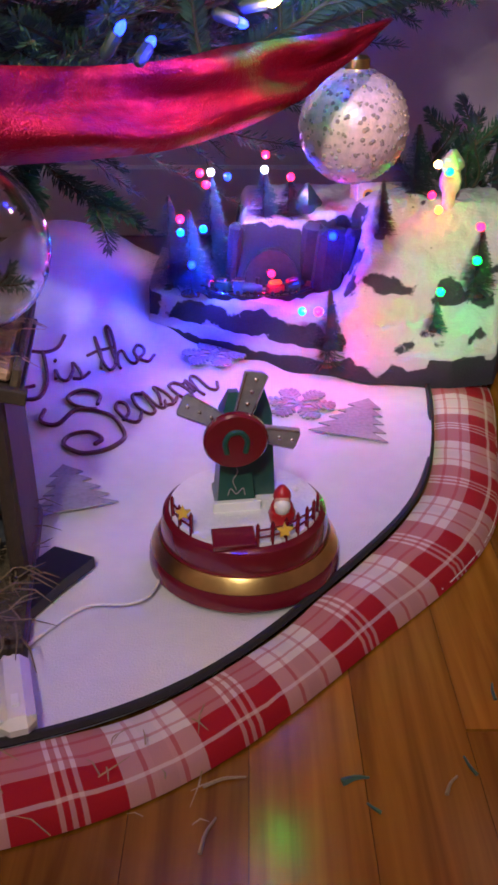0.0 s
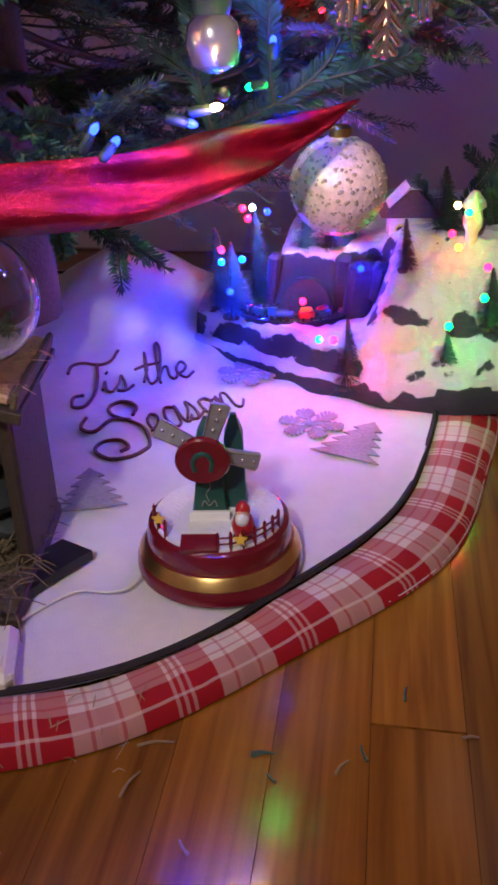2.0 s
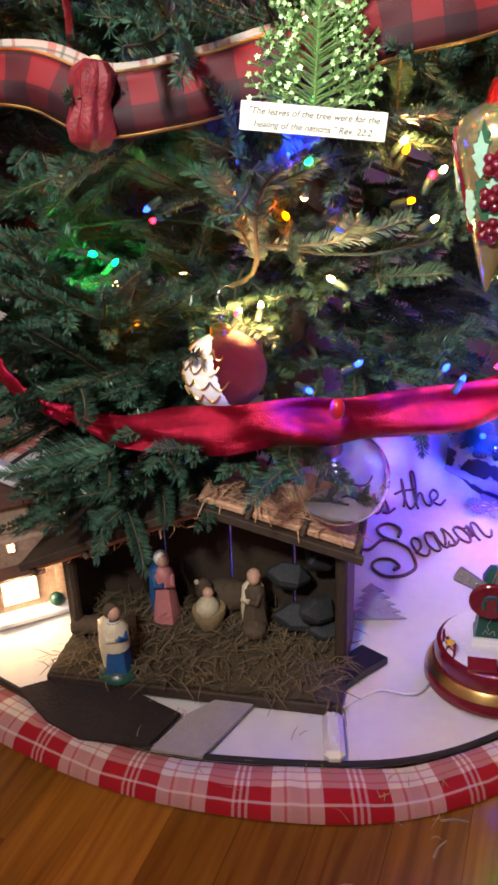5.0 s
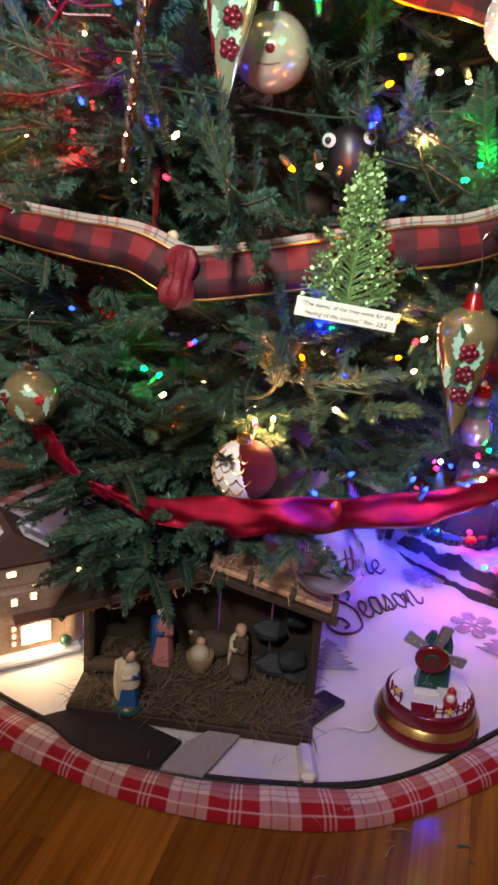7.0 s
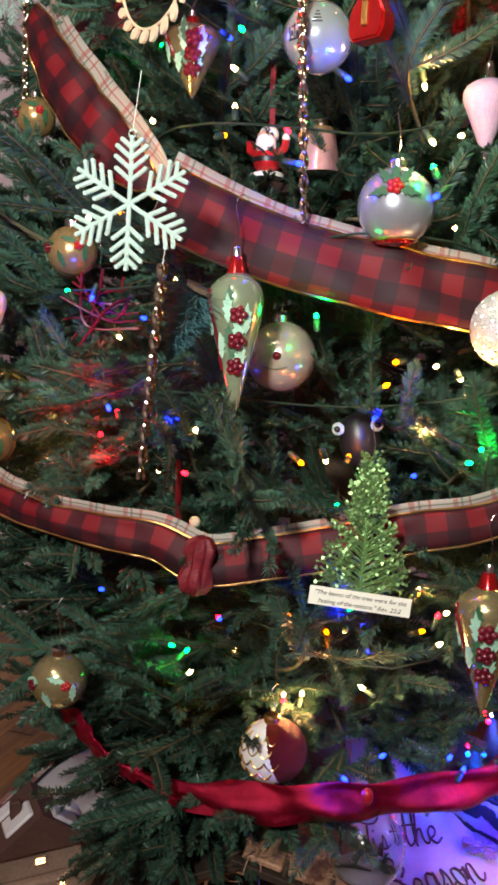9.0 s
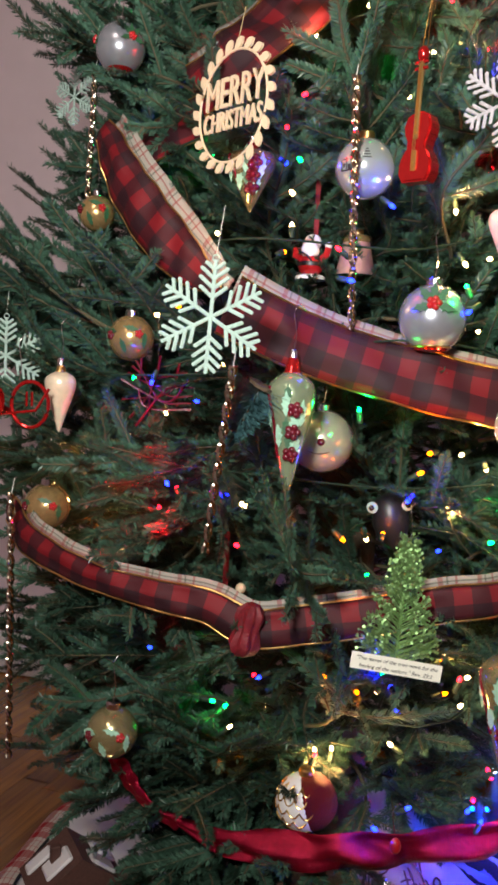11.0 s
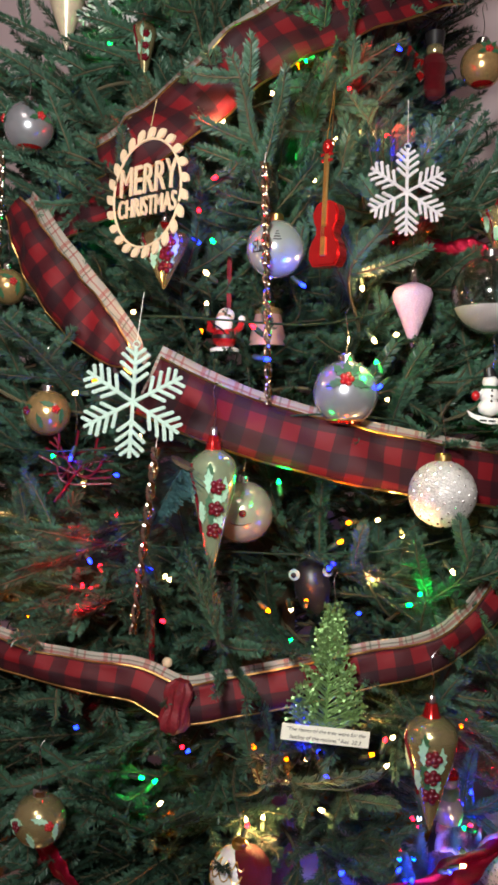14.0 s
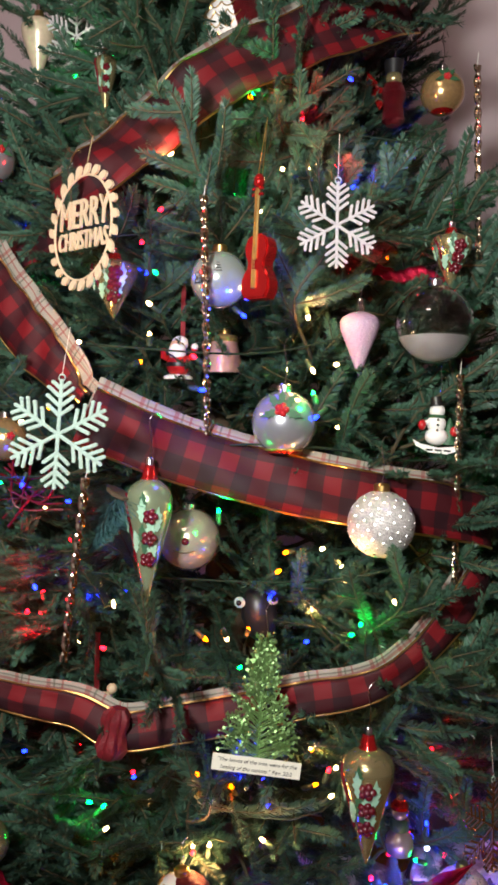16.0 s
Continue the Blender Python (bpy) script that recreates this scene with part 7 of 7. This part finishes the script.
RED = [(-0.091, 0.47, 1.173), (-0.218, 0.342, 0.932), (-0.41, 0.376, 0.639), (-0.231, 0.407, 0.368), (0.056, 0.613, 0.389), (-0.27, 0.372, 1.103), (-0.279, 0.335, 1.057), (-0.077, 0.416, 0.478), (-0.402, 0.327, 0.649), (-0.306, 0.32, 0.619), (-0.374, 0.31, 0.675)]
BLUE = [(-0.005, 0.43, 0.334), (-0.120, 0.375, 0.345), (-0.045, 0.415, 0.325), (-0.08, 0.489, 1.283), (-0.072, 0.491, 1.153), (-0.084, 0.34, 0.871), (-0.197, 0.298, 0.895), (-0.279, 0.306, 0.683), (0.026, 0.564, 0.368), (-0.135, 0.39, 0.442), (-0.293, 0.38, 1.034), (-0.396, 0.33, 0.679), (-0.171, 0.358, 0.98), (-0.15, 0.416, 0.459),
        (0.019, 0.652, 0.324), (-0.425, 0.37, 0.478), (-0.162, 0.346, 0.502), (0.010, 0.462, 0.345), (-0.150, 0.345, 0.332), (-0.060, 0.425, 0.330), (-0.342, 0.377, 0.666)]
AMBER = [(-0.197, 0.328, 0.637), (-0.219, 0.385, 0.469), (-0.187, 0.414, 0.448), (-0.099, 0.428, 0.495), (-0.114, 0.345, 0.729), (-0.268, 0.307, 0.924), (-0.197, 0.465, 1.262), (-0.093, 0.417, 0.461), (-0.225, 0.414, 0.446), (-0.125, 0.348, 0.707), (-0.314, 0.407, 0.36)]
COLOURS = {"warm": (1.0, 0.52, 0.18), "green": (0.0, 1.0, 0.10), "red": (1.0, 0.004, 0.012), "blue": (0.004, 0.014, 1.0), "amber": (1.0, 0.13, 0.0)}
SITES = {"warm": WARM, "green": GREEN, "red": RED, "blue": BLUE, "amber": AMBER}
rng = random.Random(17)
for k in range(75):
    z = rng.uniform(0.34, 1.75)
    a = rng.uniform(-math.pi, 0.35)
    r = tree_radius(z) * rng.uniform(0.48, 0.72)
    SITES[rng.choice(("warm", "warm", "green", "red", "blue", "amber"))].append((AXIS[0] + r * math.cos(a), AXIS[1] + r * math.sin(a), z))
string = thing("string_lights", Matrix(), "multicoloured fairy lights on dark green wire", "string lights")
path = []
for k in range(700):
    z = 0.33 + 1.6 * k / 700
    a = k * 0.11
    r = tree_radius(z) * (0.66 + 0.08 * math.sin(k * 0.7))
    path.append((AXIS[0] + r * math.cos(a), AXIS[1] + r * math.sin(a), z + 0.015 * math.sin(k * 0.5)))
part("wire", Shape().tube(path, 0.0012, 5), WIRE, string)
BULB = Shape().lathe([(0.0016, -0.001), (0.0023, 0.0006), (0.0024, 0.0024), (0.0016, 0.0046), (0.0004, 0.0058)], n=10)
SOCKET = Shape().lathe([(0.0014, -0.014), (0.0030, -0.012), (0.0032, -0.002), (0.0026, -0.001)], n=8).mesh("socket", WIRE)
for colour, sites in SITES.items():
    lit = glowing("bulb_" + colour, COLOURS[colour], 20.0 if colour != "warm" else 30.0)
    mesh = BULB.mesh("bulb", lit)
    for k, p in enumerate(sites):
        m = pose(*p, rng.uniform(20, 160), rng.uniform(-60, 60), rng.uniform(0, 360))
        bulb = part("bulb", mesh, lit, string, m=m)
        part("socket", SOCKET, WIRE, bulb)
        if k % 2 == 0 and k < 30:
            away = Vector((p[0] - AXIS[0], p[1] - AXIS[1], 0)).normalized() * 0.014
            point_lamp("bulb_glow", Vector(p) + away, {"warm": 0.19, "green": 0.08, "red": 0.13, "blue": 0.14, "amber": 0.07}[colour], COLOURS[colour], 0.006)


# ---- loose litter and the wooden floor ----
for x, y, L, turn, mat, what in ((-0.019, 0.255, 0.020, 70, STRAW, "dry straw"), (-0.012, 0.285, 0.022, 15, STRAW, "dry straw"), (0.137, 0.346, 0.012, 85, NEEDLE, "fallen fir needle"),
                                 (0.100, 0.283, 0.013, 55, STRAW, "dry straw"), (0.053, 0.286, 0.014, 12, NEEDLE, "fallen fir sprig"), (0.112, 0.295, 0.012, 110, NEEDLE, "fallen fir needle"),
                                 (0.175, 0.315, 0.010, 10, STRAW, "dry straw"), (0.06, 0.27, 0.008, 140, NEEDLE, "fallen fir needle"), (-0.08, 0.20, 0.012, 30, STRAW, "dry straw"), (0.02, 0.22, 0.010, 130, STRAW, "dry straw")):
    bits = spline([(-L / 2, 0, 0), (0, L * 0.07, 0.0006), (L / 2, 0, 0.0002)], 5)
    solo("floor_straw" if mat is STRAW else "fallen_needle", Shape().tube(bits, 0.0011 if what != "fallen fir sprig" else 0.0022, 5, 0.0006), mat, pose(x, y, 0.0012, 0, 0, turn), what + " lying on the wooden floorboards", "litter", "litter on the floor")

PLANK = bpy.data.materials.new("varnished_plank")
PLANK.use_nodes = True
tree = PLANK.node_tree
bsdf = tree.nodes["Principled BSDF"]
co = tree.nodes.new("ShaderNodeTexCoord")
info = tree.nodes.new("ShaderNodeObjectInfo")
shift = tree.nodes.new("ShaderNodeVectorMath")
shift.operation = "MULTIPLY_ADD"
shift.inputs[1].default_value = (1, 1, 1)
jump = tree.nodes.new("ShaderNodeCombineXYZ")
far = tree.nodes.new("ShaderNodeMath")
far.operation = "MULTIPLY"
far.inputs[1].default_value = 40
tree.links.new(info.outputs["Random"], far.inputs[0])
tree.links.new(far.outputs[0], jump.inputs[0])
tree.links.new(far.outputs[0], jump.inputs[1])
tree.links.new(co.outputs["Object"], shift.inputs[0])
tree.links.new(jump.outputs[0], shift.inputs[2])
stretch = tree.nodes.new("ShaderNodeMapping")
stretch.inputs["Scale"].default_value = (60, 3.2, 60)
tree.links.new(shift.outputs[0], stretch.inputs["Vector"])
grain = tree.nodes.new("ShaderNodeTexNoise")
grain.inputs["Scale"].default_value = 1.6
grain.inputs["Detail"].default_value = 6
grain.inputs["Distortion"].default_value = 0.6
tree.links.new(stretch.outputs[0], grain.inputs["Vector"])
blot = tree.nodes.new("ShaderNodeTexNoise")
blot.inputs["Scale"].default_value = 9
tree.links.new(shift.outputs[0], blot.inputs["Vector"])
ramp = tree.nodes.new("ShaderNodeValToRGB")
ramp.color_ramp.elements[0].position, ramp.color_ramp.elements[1].position = 0.32, 0.68
ramp.color_ramp.elements[0].color = (0.185, 0.066, 0.007, 1)
ramp.color_ramp.elements[1].color = (0.345, 0.148, 0.016, 1)
tree.links.new(grain.outputs[0], ramp.inputs[0])
tone = tree.nodes.new("ShaderNodeHueSaturation")
span = tree.nodes.new("ShaderNodeMapRange")
span.inputs[3].default_value, span.inputs[4].default_value = 0.6, 1.3
tree.links.new(info.outputs["Random"], span.inputs[0])
tree.links.new(span.outputs[0], tone.inputs["Value"])
tree.links.new(ramp.outputs[0], tone.inputs["Color"])
tree.links.new(tone.outputs[0], bsdf.inputs["Base Color"])
gloss = tree.nodes.new("ShaderNodeMapRange")
gloss.inputs[3].default_value, gloss.inputs[4].default_value = 0.10, 0.26
tree.links.new(blot.outputs[0], gloss.inputs[0])
tree.links.new(gloss.outputs[0], bsdf.inputs["Roughness"])
bsdf.inputs["Coat Weight"].default_value = 0.25
bsdf.inputs["Coat Roughness"].default_value = 0.15
relief = tree.nodes.new("ShaderNodeBump")
relief.inputs["Strength"].default_value = 0.12
relief.inputs["Distance"].default_value = 0.002
tree.links.new(grain.outputs[0], relief.inputs["Height"])
tree.links.new(relief.outputs[0], bsdf.inputs["Normal"])

floor = solo("floor", Shape().box(EAST - WEST + 0.2, NORTH - SOUTH + 0.2, 0.06, bevel=0.02), DARK_WOOD, pose((EAST + WEST) / 2, (NORTH + SOUTH) / 2, -0.048), "varnished orange-brown wooden strip floor", "floor", kind="structure", smooth=False)
rng = random.Random(8)
WIDE = 0.0577
x = WEST + WIDE / 2 - 0.012
x += (0.0 - x - WIDE / 2) % WIDE
x -= WIDE
PLANKS = {}
while x < EAST + WIDE / 2:
    y = SOUTH - rng.uniform(0, 0.7)
    if abs(x - 0.146) < 0.02:
        y = 0.3185 - 1.2 * 2
    while y < NORTH:
        L = rng.choice((0.9, 1.05, 1.2, 1.35)) if abs(x - 0.146) > 0.02 else 1.2
        far_end = min(y + L, NORTH)
        y = max(y, SOUTH)
        L = round(far_end - y, 2)
        if L < 0.02:
            y = far_end
            if y >= NORTH - 0.02:
                break
            continue
        if L not in PLANKS:
            PLANKS[L] = Shape().box(WIDE - 0.0003, L - 0.0003, 0.018, bevel=0.004).mesh("plank", PLANK, False)
        ob = new("plank", PLANKS[L])
        ob.parent = floor
        ob.matrix_parent_inverse = floor.matrix_basis.inverted()
        ob.location = (x, far_end - L / 2, -0.009)
        y = far_end
    x += WIDE
